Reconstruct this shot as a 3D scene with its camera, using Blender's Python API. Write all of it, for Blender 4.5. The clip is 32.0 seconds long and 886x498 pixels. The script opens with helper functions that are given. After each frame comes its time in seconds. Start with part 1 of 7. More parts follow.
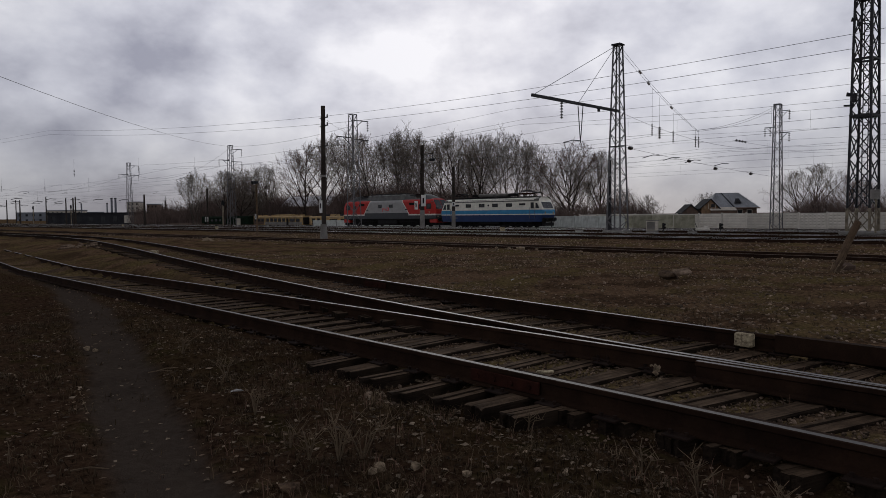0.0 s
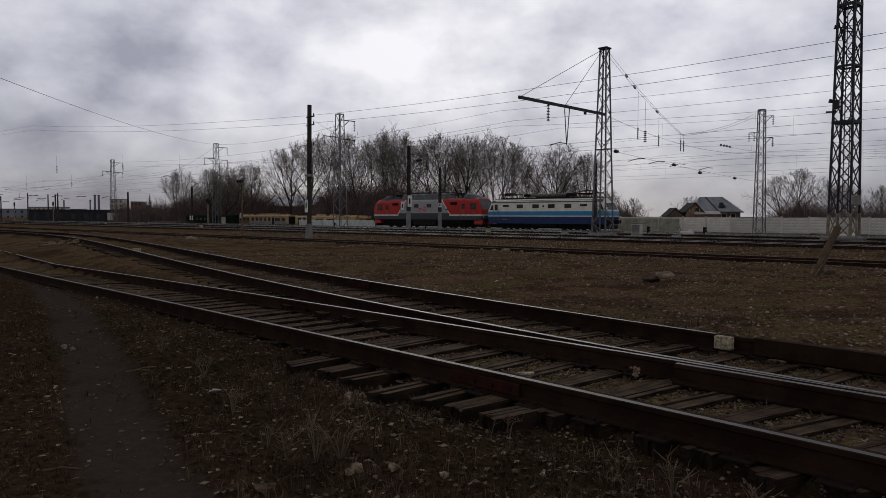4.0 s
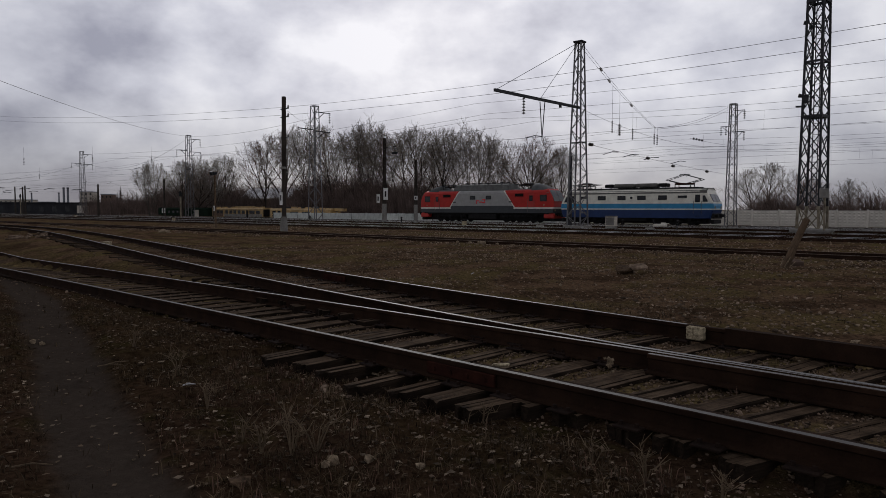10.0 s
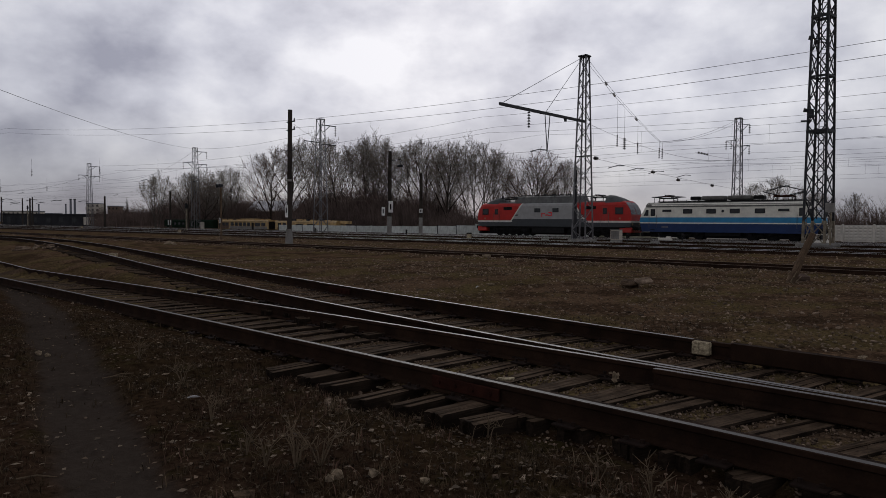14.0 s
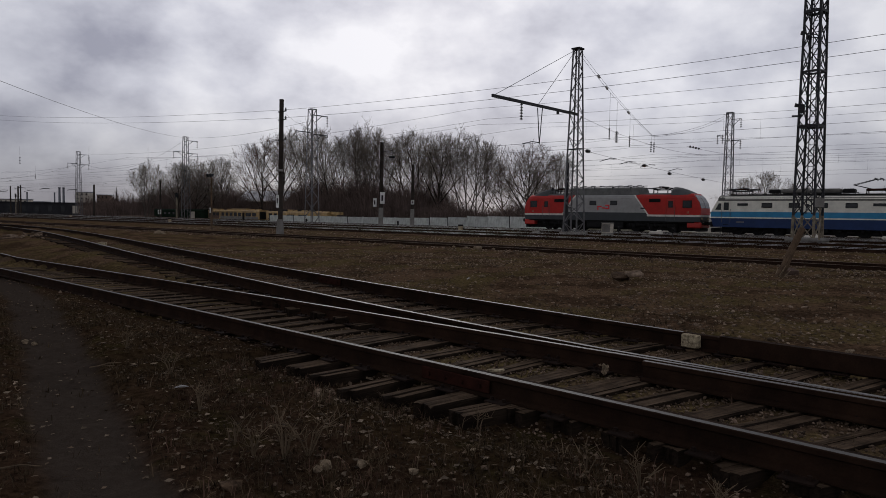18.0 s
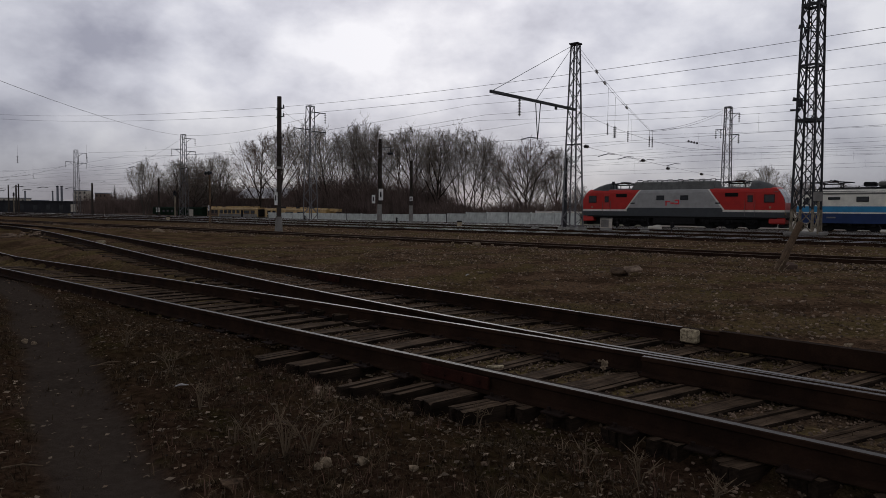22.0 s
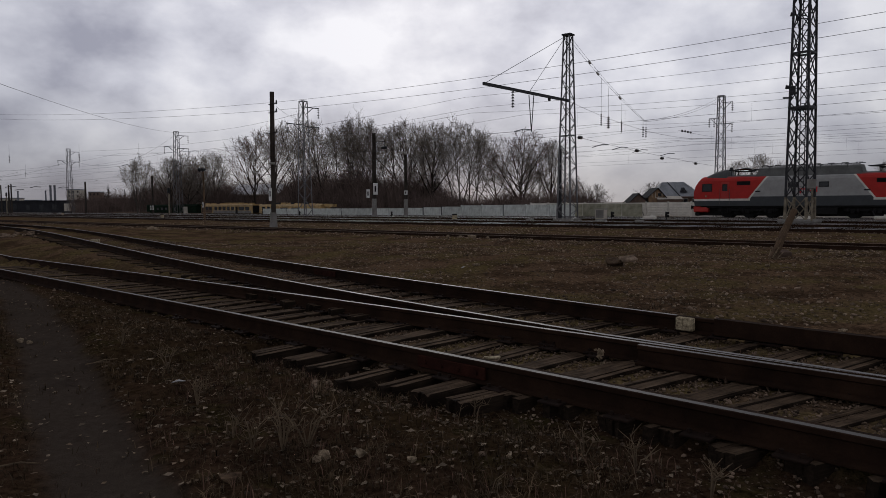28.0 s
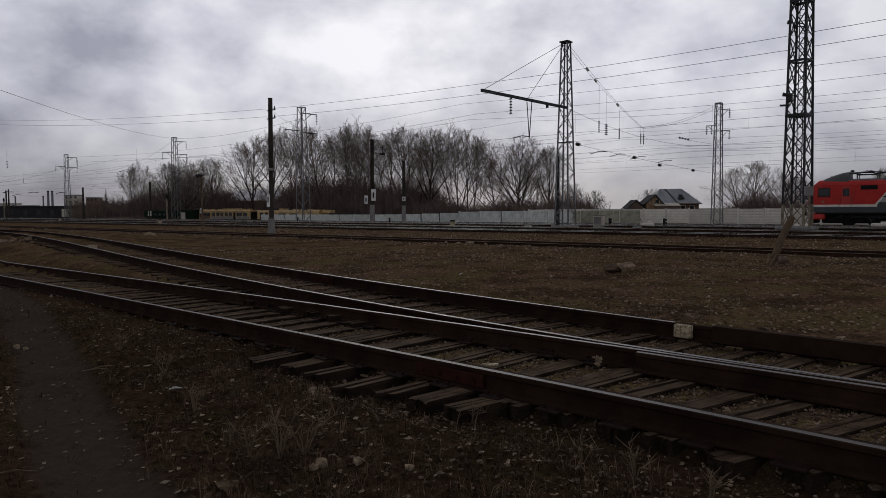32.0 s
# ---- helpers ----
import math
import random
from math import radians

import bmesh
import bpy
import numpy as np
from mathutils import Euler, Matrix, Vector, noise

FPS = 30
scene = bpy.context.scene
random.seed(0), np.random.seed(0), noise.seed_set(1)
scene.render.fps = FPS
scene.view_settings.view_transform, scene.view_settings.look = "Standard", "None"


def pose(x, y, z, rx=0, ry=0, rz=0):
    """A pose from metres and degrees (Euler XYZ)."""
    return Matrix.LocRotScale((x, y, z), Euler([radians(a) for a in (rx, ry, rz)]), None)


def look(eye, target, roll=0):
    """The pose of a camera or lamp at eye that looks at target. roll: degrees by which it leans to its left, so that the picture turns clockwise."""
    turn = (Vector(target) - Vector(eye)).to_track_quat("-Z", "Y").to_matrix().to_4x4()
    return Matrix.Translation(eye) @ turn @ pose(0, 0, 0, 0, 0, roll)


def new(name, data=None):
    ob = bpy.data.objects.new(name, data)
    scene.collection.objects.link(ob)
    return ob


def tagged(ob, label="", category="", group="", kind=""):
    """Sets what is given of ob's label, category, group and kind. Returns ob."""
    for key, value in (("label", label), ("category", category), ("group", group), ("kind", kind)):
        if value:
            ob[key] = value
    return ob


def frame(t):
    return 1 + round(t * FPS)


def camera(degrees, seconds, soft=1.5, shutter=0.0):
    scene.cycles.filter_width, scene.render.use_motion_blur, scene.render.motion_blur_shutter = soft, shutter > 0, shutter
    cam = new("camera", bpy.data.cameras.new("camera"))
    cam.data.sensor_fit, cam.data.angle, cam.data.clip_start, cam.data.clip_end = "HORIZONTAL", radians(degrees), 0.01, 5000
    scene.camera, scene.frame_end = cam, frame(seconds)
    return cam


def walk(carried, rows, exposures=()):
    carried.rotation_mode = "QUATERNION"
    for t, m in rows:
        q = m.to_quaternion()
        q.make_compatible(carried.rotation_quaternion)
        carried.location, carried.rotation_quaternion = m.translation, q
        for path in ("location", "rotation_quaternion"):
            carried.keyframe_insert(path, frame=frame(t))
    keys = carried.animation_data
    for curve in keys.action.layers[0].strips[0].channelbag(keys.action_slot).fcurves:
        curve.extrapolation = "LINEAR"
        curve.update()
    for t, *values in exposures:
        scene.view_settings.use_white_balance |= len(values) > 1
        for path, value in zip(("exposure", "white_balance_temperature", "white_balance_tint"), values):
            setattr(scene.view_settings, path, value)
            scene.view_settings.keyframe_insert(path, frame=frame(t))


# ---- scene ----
# ---- camera and its walk ----
cam = camera(66.0, 32.0, soft=0.5)
PATH = (
    (0.0, -0.048, -0.009, 1.338, 87.17, 0.51, 3.17),
    (0.5, -0.036, -0.014, 1.331, 86.54, 0.33, 3.49),
    (1.0, -0.027, 0.007, 1.333, 86.07, 0.15, 2.56),
    (1.5, -0.024, 0.008, 1.330, 86.36, 0.12, 2.57),
    (2.0, -0.020, 0.005, 1.333, 86.51, -0.06, 2.53),
    (2.5, -0.014, 0.003, 1.330, 86.71, -0.45, 2.37),
    (4.5, -0.007, -0.002, 1.336, 87.29, -0.02, 1.96),
    (5.0, -0.008, -0.007, 1.330, 87.16, -0.13, 1.79),
    (5.5, -0.004, -0.005, 1.324, 86.65, -0.09, 1.23),
    (6.0, 0.003, -0.004, 1.336, 86.35, 0.06, 0.70),
    (6.5, -0.002, -0.002, 1.333, 86.02, 0.11, -0.01),
    (7.0, -0.006, -0.005, 1.334, 86.04, -0.09, 0.31),
    (7.5, -0.004, 0.000, 1.335, 86.17, 0.57, 0.65),
    (8.0, -0.002, 0.000, 1.332, 86.45, 0.15, 0.98),
    (8.5, -0.002, 0.000, 1.333, 86.75, 0.10, 0.86),
    (9.0, 0.001, -0.004, 1.330, 87.08, 0.09, 0.87),
    (9.5, -0.004, -0.003, 1.335, 87.15, 0.08, 0.96),
    (10.0, -0.004, -0.005, 1.330, 86.65, -0.11, 0.03),
    (10.5, -0.003, -0.010, 1.336, 87.14, -0.09, -0.05),
    (11.0, -0.002, -0.010, 1.336, 87.21, -0.08, -0.11),
    (11.5, -0.008, -0.005, 1.334, 87.50, -0.05, 0.39),
    (12.0, -0.002, -0.006, 1.336, 87.94, 0.07, 0.71),
    (12.5, -0.005, -0.007, 1.335, 87.95, 0.05, 0.55),
    (13.0, -0.007, -0.010, 1.334, 87.45, -0.22, 0.46),
    (13.5, -0.006, -0.011, 1.337, 87.31, -0.23, 0.40),
    (14.0, -0.008, -0.012, 1.336, 87.73, -0.33, 0.44),
    (14.5, -0.005, -0.017, 1.345, 88.13, -0.26, 0.45),
    (16.5, -0.003, -0.012, 1.339, 88.48, -0.72, -0.24),
    (17.0, -0.001, -0.002, 1.333, 87.90, -0.92, -0.34),
    (17.5, 0.001, 0.008, 1.327, 87.33, -0.72, -0.46),
    (18.0, -0.003, 0.013, 1.327, 87.05, -0.82, -0.26),
    (18.5, -0.001, 0.013, 1.330, 86.98, -0.78, -0.19),
    (19.0, 0.000, -0.000, 1.330, 86.78, -0.60, 0.03),
    (19.5, -0.003, -0.001, 1.339, 87.06, -0.56, 0.12),
    (20.0, 0.001, 0.006, 1.329, 86.99, -0.48, -0.14),
    (20.5, -0.002, 0.009, 1.329, 86.36, -0.65, -0.43),
    (21.0, -0.003, 0.005, 1.326, 86.35, -0.70, -0.49),
    (21.5, -0.002, 0.006, 1.332, 86.55, -0.68, -0.68),
    (22.0, -0.002, 0.008, 1.334, 86.73, -0.46, -0.37),
    (22.5, -0.006, -0.008, 1.329, 86.99, -0.75, -0.46),
    (23.0, -0.004, -0.006, 1.327, 87.04, -0.91, -0.64),
    (23.5, 0.001, 0.006, 1.329, 86.80, -0.67, -0.60),
    (24.0, 0.005, -0.005, 1.325, 86.68, -0.55, -0.56),
    (24.5, 0.002, 0.004, 1.328, 86.51, -0.64, -1.23),
    (25.0, 0.005, 0.002, 1.324, 86.76, -0.54, -0.92),
    (25.5, 0.007, 0.003, 1.321, 86.49, -0.54, -0.65),
    (27.5, 0.009, 0.007, 1.322, 85.86, -0.02, -0.52),
    (28.0, 0.005, 0.004, 1.321, 86.18, 0.44, -0.79),
    (28.5, 0.008, 0.001, 1.319, 86.38, 0.73, -1.02),
    (29.0, 0.013, 0.004, 1.325, 86.20, 0.21, -1.28),
    (29.5, 0.008, 0.008, 1.323, 86.67, -0.06, -1.28),
    (30.0, 0.012, 0.011, 1.315, 86.69, -0.05, -1.74),
    (30.5, 0.005, 0.008, 1.318, 86.90, -0.06, -1.42),
    (31.0, 0.005, 0.003, 1.324, 86.80, -0.24, -1.33),
    (31.5, 0.003, 0.002, 1.327, 86.57, 0.28, -1.29),
    (32.0, 0.003, 0.008, 1.327, 86.70, 0.33, -0.96),
)
walk(cam, [(t, pose(x, y, z, rx, ry, rz)) for t, x, y, z, rx, ry, rz in PATH],
     exposures=[(0.0, 0.0), (32.0, 0.0)])

# ---- world and sun: closed cloud cover ----
SUN_EL, SUN_AZ = radians(22), radians(-1)
world = bpy.data.worlds.new("overcast_sky")
scene.world = world
world.use_nodes = True


def node(nt, kind, op="", **inputs):
    n = nt.nodes.new(kind)
    if op:
        n.operation = op
    for key, value in inputs.items():
        n.inputs[key].default_value = value
    return n


def clouds():
    nt = world.node_tree
    nt.nodes.clear()
    link = nt.links.new
    co = node(nt, "ShaderNodeTexCoord")
    sep = node(nt, "ShaderNodeSeparateXYZ")
    link(co.outputs["Generated"], sep.inputs[0])
    com = node(nt, "ShaderNodeMapping")
    com.inputs["Location"].default_value = (1.3, 5.2, 2.4)
    com.inputs["Scale"].default_value = (1.0, 1.0, 1.6)
    link(co.outputs["Generated"], com.inputs["Vector"])
    big = node(nt, "ShaderNodeTexNoise", Scale=3.4, Detail=9.0, Roughness=0.50, Distortion=0.0)
    fine = node(nt, "ShaderNodeTexNoise", Scale=9.0, Detail=8.0, Roughness=0.54, Distortion=0.0)
    link(com.outputs[0], big.inputs["Vector"])
    link(com.outputs[0], fine.inputs["Vector"])
    mix = node(nt, "ShaderNodeMix")
    mix.inputs[0].default_value = 0.38
    link(big.outputs[0], mix.inputs[2])
    link(fine.outputs[0], mix.inputs[3])
    ramp = node(nt, "ShaderNodeValToRGB")
    els = ramp.color_ramp.elements
    els[0].position, els[0].color = 0.35, (0.33, 0.336, 0.415, 1)
    els[1].position, els[1].color = 0.61, (0.82, 0.82, 0.875, 1)
    mid = els.new(0.49)
    mid.color = (0.59, 0.597, 0.675, 1)
    # large cloud masses: azimuth, elevation, radius in degrees, and how much brighter
    cover = mix.outputs[0]
    for az, el, radius, more in ((-20, 15.0, 9, -0.008), (-5, 11.5, 5, 0.025), (4, 15, 7, 0.012), (-27, 7, 10, -0.045), (-26, 1.5, 12, -0.05), (-31, 17, 8, 0.03), (26, 14.5, 9, -0.035), (14, 3.5, 5, 0.03), (21, 2.0, 5, 0.03), (-12, 7.5, 7, -0.02)):
        az, el = radians(az), radians(el)
        near = node(nt, "ShaderNodeVectorMath", op="DOT_PRODUCT")
        link(co.outputs["Generated"], near.inputs[0])
        near.inputs[1].default_value = (math.sin(az) * math.cos(el), math.cos(az) * math.cos(el), math.sin(el))
        mass = node(nt, "ShaderNodeMapRange")
        mass.interpolation_type = "SMOOTHSTEP"
        mass.inputs["From Min"].default_value, mass.inputs["From Max"].default_value = math.cos(radians(radius)), 1.0
        mass.inputs["To Min"].default_value, mass.inputs["To Max"].default_value = 0.0, more
        link(near.outputs["Value"], mass.inputs[0])
        total = node(nt, "ShaderNodeMath", op="ADD")
        link(cover, total.inputs[0])
        link(mass.outputs[0], total.inputs[1])
        cover = total.outputs[0]
    link(cover, ramp.inputs[0])
    sky = node(nt, "ShaderNodeTexSky")
    sky.sky_type, sky.sun_disc, sky.sun_elevation, sky.sun_rotation = "NISHITA", False, SUN_EL, SUN_AZ
    bg_sky = node(nt, "ShaderNodeBackground", Strength=0.05)
    link(sky.outputs[0], bg_sky.inputs[0])
    # greyed overhead, mostly out of view, to dim the light on the ground
    thick = node(nt, "ShaderNodeMapRange")
    thick.inputs["From Min"].default_value, thick.inputs["From Max"].default_value = 0.30, 0.80
    thick.inputs["To Min"].default_value, thick.inputs["To Max"].default_value = 1.08, 0.50
    link(sep.outputs["Z"], thick.inputs[0])
    # brighter cloud round the hidden sun, greyer away from it and low over the horizon
    sunward = node(nt, "ShaderNodeVectorMath", op="DOT_PRODUCT")
    link(co.outputs["Generated"], sunward.inputs[0])
    sunward.inputs[1].default_value = (math.sin(SUN_AZ) * math.cos(SUN_EL), math.cos(SUN_AZ) * math.cos(SUN_EL), math.sin(SUN_EL))
    glow = node(nt, "ShaderNodeMapRange")
    glow.inputs["From Min"].default_value, glow.inputs["From Max"].default_value = 0.70, 1.0
    glow.inputs["To Min"].default_value, glow.inputs["To Max"].default_value = 0.71, 1.04
    link(sunward.outputs["Value"], glow.inputs[0])
    low = node(nt, "ShaderNodeMapRange")
    low.inputs["From Min"].default_value, low.inputs["From Max"].default_value = 0.0, 0.16
    low.inputs["To Min"].default_value, low.inputs["To Max"].default_value = 0.55, 1.0
    link(sep.outputs["Z"], low.inputs[0])
    two = node(nt, "ShaderNodeMath", op="MULTIPLY")
    link(thick.outputs[0], two.inputs[0])
    link(glow.outputs[0], two.inputs[1])
    three = node(nt, "ShaderNodeMath", op="MULTIPLY")
    link(two.outputs[0], three.inputs[0])
    link(low.outputs[0], three.inputs[1])
    tone = node(nt, "ShaderNodeVectorMath", op="SCALE")
    link(ramp.outputs[0], tone.inputs[0])
    link(three.outputs[0], tone.inputs["Scale"])
    bg_cloud = node(nt, "ShaderNodeBackground", Strength=1.0)
    link(tone.outputs[0], bg_cloud.inputs[0])
    blend = node(nt, "ShaderNodeMixShader")
    blend.inputs[0].default_value = 0.94
    link(bg_sky.outputs[0], blend.inputs[1])
    link(bg_cloud.outputs[0], blend.inputs[2])
    out = node(nt, "ShaderNodeOutputWorld")
    link(blend.outputs[0], out.inputs[0])


clouds()
sun_data = bpy.data.lights.new("sun", "SUN")
sun_data.energy, sun_data.angle, sun_data.color = 0.35, radians(25), (1.0, 0.97, 0.93)
sun = new("sun", sun_data)
sun.matrix_world = look((0, 0, 60), (-math.sin(SUN_AZ) * math.cos(SUN_EL), -math.cos(SUN_AZ) * math.cos(SUN_EL), 60 - math.sin(SUN_EL)))


# ---- materials ----
def material(name, colour, colour2=None, rough=0.8, metal=0.0, scale=6.0, fine=40.0, bump=0.3, depth=0.01, vary=0.25, island=0.0, grain=None):
    """Two scales of variation: broad patches between two colours, fine grain in tone, and relief."""
    m = bpy.data.materials.new(name)
    m.use_nodes = True
    nt = m.node_tree
    link = nt.links.new
    bsdf = nt.nodes["Principled BSDF"]
    co = node(nt, "ShaderNodeTexCoord")
    n1 = node(nt, "ShaderNodeTexNoise", Scale=scale, Detail=5.0, Roughness=0.6)
    n2 = node(nt, "ShaderNodeTexNoise", Scale=fine, Detail=4.0, Roughness=0.65)
    link(co.outputs["Object"], n1.inputs["Vector"])
    if grain:
        long = node(nt, "ShaderNodeMapping")
        long.inputs["Scale"].default_value = grain
        link(co.outputs["Object"], long.inputs[0])
        link(long.outputs[0], n2.inputs["Vector"])
    else:
        link(co.outputs["Object"], n2.inputs["Vector"])
    ramp = node(nt, "ShaderNodeValToRGB")
    e = ramp.color_ramp.elements
    c2 = colour2 or tuple(v * 0.7 for v in colour)
    e[0].position, e[0].color = 0.35, (*c2, 1)
    e[1].position, e[1].color = 0.65, (*colour, 1)
    link(n1.outputs[0], ramp.inputs[0])
    tone = node(nt, "ShaderNodeMapRange")
    tone.inputs["From Min"].default_value, tone.inputs["From Max"].default_value = 0.25, 0.75
    tone.inputs["To Min"].default_value, tone.inputs["To Max"].default_value = 1 - vary, 1 + vary
    link(n2.outputs[0], tone.inputs[0])
    info = node(nt, "ShaderNodeObjectInfo")
    own = node(nt, "ShaderNodeMapRange")
    own.inputs["To Min"].default_value, own.inputs["To Max"].default_value = 0.88, 1.12
    link(info.outputs["Random"], own.inputs[0])
    mul = node(nt, "ShaderNodeMath", op="MULTIPLY")
    link(tone.outputs[0], mul.inputs[0])
    link(own.outputs[0], mul.inputs[1])
    if island:
        geo = node(nt, "ShaderNodeNewGeometry")
        each = node(nt, "ShaderNodeMapRange")
        each.inputs["To Min"].default_value, each.inputs["To Max"].default_value = 1 - island, 1 + island
        link(geo.outputs["Random Per Island"], each.inputs[0])
        more = node(nt, "ShaderNodeMath", op="MULTIPLY")
        link(mul.outputs[0], more.inputs[0])
        link(each.outputs[0], more.inputs[1])
        mul = more
    col = node(nt, "ShaderNodeVectorMath", op="SCALE")
    link(ramp.outputs[0], col.inputs[0])
    link(mul.outputs[0], col.inputs["Scale"])
    link(col.outputs[0], bsdf.inputs["Base Color"])
    bsdf.inputs["Metallic"].default_value = metal
    bsdf.inputs["Specular IOR Level"].default_value = 0.5 if rough < 0.7 else 0.2 if rough < 0.85 else 0.03
    rr = node(nt, "ShaderNodeMapRange")
    rr.inputs["To Min"].default_value, rr.inputs["To Max"].default_value = max(rough - 0.12, 0.05), min(rough + 0.12, 1)
    link(n2.outputs[0], rr.inputs[0])
    link(rr.outputs[0], bsdf.inputs["Roughness"])
    if bump:
        b = node(nt, "ShaderNodeBump", Strength=bump, Distance=depth)
        link(n2.outputs[0], b.inputs["Height"])
        link(b.outputs[0], bsdf.inputs["Normal"])
    return m


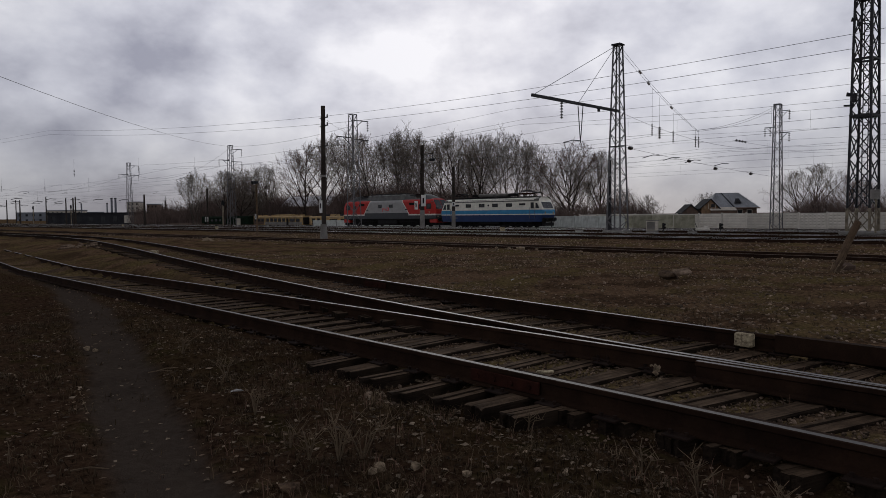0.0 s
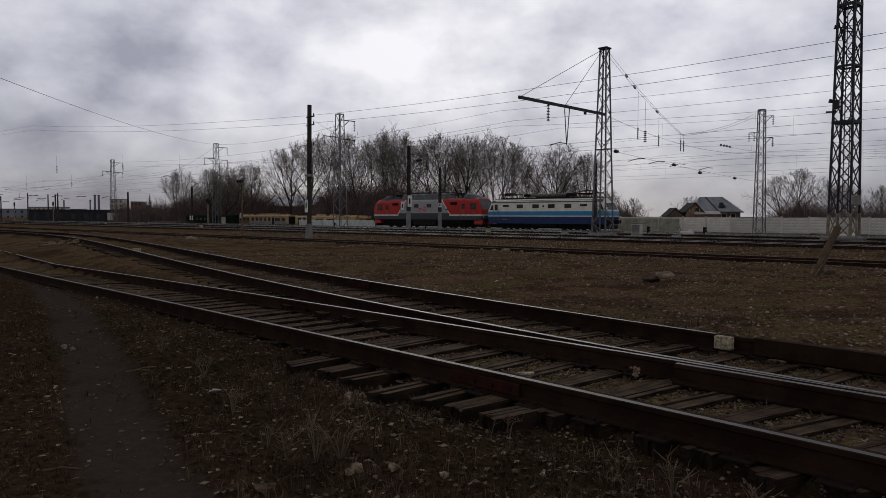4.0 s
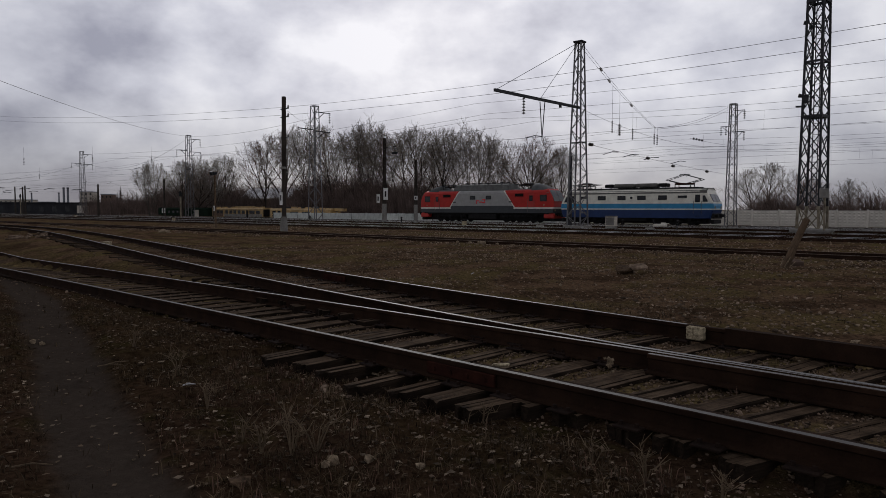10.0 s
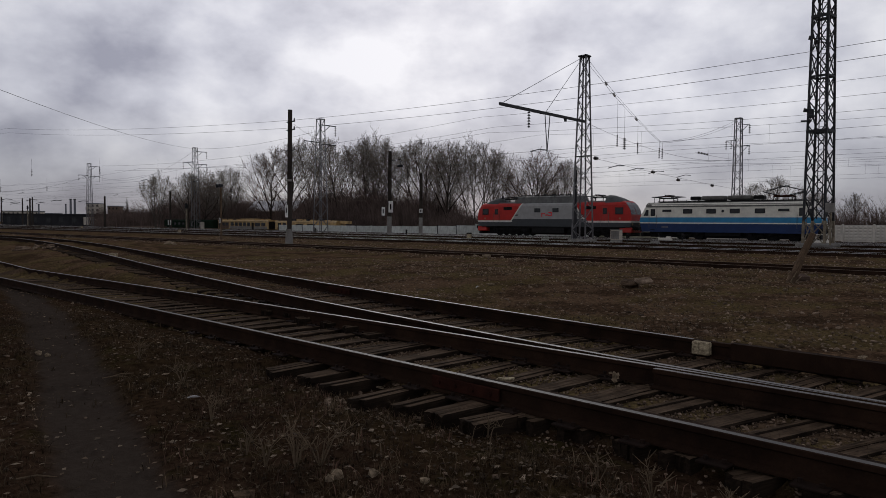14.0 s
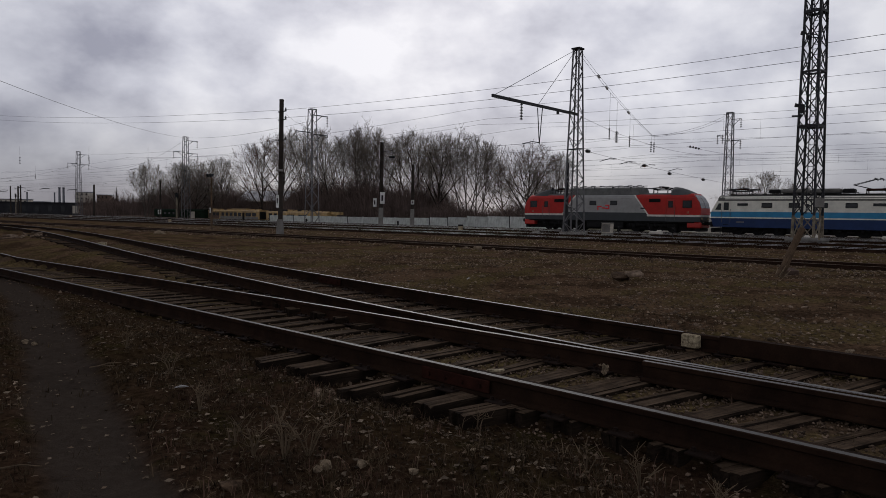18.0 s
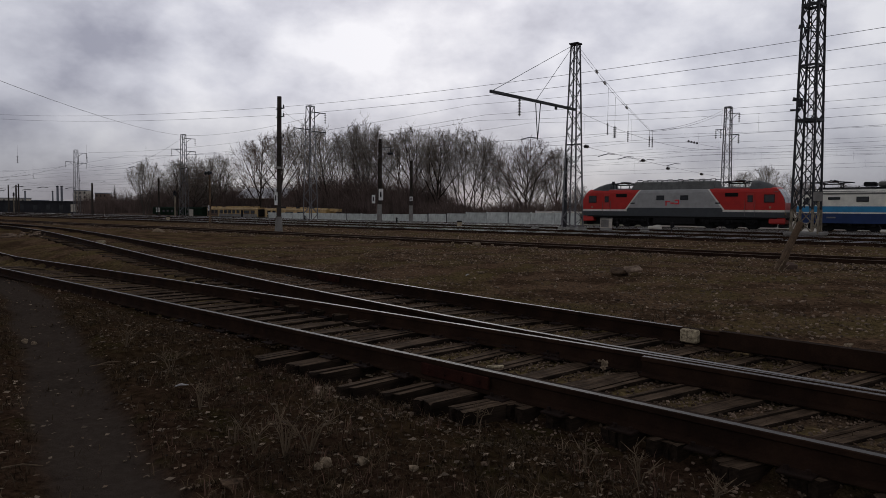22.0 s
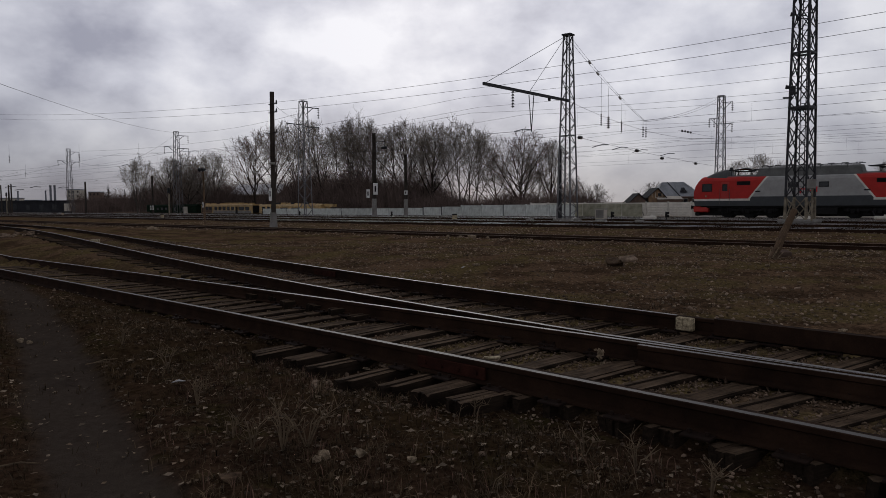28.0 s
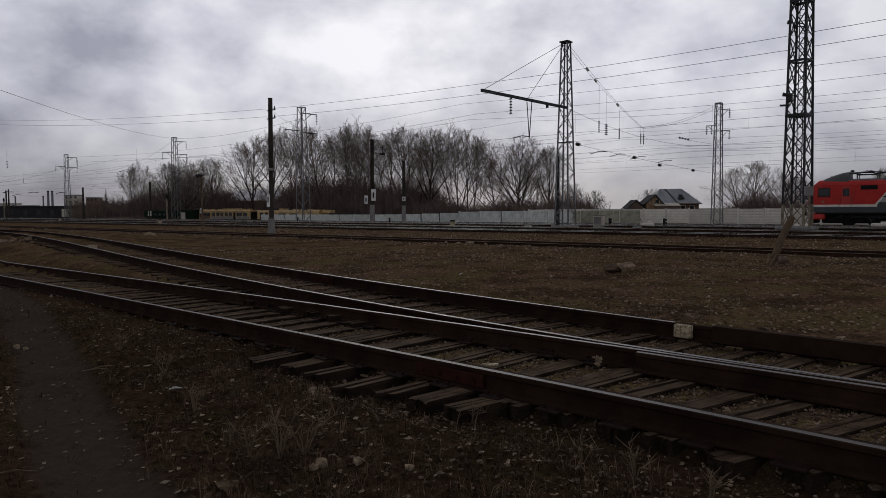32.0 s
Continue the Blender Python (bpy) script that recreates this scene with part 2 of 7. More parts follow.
M = dict(
    rail_side=material("rusty_rail_steel", (0.034, 0.0188, 0.0122), (0.017, 0.0098, 0.0068), 0.9, 0.0, 3, 60, 0.4, 0.003),
    rail_top=material("worn_rail_head", (0.125, 0.112, 0.103), (0.042, 0.036, 0.032), 0.48, 0.6, 2, 30, 0.1, 0.001, 0.25),
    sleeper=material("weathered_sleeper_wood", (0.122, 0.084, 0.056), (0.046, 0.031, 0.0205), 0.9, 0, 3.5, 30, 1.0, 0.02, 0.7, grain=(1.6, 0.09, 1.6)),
    # sleeper wood again, darkened to stand for shade in the gaps
    sleeper_side=material("shaded_sleeper_side", (0.034, 0.024, 0.017), (0.014, 0.010, 0.0075), 0.9, 0, 3.5, 30, 0.8, 0.02, 0.5, grain=(1.6, 0.09, 1.6)),
    plate=material("rusty_tie_plate", (0.028, 0.015, 0.010), (0.016, 0.009, 0.0065), 0.8, 0.3, 8, 60, 0.4, 0.003),
    stone=material("ballast_stone", (0.19, 0.136, 0.098), (0.065, 0.045, 0.031), 0.9, 0, 5, 30, 0.5, 0.01, 0.3, 0.7),
    oily_ballast=material("oily_ballast", (0.052, 0.040, 0.032), (0.012, 0.0095, 0.008), 0.9, 0, 2.5, 22, 0.9, 0.03, 0.6),
    yard_stone=material("yard_gravel_stone", (0.29, 0.215, 0.155), (0.10, 0.070, 0.049), 0.9, 0, 5, 30, 0.5, 0.01, 0.3, 0.6),
    pale_stone=material("pale_limestone", (0.34, 0.26, 0.175), (0.12, 0.09, 0.06), 0.9, 0, 14, 60, 0.6, 0.008, 0.3),
    white_paint=material("flaking_white_paint", (0.50, 0.42, 0.28), (0.13, 0.10, 0.065), 0.85, 0, 22, 50, 0.4, 0.004, 0.3),
    steel_dark=material("dark_painted_steel", (0.03, 0.03, 0.034), (0.02, 0.02, 0.022), 0.6, 0.4, 4, 40, 0.2, 0.003),
    steel_grey=material("grey_galvanised_steel", (0.18, 0.176, 0.18), (0.10, 0.097, 0.098), 0.6, 0.5, 3, 30, 0.2, 0.003),
    steel_base=material("pale_aluminium_paint", (0.30, 0.26, 0.19), (0.13, 0.105, 0.075), 0.7, 0.1, 3, 30, 0.2, 0.003),
    concrete=material("weathered_concrete", (0.26, 0.25, 0.23), (0.17, 0.16, 0.145), 0.9, 0, 1.5, 30, 0.4, 0.006),
    pole=material("dark_damp_concrete_pole", (0.062, 0.052, 0.044), (0.035, 0.029, 0.025), 0.9, 0, 1.5, 30, 0.4, 0.006),
    fence_white=material("whitewashed_concrete_fence", (0.70, 0.66, 0.58), (0.54, 0.51, 0.45), 0.9, 0, 0.7, 14, 0.3, 0.008, 0.15),
    fence_grey=material("grey_concrete_fence", (0.64, 0.67, 0.63), (0.40, 0.42, 0.39), 0.9, 0, 0.9, 9, 0.3, 0.008, 0.3, grain=(1.0, 1.0, 0.12)),
    bark=material("bare_bark", (0.060, 0.048, 0.040), (0.034, 0.027, 0.023), 0.95, 0, 3, 20, 0.5, 0.01),
    bark_birch=material("pale_grey_bark", (0.12, 0.105, 0.09), (0.06, 0.052, 0.045), 0.95, 0, 3, 20, 0.5, 0.01),
    twig=material("bare_twigs", (0.225, 0.194, 0.160), (0.125, 0.106, 0.088), 0.95, 0, 0.4, 6, 0, 0.01, 0.3),
    twig_red=material("reddish_bare_twigs", (0.19, 0.125, 0.10), (0.11, 0.075, 0.06), 0.95, 0, 0.4, 6, 0, 0.01, 0.3),
    brush=material("dry_brush_stems", (0.165, 0.122, 0.104), (0.080, 0.059, 0.051), 0.95, 0, 0.3, 4, 0, 0.01, 0.3, 0.5),
    wire=material("wire_metal", (0.10, 0.10, 0.11), None, 0.6, 0.5, 2, 10, 0),
    insulator=material("brown_glazed_insulator", (0.03, 0.022, 0.02), None, 0.3, 0, 4, 20, 0),
    glass=material("dark_window_glass", (0.012, 0.014, 0.016), (0.02, 0.022, 0.025), 0.12, 0, 2, 10, 0),
    black=material("sooty_black_steel", (0.016, 0.015, 0.015), (0.010, 0.010, 0.010), 0.75, 0.2, 4, 30, 0.2, 0.004),
    red=material("signal_red_paint", (0.50, 0.024, 0.015), (0.42, 0.019, 0.013), 0.4, 0, 1.2, 20, 0.02, 0.002, 0.08),
    hood_grey=material("dusty_hood_paint", (0.14, 0.14, 0.133), (0.095, 0.095, 0.09), 0.7, 0, 1.5, 20, 0.1, 0.003),
    grey_roof=material("dusty_grey_roof_paint", (0.10, 0.105, 0.105), (0.07, 0.072, 0.072), 0.7, 0, 1.5, 20, 0.1, 0.003),
    roof_pale=material("dusty_pale_roof_paint", (0.155, 0.148, 0.132), (0.095, 0.090, 0.080), 0.75, 0, 1.5, 20, 0.1, 0.003),
    yellow=material("faded_yellow_paint", (0.50, 0.335, 0.13), (0.26, 0.17, 0.075), 0.6, 0, 1.2, 12, 0.05, 0.003),
    green=material("dull_green_paint", (0.013, 0.026, 0.015), (0.008, 0.014, 0.009), 0.85, 0, 1.2, 12, 0.05, 0.003),
    gable_wood=material("ochre_gable_boards", (0.26, 0.17, 0.10), (0.16, 0.105, 0.065), 0.9, 0, 1.5, 14, 0.3, 0.01),
    brick=material("brown_brick", (0.165, 0.115, 0.088), (0.11, 0.078, 0.062), 0.9, 0, 1, 12, 0.3, 0.01),
    slate=material("grey_sheet_roof", (0.30, 0.31, 0.325), (0.20, 0.21, 0.22), 0.7, 0, 0.8, 12, 0.2, 0.01),
    snow_roof=material("pale_sheet_roof", (0.72, 0.72, 0.73), (0.40, 0.39, 0.39), 0.7, 0, 0.5, 8, 0.2, 0.01),
    wall_pale=material("pale_plaster", (0.58, 0.53, 0.45), (0.44, 0.40, 0.34), 0.9, 0, 0.6, 10, 0.2, 0.01),
    wall_dark=material("dark_metal_cladding", (0.040, 0.041, 0.045), (0.028, 0.028, 0.031), 0.88, 0.1, 0.4, 8, 0.1, 0.01),
    haze=material("distant_grey_wall", (0.22, 0.235, 0.26), (0.16, 0.17, 0.19), 0.95, 0, 0.1, 3, 0),
    grass=material("dead_grass", (0.105, 0.074, 0.044), (0.035, 0.024, 0.015), 0.95, 0, 3, 20, 0, 0.01, 0.3, 0.7),
    turf_red=material("reddish_dead_stems", (0.150, 0.090, 0.062), (0.055, 0.033, 0.024), 0.95, 0, 3, 20, 0, 0.01, 0.3, 0.6),
    straw=material("dry_straw_stalks", (0.21, 0.155, 0.10), (0.10, 0.073, 0.048), 0.95, 0, 3, 20, 0, 0.01, 0.3),
    leaf=material("fallen_leaves", (0.155, 0.112, 0.077), (0.050, 0.036, 0.025), 0.95, 0, 6, 30, 0, 0.01, 0.3, 0.8),
    chaff=material("pale_leaf_chaff", (0.25, 0.195, 0.140), (0.09, 0.068, 0.049), 0.95, 0, 6, 30, 0, 0.01, 0.3, 0.7),
    paper=material("dirty_white_litter", (0.42, 0.41, 0.40), (0.28, 0.27, 0.26), 0.8, 0, 20, 60, 0.2, 0.003),
    rail_dull=material("dull_rail_head", (0.062, 0.050, 0.042), (0.030, 0.023, 0.019), 0.56, 0.3, 2, 30, 0.1, 0.001, 0.2),
    rail_main=material("polished_rail_head", (0.70, 0.69, 0.67), (0.45, 0.44, 0.42), 0.4, 1.0, 2, 30, 0, 0.001, 0.1),
    rail_rust=material("brown_rusty_rail_head", (0.16, 0.108, 0.076), (0.10, 0.066, 0.046), 0.7, 0.2, 2, 30, 0, 0.001, 0.2),
    clod=material("dark_earth_clod", (0.13, 0.086, 0.055), (0.05, 0.033, 0.022), 0.95, 0, 9, 40, 0.8, 0.02, 0.4),
    plate_red=material("red_oxide_plate", (0.042, 0.015, 0.0105), (0.022, 0.009, 0.007), 0.85, 0, 8, 60, 0.4, 0.003),
    board=material("white_enamel_board", (0.78, 0.77, 0.74), (0.6, 0.59, 0.56), 0.6, 0, 3, 20, 0),
    emblem=material("bright_red_emblem_paint", (0.80, 0.02, 0.03), None, 0.5, 0, 2, 20, 0),
    post_wood=material("grey_split_post_wood", (0.16, 0.11, 0.072), (0.08, 0.055, 0.037), 0.95, 0, 4, 40, 0.9, 0.02, 0.5, grain=(1.5, 1.5, 0.1)),
)


# ---- mesh helpers ----
class Mesh:
    """Collects vertices and faces of one mesh."""

    def __init__(self):
        self.v, self.f = [], []

    def add(self, verts, faces):
        k = len(self.v)
        self.v.extend(verts)
        self.f.extend(tuple(i + k for i in f) for f in faces)
        return self

    def box(self, c, size, m=None, ch=0.0):
        """A box round c; ch cuts its edges."""
        hx, hy, hz = (s / 2 for s in size)
        if ch <= 0:
            vs = [(sx * hx, sy * hy, sz * hz) for sx in (-1, 1) for sy in (-1, 1) for sz in (-1, 1)]
            fs = [(0, 1, 3, 2), (4, 6, 7, 5), (0, 4, 5, 1), (2, 3, 7, 6), (0, 2, 6, 4), (1, 5, 7, 3)]
        else:
            bm = bmesh.new()
            bmesh.ops.create_cube(bm, size=1, matrix=Matrix.Diagonal((*size, 1)))
            bmesh.ops.bevel(bm, geom=bm.edges[:], offset=ch, segments=1, affect="EDGES")
            bm.verts.index_update()
            vs = [tuple(v.co) for v in bm.verts]
            fs = [tuple(v.index for v in f.verts) for f in bm.faces]
            bm.free()
        if m is not None:
            vs = [tuple(m @ Vector(v)) for v in vs]
        return self.add([(x + c[0], y + c[1], z + c[2]) for x, y, z in vs], fs)

    def bar(self, p, q, w, h=None, up=(0, 0, 1)):
        """A square bar from p to q."""
        p, q, up = Vector(p), Vector(q), Vector(up)
        a = (q - p).normalized()
        if abs(a.dot(up)) > 0.98:
            up = Vector((1, 0, 0))
        s = a.cross(up).normalized() * (w / 2)
        u = s.cross(a).normalized() * ((h or w) / 2)
        vs = [tuple(e + i * s + j * u) for e in (p, q) for i, j in ((-1, -1), (1, -1), (1, 1), (-1, 1))]
        return self.add(vs, [(0, 1, 2, 3), (7, 6, 5, 4), (0, 4, 5, 1), (1, 5, 6, 2), (2, 6, 7, 3), (3, 7, 4, 0)])

    def tube(self, pts, radii, n=6, caps=True):
        """A round bar along pts."""
        pts = [Vector(p) for p in pts]
        if not hasattr(radii, "__len__"):
            radii = [radii] * len(pts)
        k = len(self.v)
        for i, p in enumerate(pts):
            a = (pts[min(i + 1, len(pts) - 1)] - pts[max(i - 1, 0)]).normalized()
            s = a.cross(Vector((0.13, 0.31, 1) if abs(a.z) < 0.9 else (1, 0.2, 0))).normalized()
            u = s.cross(a)
            for j in range(n):
                t = 2 * math.pi * j / n
                self.v.append(tuple(p + radii[i] * (math.cos(t) * s + math.sin(t) * u)))
        for i in range(len(pts) - 1):
            for j in range(n):
                b = k + i * n
                self.f.append((b + j, b + (j + 1) % n, b + n + (j + 1) % n, b + n + j))
        if caps and n > 2:
            self.f.append(tuple(k + j for j in reversed(range(n))))
            self.f.append(tuple(k + (len(pts) - 1) * n + j for j in range(n)))
        return self

    def sweep(self, pts, profile, ups=None):
        """A closed profile (side, height) drawn along pts, upright."""
        k, n = len(self.v), len(profile)
        pts = [Vector(p) for p in pts]
        for i, p in enumerate(pts):
            a = (pts[min(i + 1, len(pts) - 1)] - pts[max(i - 1, 0)])
            a.z = 0
            a.normalize()
            s = Vector((a.y, -a.x, 0))
            self.v.extend(tuple(p + x * s + Vector((0, 0, z))) for x, z in profile)
        for i in range(len(pts) - 1):
            for j in range(n):
                b = k + i * n
                self.f.append((b + j, b + n + j, b + n + (j + 1) % n, b + (j + 1) % n))
        self.f.append(tuple(k + j for j in range(n)))
        self.f.append(tuple(k + (len(pts) - 1) * n + j for j in reversed(range(n))))
        return self

    def data(self, name):
        me = bpy.data.meshes.new(name)
        me.from_pydata(self.v, [], self.f)
        me.update()
        return me


def part(name, mesh, mat, parent=None, label="", smooth=False):
    """Links a mesh as one object under a thing or a part."""
    me = mesh.data(name) if isinstance(mesh, Mesh) else mesh
    if mat is not None and not me.materials:
        me.materials.append(mat)
    if smooth:
        me.polygons.foreach_set("use_smooth", [True] * len(me.polygons))
    ob = new(name, me)
    ob.parent = parent
    if label:
        ob["label"] = label
    return ob


def thing(name, m=None, label="", category="", group="", kind=""):
    """An Empty at a thing's base."""
    ob = new(name)
    ob.empty_display_size = 0.2
    if m is not None:
        ob.matrix_basis = m
    return tagged(ob, label, category, group, kind)


# the main line runs along ALONG; ACROSS points over it, away from the eye
ALONG, ACROSS = Vector((0.758, -0.652, 0)), Vector((0.652, 0.758, 0))
LINE_TURN = -40.7


def qs(q, s, z=0.0):
    """A place q metres across and s metres along the main line."""
    return q * ACROSS + s * ALONG + Vector((0, 0, z))


def rnd(a, b):
    return random.uniform(a, b)


# ---- tracks in plan: the near turnout and the main line ----
GAUGE = 1.59


def plan_line(x, y, turn, bend, bend2, fall, fall2, back, ahead, clamp):
    """Points of a track's middle line with its side direction, every half metre from -back to ahead."""
    step, out = 0.25, []
    for way in (1, -1):
        px, py, s = x, y, 0.0
        n = int((ahead if way > 0 else back) / step)
        for i in range(n + 1):
            k = min(max(s, 0.0), clamp)
            th = turn + bend * k + bend2 * k * k
            if i % 2 == 0 and (way > 0 or i):
                out.append((s, Vector((px, py, fall * k + fall2 * k * k)), Vector((math.sin(th), math.cos(th), 0))))
            px -= way * math.cos(th) * step
            py += way * math.sin(th) * step
            s += way * step
    return sorted(out, key=lambda r: r[0])


LINE_1 = plan_line(3.95, 3.354, 0.7705, -0.000157, 0.0000917, -0.00036, -0.000425, 14, 60, 26)
LINE_2 = plan_line(2.27, 7.314, 0.8019, 0.01212, -0.000288, 0.0106, -0.000121, 14, 160, 48)
MAIN_Q = (23.6, 37.0, 43.5, 55.6, 60.8, 66.7, 73.4)


def side_of(line, side):
    return [p + side * n for _, p, n in line]


def beside(p, line):
    """Signed distance of a place from a line (positive beyond it), and how far along."""
    best = min(line, key=lambda r: (r[1].x - p[0]) ** 2 + (r[1].y - p[1]) ** 2)
    return (p[0] - best[1].x) * best[2].x + (p[1] - best[1].y) * best[2].y, best[0], best[1].z


# ---- ground: one sheet to the horizon ----
def smooth(a, b, x):
    t = min(max((x - a) / (b - a), 0), 1)
    return t * t * (3 - 2 * t)


ARR_1 = np.array([(p.x, p.y, p.z, n.x, n.y, s) for s, p, n in LINE_1])
ARR_2 = np.array([(p.x, p.y, p.z, n.x, n.y, s) for s, p, n in LINE_2])


def off_line(x, y, arr):
    i = np.argmin((arr[:, 0] - x) ** 2 + (arr[:, 1] - y) ** 2)
    r = arr[i]
    return (x - r[0]) * r[3] + (y - r[1]) * r[4], r[5], r[2]


def path_mid(y):
    return -1.97 - 0.62 * (y - 3.94) - 0.0057 * (y - 4) ** 2 + 0.03 * math.sin(y * 1.9)


def ground_z(x, y):
    """Height of the bare ground."""
    if -70 < x < 30 and -6 < y < 90 and 0.652 * x + 0.758 * y < 30:
        d1, s1, z1 = off_line(x, y, ARR_1)
        d2, s2, z2 = off_line(x, y, ARR_2)
        near = smooth(-0.7, -1.3, d1) * smooth(8.4, 6.8, s1)
        z = -0.215 - 0.055 * near * smooth(-1.5, -2.1, d1) - 0.045 * smooth(-0.7, -0.95, d1) * smooth(-1.75, -1.5, d1) * smooth(7.3, 6.9, s1) + 0.07 * smooth(-0.75, -1.0, d1) * smooth(-3.2, -1.4, d1) * smooth(6.9, 8.2, s1) * smooth(30, 22, s1)
        bed1, bed2 = smooth(2.2, 1.0, abs(d1)) if d1 < 0 else smooth(1.25, 0.92, d1), smooth(2.8, 1.5, abs(d2))
        z += (z1 - 0.045 * smooth(14, 10, s1)) * bed1 + (z2 - 0.03 + 0.04 * smooth(4, 9, s2)) * bed2 * (1 - bed1)
        z += (0.008 + 0.028 * smooth(14, 10, s1)) * smooth(0.84, 0.72, abs(d1)) + 0.02 * smooth(0.84, 0.72, abs(d2))
        q = 0.652 * x + 0.758 * y
        z += 0.10 * smooth(11, 14, q) * smooth(21, 16, q)
        rough = 1 - 0.75 * max(bed1, bed2)
        v = Vector((x, y, 0))
        z += rough * (0.05 * noise.noise(v * 0.55) + 0.035 * noise.noise(v * 2.3) + 0.026 * noise.noise(v * 6) + (0.013 * noise.noise(v * 15) if y < 16 else 0))
        if y < 24:
            p = abs(x - path_mid(y)) / (0.42 + 0.05 * noise.noise(v * 1.3))
            z -= 0.05 * smooth(1.3, 0.6, p)
        for mq in MAIN_Q[:1]:
            z += 0.11 * smooth(3.4, 1.6, abs(q - mq))
        return z
    q = 0.652 * x + 0.758 * y
    z = -0.215
    if abs(x) < 400 and abs(y) < 400:
        z += 0.03 * noise.noise(Vector((x, y, 0)) * 0.4)
        for mq in MAIN_Q:
            z += 0.05 * smooth(2.4, 1.4, abs(q - mq))
        s = 0.758 * x - 0.652 * y
        z -= 0.12 * smooth(46, 54, q) + 0.23 * smooth(54, 71, q) + 0.36 * smooth(76, 84, q) + 0.75 * smooth(-95, -130, s) * smooth(76, 88, q)
    return z


def steps(fine_lo, fine_hi, fine, far_lo, far_hi, grow=1.16):
    xs = list(np.arange(fine_lo, fine_hi, fine))
    for way, end in ((1, far_hi), (-1, far_lo)):
        x, d = (xs[-1] if way > 0 else xs[0]), fine
        while x * way < end * way:
            d = min(d * grow, 400)
            x += way * d
            xs.append(x)
    return sorted(xs)


def soil_material():
    m = bpy.data.materials.new("bare_soil_with_dead_grass")
    m.use_nodes = True
    nt = m.node_tree
    link = nt.links.new
    bsdf = nt.nodes["Principled BSDF"]
    co = node(nt, "ShaderNodeTexCoord")

    def tex(scale, detail=5.0, rough=0.6):
        n = node(nt, "ShaderNodeTexNoise", Scale=scale, Detail=detail, Roughness=rough)
        link(co.outputs["Object"], n.inputs["Vector"])
        return n

    def ramp(src, lo, hi, c0, c1):
        r = node(nt, "ShaderNodeValToRGB")
        e = r.color_ramp.elements
        e[0].position, e[0].color = lo, (*c0, 1)
        e[1].position, e[1].color = hi, (*c1, 1)
        link(src, r.inputs[0])
        return r

    def mixed(fac, a, b):
        x = node(nt, "ShaderNodeMix")
        x.data_type = "RGBA"
        link(fac, x.inputs[0])
        link(a, x.inputs[6])
        link(b, x.inputs[7])
        return x.outputs[2]

    broad, mid, fine, grit = tex(0.35), tex(2.2), tex(14, 6, 0.7), tex(70, 3)
    soil = ramp(fine.outputs[0], 0.3, 0.72, (0.0095, 0.0057, 0.0037), (0.082, 0.049, 0.0305))
    turf = ramp(fine.outputs[0], 0.3, 0.72, (0.0100, 0.0064, 0.0038), (0.077, 0.049, 0.0260))
    moss = ramp(fine.outputs[0], 0.3, 0.72, (0.0120, 0.0092, 0.0046), (0.070, 0.052, 0.0225))
    f1 = ramp(broad.outputs[0], 0.46, 0.56, (0, 0, 0), (1, 1, 1))
    f2 = ramp(mid.outputs[0], 0.55, 0.66, (0, 0, 0), (1, 1, 1))
    base = mixed(f1.outputs[0], soil.outputs[0], turf.outputs[0])
    base = mixed(f2.outputs[0], base, moss.outputs[0])
    # gravelly yard soil beyond the turnout, with streaks of dull moss
    yard = node(nt, "ShaderNodeAttribute")
    yard.attribute_name = "yard"
    earth = ramp(fine.outputs[0], 0.3, 0.72, (0.036, 0.0225, 0.0138), (0.215, 0.136, 0.084))
    green = ramp(fine.outputs[0], 0.3, 0.72, (0.034, 0.0260, 0.0115), (0.185, 0.140, 0.061))
    f3 = ramp(tex(0.5).outputs[0], 0.47, 0.60, (0, 0, 0), (0.8, 0.8, 0.8))
    damp = ramp(fine.outputs[0], 0.3, 0.72, (0.014, 0.0086, 0.0054), (0.085, 0.053, 0.033))
    f4 = ramp(tex(0.7, 7.0, 0.7).outputs[0], 0.46, 0.56, (0, 0, 0), (0.85, 0.85, 0.85))
    earth = mixed(f4.outputs[0], earth.outputs[0], damp.outputs[0])
    # trampled earth and fine gravel between the rails
    bed = node(nt, "ShaderNodeAttribute")
    bed.attribute_name = "bed"
    fill = ramp(fine.outputs[0], 0.3, 0.72, (0.038, 0.0250, 0.0160), (0.205, 0.136, 0.087))
    weedy = ramp(fine.outputs[0], 0.3, 0.72, (0.040, 0.0300, 0.0135), (0.215, 0.160, 0.070))
    f5 = ramp(tex(1.3, 6.0).outputs[0], 0.42, 0.55, (0, 0, 0), (0.8, 0.8, 0.8))
    base = mixed(bed.outputs["Fac"], base, mixed(f5.outputs[0], fill.outputs[0], weedy.outputs[0]))
    base = mixed(yard.outputs["Fac"], base, mixed(f3.outputs[0], earth, green.outputs[0]))
    # pebbles
    cell = node(nt, "ShaderNodeTexVoronoi", Scale=26.0)
    link(co.outputs["Object"], cell.inputs["Vector"])
    peb = ramp(cell.outputs["Distance"], 0.16, 0.24, (1, 1, 1), (0, 0, 0))
    some = ramp(tex(1.1).outputs[0], 0.52, 0.60, (0, 0, 0), (0.8, 0.8, 0.8))
    both = node(nt, "ShaderNodeMath", "MULTIPLY")
    link(peb.outputs[0], both.inputs[0])
    link(some.outputs[0], both.inputs[1])
    rgb = ramp(cell.outputs["Color"], 0.1, 0.9, (0.07, 0.048, 0.035), (0.26, 0.19, 0.14))
    base = mixed(both.outputs[0], base, rgb.outputs[0])
    # trodden path
    att = node(nt, "ShaderNodeAttribute")
    att.attribute_name = "trodden"
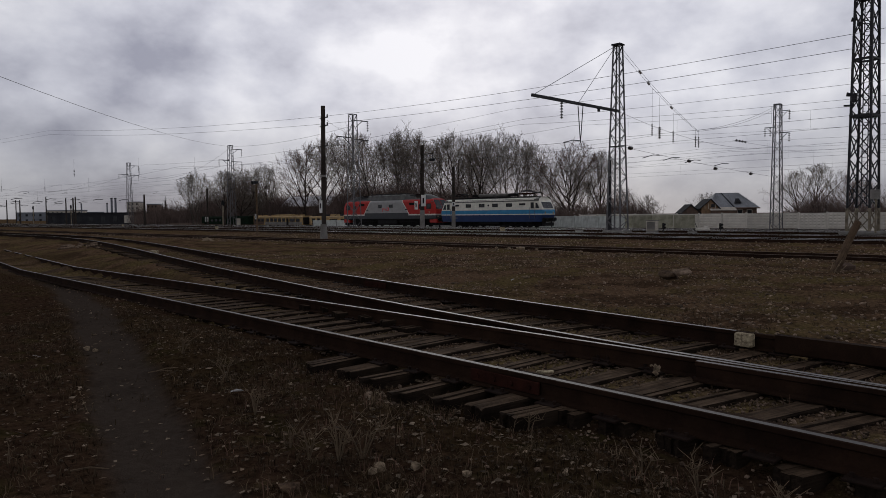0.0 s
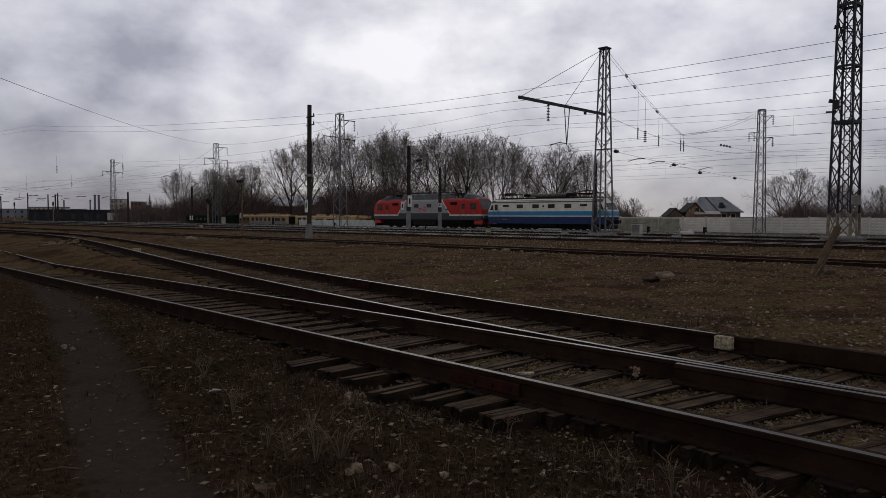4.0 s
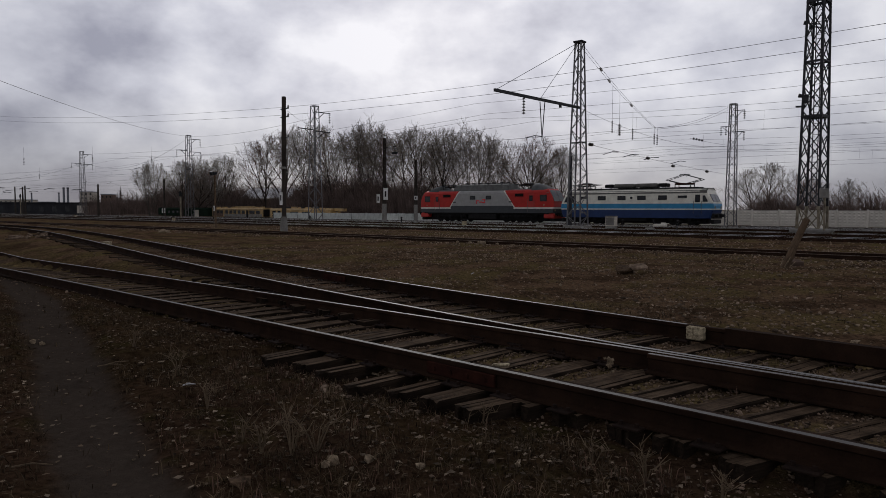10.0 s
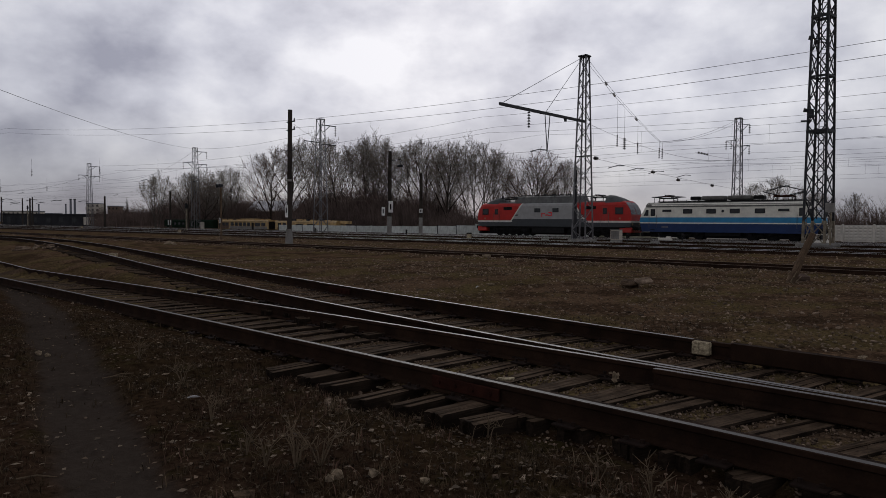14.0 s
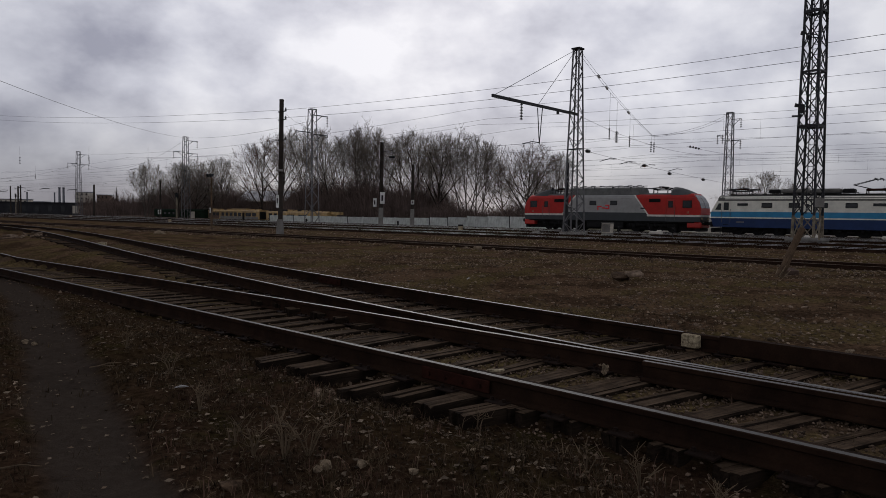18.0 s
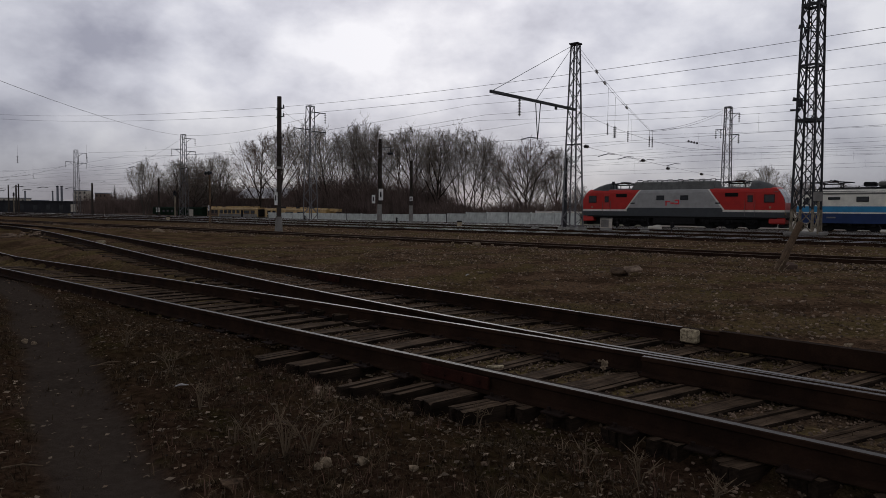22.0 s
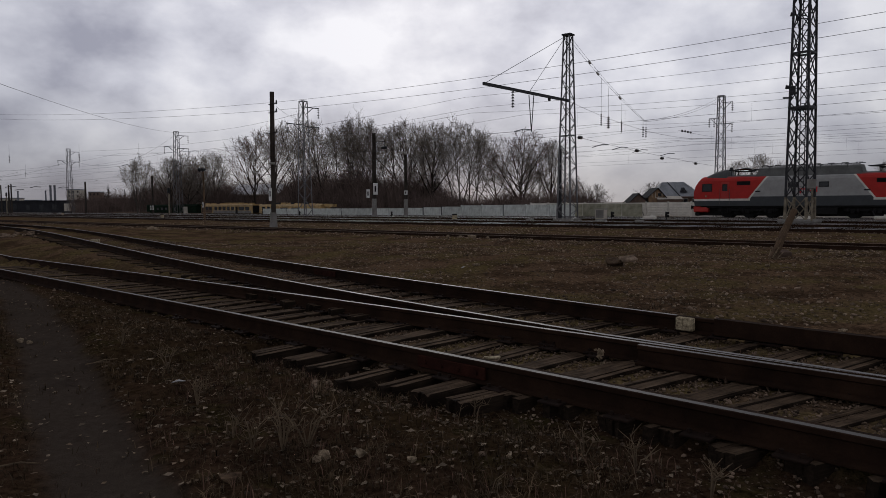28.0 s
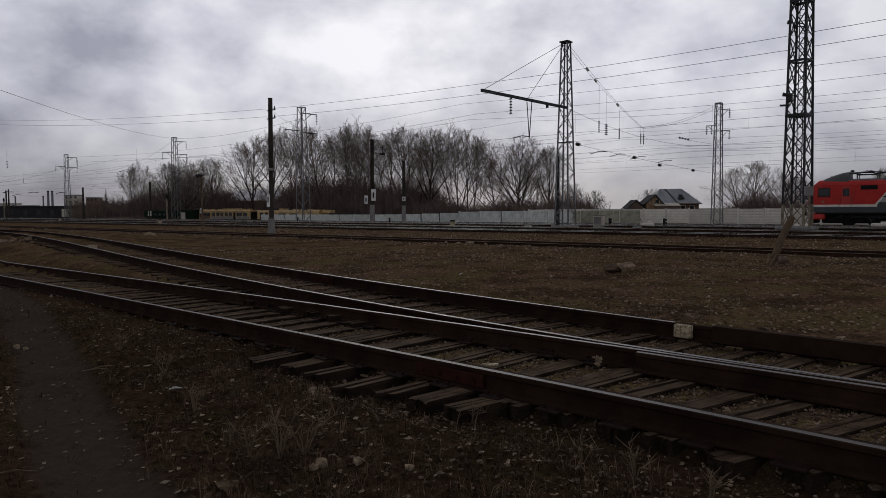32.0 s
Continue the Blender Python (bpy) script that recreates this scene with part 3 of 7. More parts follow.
    dust = ramp(fine.outputs[0], 0.25, 0.8, (0.042, 0.0320, 0.0255), (0.074, 0.0580, 0.0465))
    base = mixed(att.outputs["Fac"], base, dust.outputs[0])
    link(base, bsdf.inputs["Base Color"])
    bsdf.inputs["Roughness"].default_value = 0.95
    bsdf.inputs["Specular IOR Level"].default_value = 0.0
    add = node(nt, "ShaderNodeMath", "ADD")
    link(fine.outputs[0], add.inputs[0])
    link(grit.outputs[0], add.inputs[1])
    b = node(nt, "ShaderNodeBump", Strength=0.7, Distance=0.03)
    link(add.outputs[0], b.inputs["Height"])
    link(b.outputs[0], bsdf.inputs["Normal"])
    return m


def build_ground():
    xs = steps(-9, 7, 0.075, -3500, 3500)
    ys = steps(2.2, 15, 0.075, -3500, 4500)
    nx = len(xs)
    verts = [(x, y, ground_z(x, y)) for y in ys for x in xs]
    faces = [(j * nx + i, j * nx + i + 1, (j + 1) * nx + i + 1, (j + 1) * nx + i) for j in range(len(ys) - 1) for i in range(nx - 1)]
    me = bpy.data.meshes.new("ground")
    me.from_pydata(verts, [], faces)
    me.polygons.foreach_set("use_smooth", [True] * len(faces))
    att = me.attributes.new("trodden", "FLOAT", "POINT")
    vals = []
    for x, y, z in verts:
        if -16 < x < 2 and 0 < y < 24:
            w = 0.36 + 0.10 * noise.noise(Vector((x * 1.7, y * 1.7, 4))) + 0.05 * noise.noise(Vector((x * 8, y * 8, 4)))
            vals.append(1 - smooth(0.75, 1.25, abs(x - path_mid(y)) / w))
        else:
            vals.append(0.0)
    att.data.foreach_set("value", vals)
    far = me.attributes.new("yard", "FLOAT", "POINT")
    vals = []
    for x, y, z in verts:
        q = 0.652 * x + 0.758 * y
        if q > 16:
            vals.append(1.0)
        elif -90 < x < 40 and 3 < y < 110:
            d1, s1, _ = off_line(x, y, ARR_1)
            d2 = off_line(x, y, ARR_2)[0]
            wob = 0.3 * noise.noise(Vector((x * 1.2, y * 1.2, 9)))
            vals.append(max(smooth(0.9, 1.7, d2 + wob), smooth(0.9, 1.6, d1 + wob) * smooth(5, 9, s1)))
        else:
            vals.append(0.0)
    far.data.foreach_set("value", vals)
    bed = me.attributes.new("bed", "FLOAT", "POINT")
    vals = []
    for x, y, z in verts:
        v = 0.0
        if -40 < x < 12 and 2 < y < 50:
            v = max(smooth(0.86, 0.72, abs(off_line(x, y, ARR_1)[0])), smooth(2.0, 1.3, abs(off_line(x, y, ARR_2)[0])))
        vals.append(v)
    bed.data.foreach_set("value", vals)
    me.materials.append(soil_material())
    return tagged(new("ground", me), "dark bare soil with dead grass and a trodden footpath", "ground", kind="structure")


ground = build_ground()

# ---- rails and sleepers ----
RAIL = ((-0.075, -0.18), (0.075, -0.18), (0.075, -0.166), (0.013, -0.148), (0.013, -0.05), (0.037, -0.038), (0.037, -0.006),
        (0.028, 0.0), (-0.028, 0.0), (-0.037, -0.006), (-0.037, -0.038), (-0.013, -0.05), (-0.013, -0.148), (-0.075, -0.166))
RAIL_FAR = ((-0.07, -0.18), (0.07, -0.18), (0.036, -0.05), (0.036, -0.007), (0.036, 0.0), (-0.036, 0.0), (-0.036, -0.007), (-0.036, -0.05))


def rail(pts, parent, name="rail", profile=RAIL, label="", bright=True, top="rail_top"):
    me = Mesh().sweep(pts, profile).data(name)
    me.materials.append(M["rail_side"])
    me.materials.append(M[top])
    n = len(profile)
    if bright:
        worn = -0.001 if profile is not RAIL_FAR else -0.008
        tops = [j for j in range(n) if profile[j][1] >= worn and profile[(j + 1) % n][1] >= worn]
        idx = [0] * len(me.polygons)
        for i in range((len(me.polygons) - 2)):
            if i % n in tops:
                idx[i] = 1
        me.polygons.foreach_set("material_index", idx)
    return part(name, me, None, parent, label)


def sleeper_mesh(length, seed):
    rng = random.Random(seed)
    me = Mesh()
    for k in range(3):
        me.box((-0.072 + 0.072 * k, rng.uniform(-0.03, 0.03), rng.uniform(-0.006, 0.006)), (0.071, length + rng.uniform(-0.04, 0.04), 0.17), None, 0.008)
    me.v = [(x + rng.uniform(-0.008, 0.008), y + rng.uniform(-0.02, 0.02), z + rng.uniform(-0.005, 0.007)) for x, y, z in me.v]
    out = me.data("sleeper")
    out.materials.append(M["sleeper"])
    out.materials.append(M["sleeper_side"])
    # level faces keep the wood tone; sides and ends have shade in their colour
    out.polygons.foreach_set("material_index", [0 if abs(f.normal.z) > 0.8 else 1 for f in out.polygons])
    return out


def lay_sleepers(parent, line, lo, hi, near, far, pitch=0.56, sink=-0.185, seed=0, skew=lambda s: 0.0, ragged=0.06):
    """Wooden sleepers across a line from near to far of its middle; a few shared meshes."""
    rng = random.Random(seed)
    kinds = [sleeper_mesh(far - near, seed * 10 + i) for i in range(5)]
    s, i = lo, 0
    while s < hi:
        r = min(line, key=lambda r: abs(r[0] - s))
        ahead = min(line, key=lambda q: abs(q[0] - s - 0.5))
        c = r[1] + (s - r[0]) * (ahead[1] - r[1]) / max(ahead[0] - r[0], 0.1)
        c = c + r[2] * (near + far) / 2
        ob = part("sleeper", kinds[rng.randrange(5)], None, parent)
        turn = math.degrees(math.atan2(r[2].y, r[2].x)) - 90 + skew(s) + rng.uniform(-1.6, 1.6)
        c = c + r[2] * rng.uniform(-ragged, ragged)
        ob.matrix_basis = pose(c.x, c.y, r[1].z + sink - 0.085 + rng.uniform(-0.014, 0.008), rng.uniform(-0.6, 0.6), 0, turn)
        s += pitch + rng.uniform(-0.05, 0.05)


def fastenings(parent, line, side, lo, hi, pitch=0.56):
    me = Mesh().box((0, 0, 0), (0.2, 0.36, 0.018), None, 0.004)
    for dx in (-0.06, 0.06):
        for dy in (-0.12, 0.12):
            me.tube([(dx, dy, 0.005), (dx, dy, 0.035)], 0.016, 6)
    me = me.data("tie_plate")
    me.materials.append(M["plate"])
    s = lo
    while s < hi:
        r = min(line, key=lambda r: abs(r[0] - s))
        ahead = min(line, key=lambda q: abs(q[0] - s - 0.5))
        c = r[1] + (s - r[0]) * (ahead[1] - r[1]) / max(ahead[0] - r[0], 0.1) + side * r[2]
        ob = part("tie_plate", me, None, parent)
        ob.matrix_basis = pose(c.x, c.y, r[1].z - 0.176, 0, 0, math.degrees(math.atan2(r[2].y, r[2].x)) - 90)
        s += pitch


track_1 = thing("siding_track", None, "rusty siding track on weathered wooden sleepers, joining a turnout", "railway track", "near tracks")
track_2 = thing("branch_track", None, "curving branch track with shiny worn rail heads and wooden sleepers", "railway track", "near tracks")
rail(side_of(LINE_1, -GAUGE / 2), track_1, top="rail_dull")
rail(side_of(LINE_1, GAUGE / 2), track_1)
rail(side_of(LINE_2, -GAUGE / 2), track_2)
rail(side_of([r for r in LINE_2 if r[0] >= 0.0], GAUGE / 2), track_2)
rail(side_of([r for r in LINE_2 if r[0] <= 0.0], GAUGE / 2), track_2, bright=False)


def main_tracks():
    for k, q in enumerate(MAIN_Q):
        z = 0.0 if q < 50 else -0.13 if q < 58 else -0.2 if q < 64 else -0.28 if q < 70 else -0.35
        tr = thing("main_track", None, "straight main line track on dark ballast", "railway track", "main line tracks")
        for side in (-GAUGE / 2, GAUGE / 2):
            rail([qs(q + side, s, z) for s in range(-420, 81, 20)], tr, profile=RAIL_FAR, top="rail_main" if k else "rail_rust")
        bed = Mesh()
        rng = random.Random(k)
        s = -140.0
        while s < 50:
            if k or s < -70 or s > 30:
                bed.box(qs(q + rng.uniform(-0.05, 0.05), s, z - 0.25), (0.25, 2.7, 0.16), Matrix.Rotation(radians(LINE_TURN), 4, "Z"))
            else:
                ob = part("sleeper", SLEEPER_MAIN, None, tr)
                ob.matrix_basis = Matrix.Translation(qs(q + rng.uniform(-0.06, 0.06), s, z - 0.25)) @ pose(0, 0, 0, 0, 0, LINE_TURN + rng.uniform(-1, 1))
            s += 0.62
        part("sleeper_rows", bed, M["sleeper"], tr)["kind"] = "stuff"
        if k:
            shoulder = ((-2.1, -0.6), (2.1, -0.6), (1.55, -0.215), (-1.55, -0.215))
            part("ballast_bed", Mesh().sweep([qs(q, s, z) for s in range(-420, 81, 20)], shoulder), M["oily_ballast"], tr, "dark oily ballast bed")


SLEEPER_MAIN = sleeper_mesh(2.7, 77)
main_tracks()


# ---- the two coupled locomotives ----
TRAIN_Q, TRAIN_Z = 73.4, -0.35
TRAIN_S = ((0, -92.10), (2, -86.30), (4, -80.78), (6, -75.55), (8, -70.60), (10, -65.60), (12, -60.74), (14, -56.13), (16, -51.65), (18, -47.30), (20, -43.05), (22, -39.03), (24, -35.05), (26, -30.55), (28, -25.30), (30, -19.71), (32, -14.28))


def livery(name, bands, slant=None, rough=0.42):
    """Paint in level bands (height, colour); slant = (x0, x1, lean, base, colour, stripe) marks a slanted middle field."""
    m = bpy.data.materials.new(name)
    m.use_nodes = True
    nt = m.node_tree
    link = nt.links.new
    bsdf = nt.nodes["Principled BSDF"]
    co = node(nt, "ShaderNodeTexCoord")
    sep = node(nt, "ShaderNodeSeparateXYZ")
    link(co.outputs["Object"], sep.inputs[0])

    def step(src, edge):
        c = node(nt, "ShaderNodeMath", "GREATER_THAN")
        link(src, c.inputs[0])
        c.inputs[1].default_value = edge
        return c.outputs[0]

    def over(fac, a, colour):
        x = node(nt, "ShaderNodeMix")
        x.data_type = "RGBA"
        link(fac, x.inputs[0])
        if isinstance(a, tuple):
            x.inputs[6].default_value = (*a, 1)
        else:
            link(a, x.inputs[6])
        if isinstance(colour, tuple):
            x.inputs[7].default_value = (*colour, 1)
        else:
            link(colour, x.inputs[7])
        return x.outputs[2]

    def stack(rows):
        col = rows[0][1]
        for z, c in rows[1:]:
            col = over(step(sep.outputs["Z"], z), col, c)
        return col

    col = stack(bands)
    if slant:
        x0, x1, lean, zref, rows, edge, erows = slant
        mid, ecol = stack(rows), stack(erows)
        side = node(nt, "ShaderNodeMath", "SUBTRACT")
        link(sep.outputs["X"], side.inputs[0])
        side.inputs[1].default_value = (x0 + x1) / 2
        dist = node(nt, "ShaderNodeMath", "ABSOLUTE")
        link(side.outputs[0], dist.inputs[0])
        low = node(nt, "ShaderNodeMath", "MAXIMUM")
        link(sep.outputs["Z"], low.inputs[0])
        low.inputs[1].default_value = zref
        rise = node(nt, "ShaderNodeMath", "MULTIPLY_ADD")
        link(low.outputs[0], rise.inputs[0])
        rise.inputs[1].default_value = lean
        rise.inputs[2].default_value = -lean * zref
        total = node(nt, "ShaderNodeMath", "ADD")
        link(dist.outputs[0], total.inputs[0])
        link(rise.outputs[0], total.inputs[1])
        half = (x1 - x0) / 2
        col = over(step(total.outputs[0], half), over(step(total.outputs[0], half - edge), mid, ecol), col)
    n1 = node(nt, "ShaderNodeTexNoise", Scale=1.3, Detail=6.0, Roughness=0.65)
    link(co.outputs["Object"], n1.inputs["Vector"])
    dirt = node(nt, "ShaderNodeMapRange")
    dirt.inputs["From Min"].default_value, dirt.inputs["From Max"].default_value = 0.3, 0.7
    dirt.inputs["To Min"].default_value, dirt.inputs["To Max"].default_value = 0.78, 1.08
    link(n1.outputs[0], dirt.inputs[0])
    sc = node(nt, "ShaderNodeVectorMath", "SCALE")
    link(col, sc.inputs[0])
    link(dirt.outputs[0], sc.inputs["Scale"])
    link(sc.outputs[0], bsdf.inputs["Base Color"])
    bsdf.inputs["Roughness"].default_value = rough
    bsdf.inputs["Specular IOR Level"].default_value = 0.3
    return m


RED, WHITE, DGREY, MGREY = (0.48, 0.020, 0.014), (0.72, 0.68, 0.60), (0.050, 0.055, 0.058), (0.36, 0.355, 0.34)
PAINT_RED = livery("red_and_grey_livery", [(0, DGREY), (1.72, WHITE), (1.93, RED)],
                   (5.45, 16.35, 0.76, 1.93, [(0, DGREY), (2.12, MGREY)], 0.20, [(0, DGREY), (1.72, WHITE)]))
NAVY, SKYBLUE, CREAM = (0.011, 0.034, 0.115), (0.033, 0.25, 0.46), (0.84, 0.81, 0.70)
PAINT_BLUE = livery("blue_and_cream_livery", [(0, NAVY), (1.66, CREAM), (1.78, SKYBLUE), (2.32, CREAM)])


def hull(L, half, zb, zs, zt, inner, rake, tuck):
    """A locomotive body shell: upright sides, rounded roof edge, raked ends. rake: (height, set-back) rows."""
    prof = [(half, zb), (half, zs)] + [(half - (half - inner) * (1 - math.cos(a)), zs + (zt - zs) * math.sin(a)) for a in (0.5, 1.0, 1.57)]
    ring = [(-y, z) for y, z in prof] + [(y, z) for y, z in reversed(prof)]

    def back(z):
        for (z0, r0), (z1, r1) in zip(rake, rake[1:]):
            if z <= z1:
                return r0 + (r1 - r0) * max(0, z - z0) / (z1 - z0)
        return rake[-1][1]

    # the ends get extra height steps so that the rake shows
    me = Mesh()
    zs_all = sorted({z for _, z in prof} | {z for z, _ in rake if zb < z < zt})

    def half_at(z):
        for (y0, z0), (y1, z1) in zip(prof, prof[1:]):
            if z <= z1:
                return y0 + (y1 - y0) * (z - z0) / max(z1 - z0, 1e-6)
        return prof[-1][0]

    ring = [(-half_at(z), z) for z in zs_all] + [(half_at(z), z) for z in reversed(zs_all)]
    n = len(ring)
    stations = []
    for e, way in ((0, 1), (L, -1)):
        rows = []
        for k, (push, squeeze) in enumerate(((0.0, tuck), (0.18, 0.94), (0.75, 1.0))):
            rows.append([(e + way * (back(z) + push), y * squeeze, z) for y, z in ring])
        stations.append(rows)
    order = stations[0] + list(reversed(stations[1]))
    for st in order:
        me.v.extend(st)
    for i in range(len(order) - 1):
        for j in range(n):
            me.f.append((i * n + j, i * n + (j + 1) % n, (i + 1) * n + (j + 1) % n, (i + 1) * n + j))
    m = len(zs_all)
    for i, flip in ((0, False), (len(order) - 1, True)):
        for j in range(m - 1):
            f = (i * n + j, i * n + n - 1 - j, i * n + n - 2 - j, i * n + j + 1)
            me.f.append(tuple(reversed(f)) if flip else f)
    return me, back


def wheel_mesh(r):
    me = Mesh().tube([(0, -0.07, 0), (0, 0.07, 0)], r, 24)
    me.tube([(0, 0.07, 0), (0, 0.10, 0)], r + 0.03, 24)
    me.tube([(0, -0.10, 0), (0, -0.07, 0)], [r * 0.3, r * 0.35], 12)
    for k in range(3):
        a = k * 2 * math.pi / 3
        me.box((math.cos(a) * r * 0.6, -0.08, math.sin(a) * r * 0.6), (0.16, 0.03, 0.16))
    return me.data("wheel")


def bogie(parent, x, axles, r, wheels):
    b = Mesh()
    lo, hi = axles[0] - 0.75, axles[-1] + 0.75
    for y in (-1.22, 1.22):
        b.box(((lo + hi) / 2, y, r + 0.18), (hi - lo, 0.14, 0.24), None, 0.02)
        for a in axles:
            b.box((a, y * 1.04, r), (0.34, 0.16, 0.34), None, 0.03)
            for d in (-0.42, 0.42):
                b.tube([(a + d, y * 1.04, r - 0.02), (a + d, y * 1.04, r + 0.34)], 0.10, 8)
        for a, c in zip(axles, axles[1:]):
            b.box(((a + c) / 2, y * 0.98, r - 0.18), (0.5, 0.12, 0.18), None, 0.02)
            b.tube([((a + c) / 2, y * 1.08, 0.5), ((a + c) / 2 + 0.5, y * 1.08, 1.15)], 0.05, 6)
    b.box(((lo + hi) / 2, 0, r + 0.1), (hi - lo - 0.8, 2.2, 0.2))
    part("bogie_frame", b, M["black"], parent)
    for a in axles:
        for y in (-0.79, 0.79):
            w = part("wheel", wheels, None, parent)
            w.matrix_basis = pose(a, y, r, 0, 0, 0 if y < 0 else 180)
            WHEELS.append((w, a, y, r))


WHEELS = []


def window(parent, x0, x1, z0, z1, y, name="window", mat="glass", frame_mat="black", lean=0.0):
    """A pane with a rim, on the near or far side."""
    s = 1 if y > 0 else -1
    cx, cz, w, h = (x0 + x1) / 2, (z0 + z1) / 2, x1 - x0, z1 - z0
    t = 0.05
    rim = Mesh()
    for c, size in (((cx, y, z0 - t / 2), (w + 2 * t, 0.05, t)), ((cx, y, z1 + t / 2), (w + 2 * t, 0.05, t)),
                    ((x0 - t / 2, y, cz), (t, 0.05, h)), ((x1 + t / 2, y, cz), (t, 0.05, h))):
        rim.box(c, size)
    ob = part(name, rim, M[frame_mat], parent)
    part("pane", Mesh().box((cx, y - s * 0.005, cz), (w, 0.03, h)), M[mat], ob)
    return ob


def louvre(parent, x0, x1, z0, z1, y):
    me = Mesh().box(((x0 + x1) / 2, y, (z0 + z1) / 2), (x1 - x0, 0.03, z1 - z0))
    k = int((z1 - z0) / 0.08)
    for i in range(k):
        me.box(((x0 + x1) / 2, y, z0 + (i + 0.5) * (z1 - z0) / k), (x1 - x0, 0.07, 0.025), Matrix.Rotation(0.5, 3, "X"))
    return part("louvre", me, M["black"], parent)


def insulators(me, p, h, r=0.09, n=4):
    for i in range(n):
        z = p[2] + (i + 0.5) * h / n
        me.tube([(p[0], p[1], z - h / n * 0.3), (p[0], p[1], z + h / n * 0.3)], [r, r * 0.55], 8)
    me.tube([p, (p[0], p[1], p[2] + h)], r * 0.45, 6)


def folded_pantograph(parent, x, z, colour="steel_dark"):
    pan = part("pantograph_base", Mesh().box((x, 0, z + 0.42), (1.7, 1.2, 0.08), None, 0.02), M["black"], parent)
    ins = Mesh()
    for dx in (-0.8, 0.8):
        for dy in (-0.55, 0.55):
            insulators(ins, (x + dx, dy, z), 0.4)
    part("insulator", ins, M["insulator"], pan)
    for dy in (-0.5, 0.5):
        for w in (-1, 1):
            arm = Mesh().tube([(x + w * 0.5, dy, z + 0.5), (x + w * 1.75, dy, z + 0.56), (x + w * 0.1, dy * 0.8, z + 0.68)], 0.035, 6)
            part("pantograph_arm", arm, M[colour], pan)
    for dx in (0.0, 0.3):
        part("pantograph_head", Mesh().tube([(x + dx, -0.95, z + 0.74), (x + dx, 0.95, z + 0.74)], 0.05, 6), M[colour], pan)
    part("pantograph_frame", Mesh().box((x, 0, z + 0.62), (0.9, 1.1, 0.10), None, 0.03), M["plate_red"], pan, "maroon pantograph frame")
    return pan


